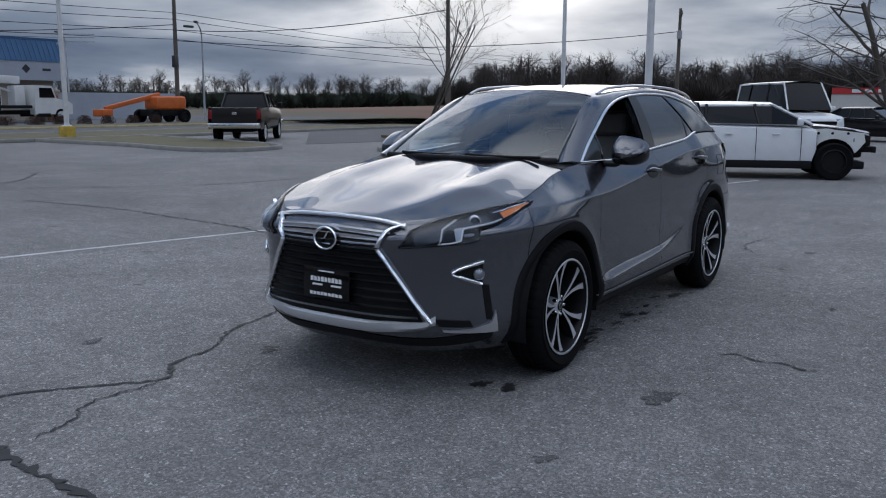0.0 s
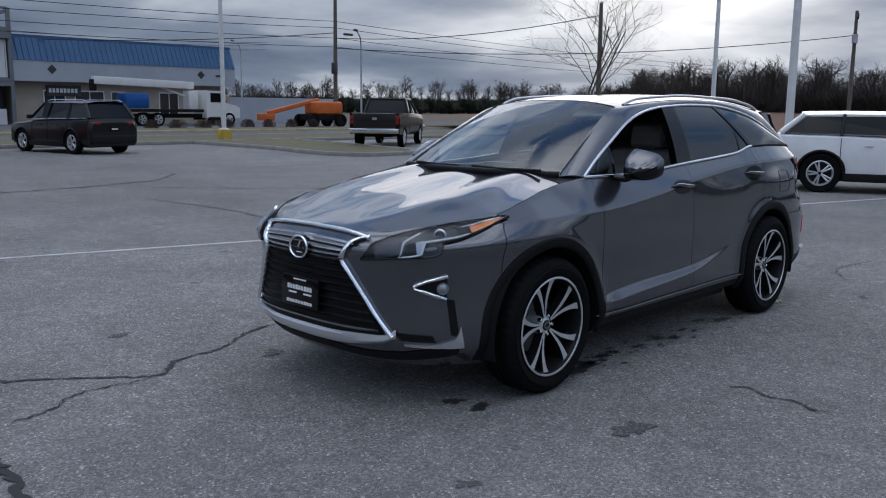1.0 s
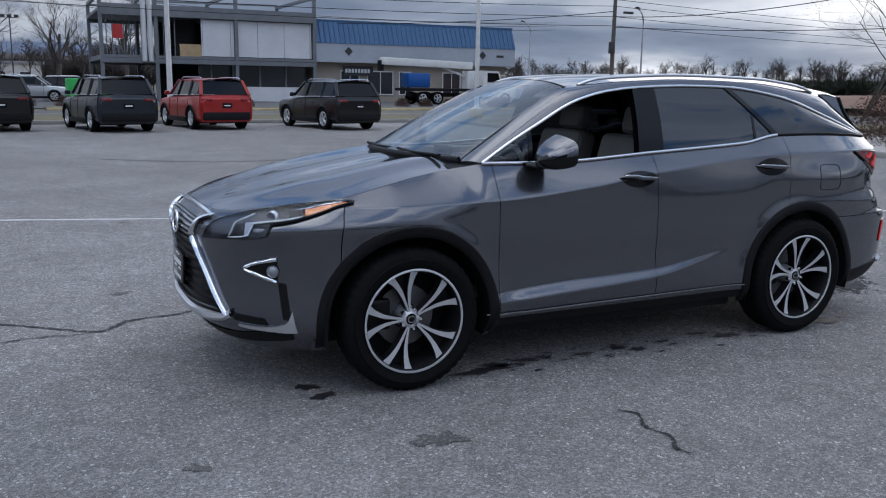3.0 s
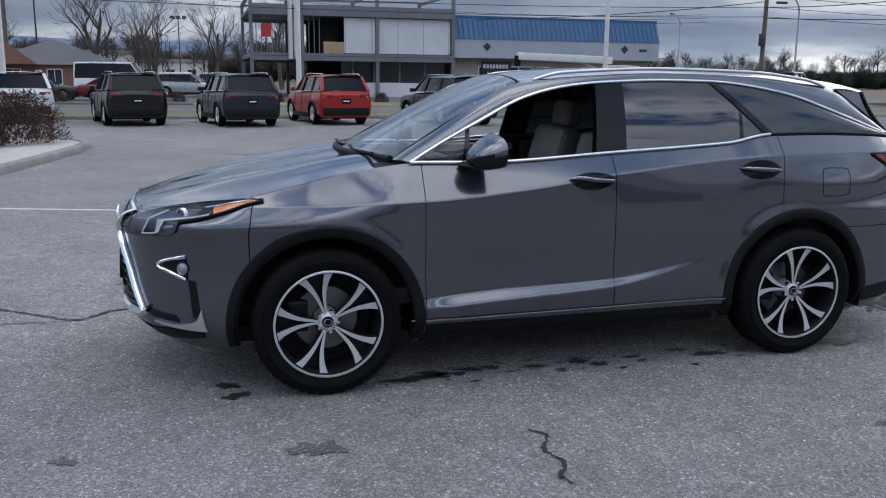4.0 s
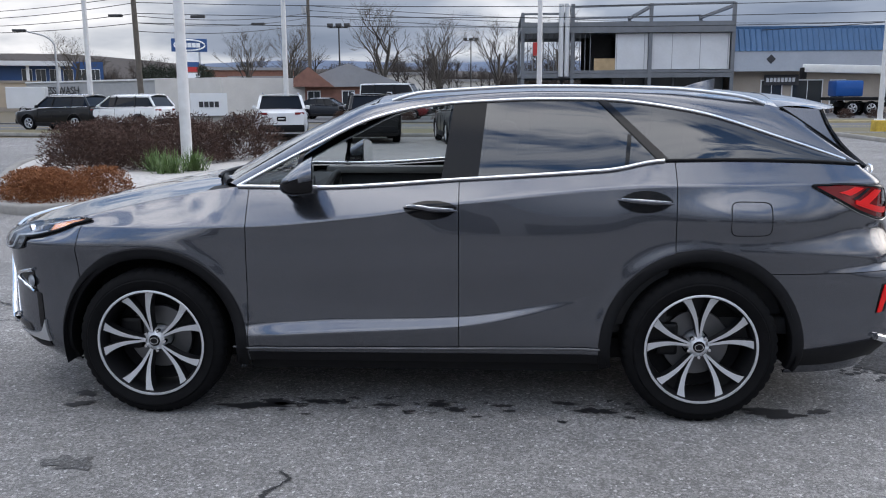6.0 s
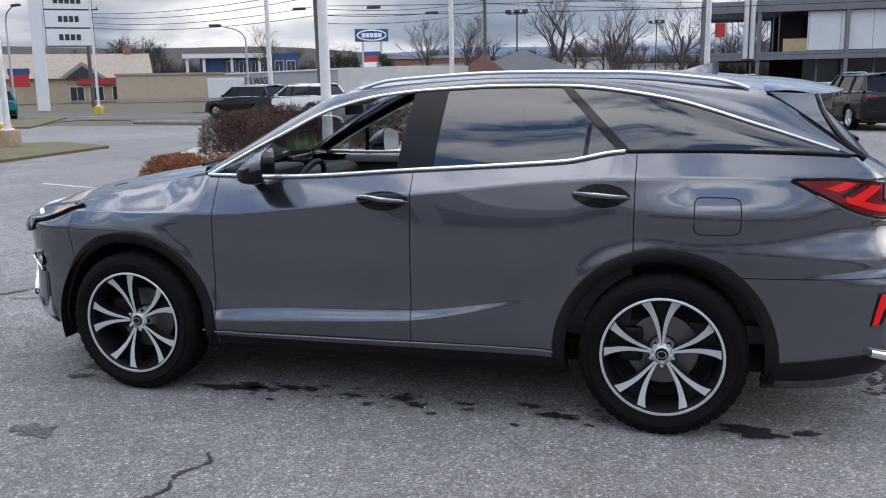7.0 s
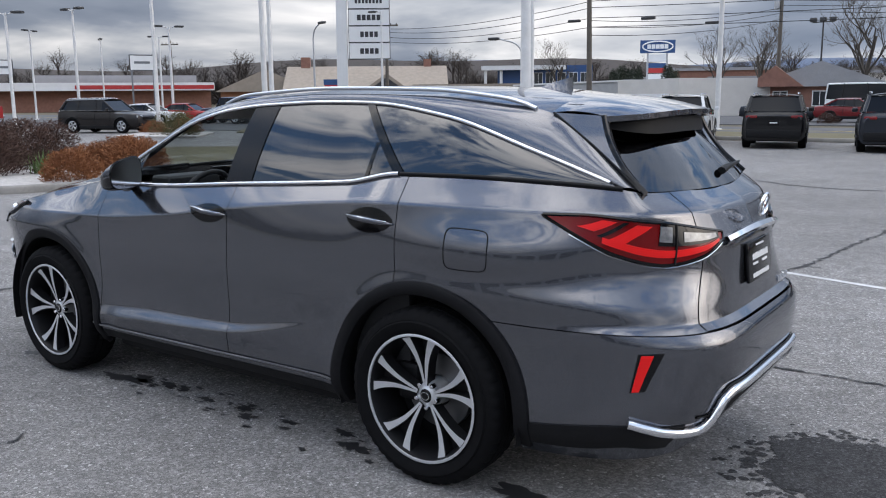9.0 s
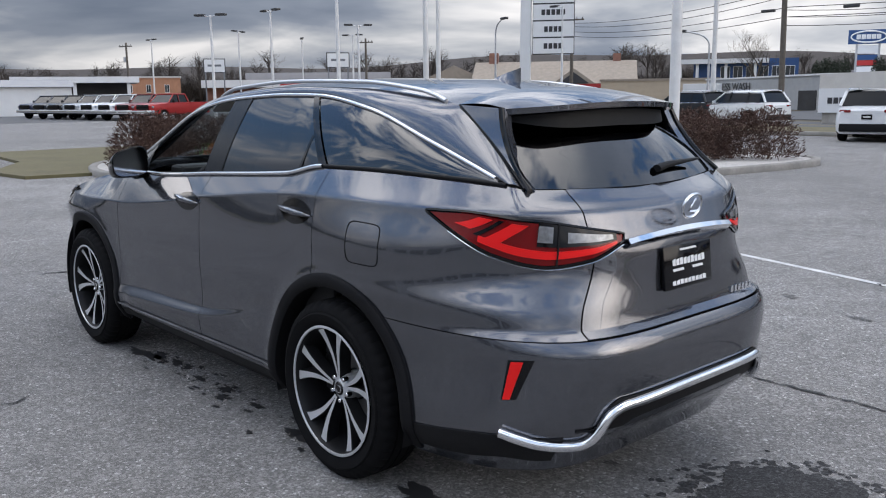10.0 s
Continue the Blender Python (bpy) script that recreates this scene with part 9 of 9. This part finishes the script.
# roadside oval sign over stacked boards
tw_ = base("roadside_sign", "roadside sign with blue and white oval over coloured boards", "sign", at=pose(28.7, -76.8, 0, 0, 0, 24) @ Matrix.Diagonal((1.25, 1.25, 1.2, 1)))
block("head", -1.3, 1.3, -0.2, 0.2, 4.75, 5.75, "sign_blue", tw_)
a = np.linspace(0, 2 * np.pi, 33)
child("oval", mesh_of("oval", *tube([(1.12 * math.cos(t), 0.22, 5.25 + 0.40 * math.sin(t)) for t in a], 0.06, 6), M["sign_white"], angle=60), tw_)
part("lettering", solid(*joined([prism([(-0.78 + 0.32 * i, 5.08), (-0.50 + 0.32 * i, 5.08), (-0.50 + 0.32 * i, 5.42), (-0.78 + 0.32 * i, 5.42)], 0.02, "y", 0.205) for i in range(5)])), M["sign_white"], tw_, smooth=False)
for x in (-0.72, 0.72):
    block("post", x - 0.07, x + 0.07, -0.1, 0.1, 0, 4.8, "steel", tw_)
for z, h, c in ((4.05, 0.6, "sign_white"), (3.6, 0.36, "sign_blue"), (3.2, 0.36, "sign_red"), (2.7, 0.42, "sign_white"), (2.2, 0.42, "sign_white"), (1.75, 0.38, "sign_white")):
    block("board", -0.64, 0.64, -0.09, 0.12, z, z + h, c, tw_)
rb = base("box_sign", "low white box sign with a dark badge", "sign", at=pose(15.2, -41.3, 0, 0, 0, 22))
block("box", -0.95, 0.95, -0.55, 0.55, 0.55, 1.75, "sign_white", rb)
block("plinth", -0.75, 0.75, -0.4, 0.4, 0, 0.55, "concrete", rb)
part("lettering", solid(*joined([prism([(-0.5 + 0.27 * i, 1.0), (-0.28 + 0.27 * i, 1.0), (-0.28 + 0.27 * i, 1.3), (-0.5 + 0.27 * i, 1.3)], 0.02, "y", 0.55) for i in range(4)])), M["sign_ink"], rb, smooth=False)
for k, (x, y, h) in enumerate([(77.6, -54.3, 6.4), (94.0, -47.5, 6.2)]):
    s_ = base("framed_sign", "white framed dealer sign on twin posts", "sign", "framed signs", at=pose(x, y, 0, 0, 0, 60))
    block("face", -1.2, 1.2, -0.08, 0.08, h - 1.5, h, "sign_white", s_)
    block("frame", -1.3, 1.3, -0.06, 0.06, h - 1.6, h + 0.1, "sign_ink", s_)
    for i in (-1.1, 1.1):
        block("post", i - 0.08, i + 0.08, -0.08, 0.08, 0, h - 1.5, "steel_frame", s_)
    block("lettering", -0.8, 0.8, 0.08, 0.1, h - 0.85, h - 0.6, "steel_frame", s_)
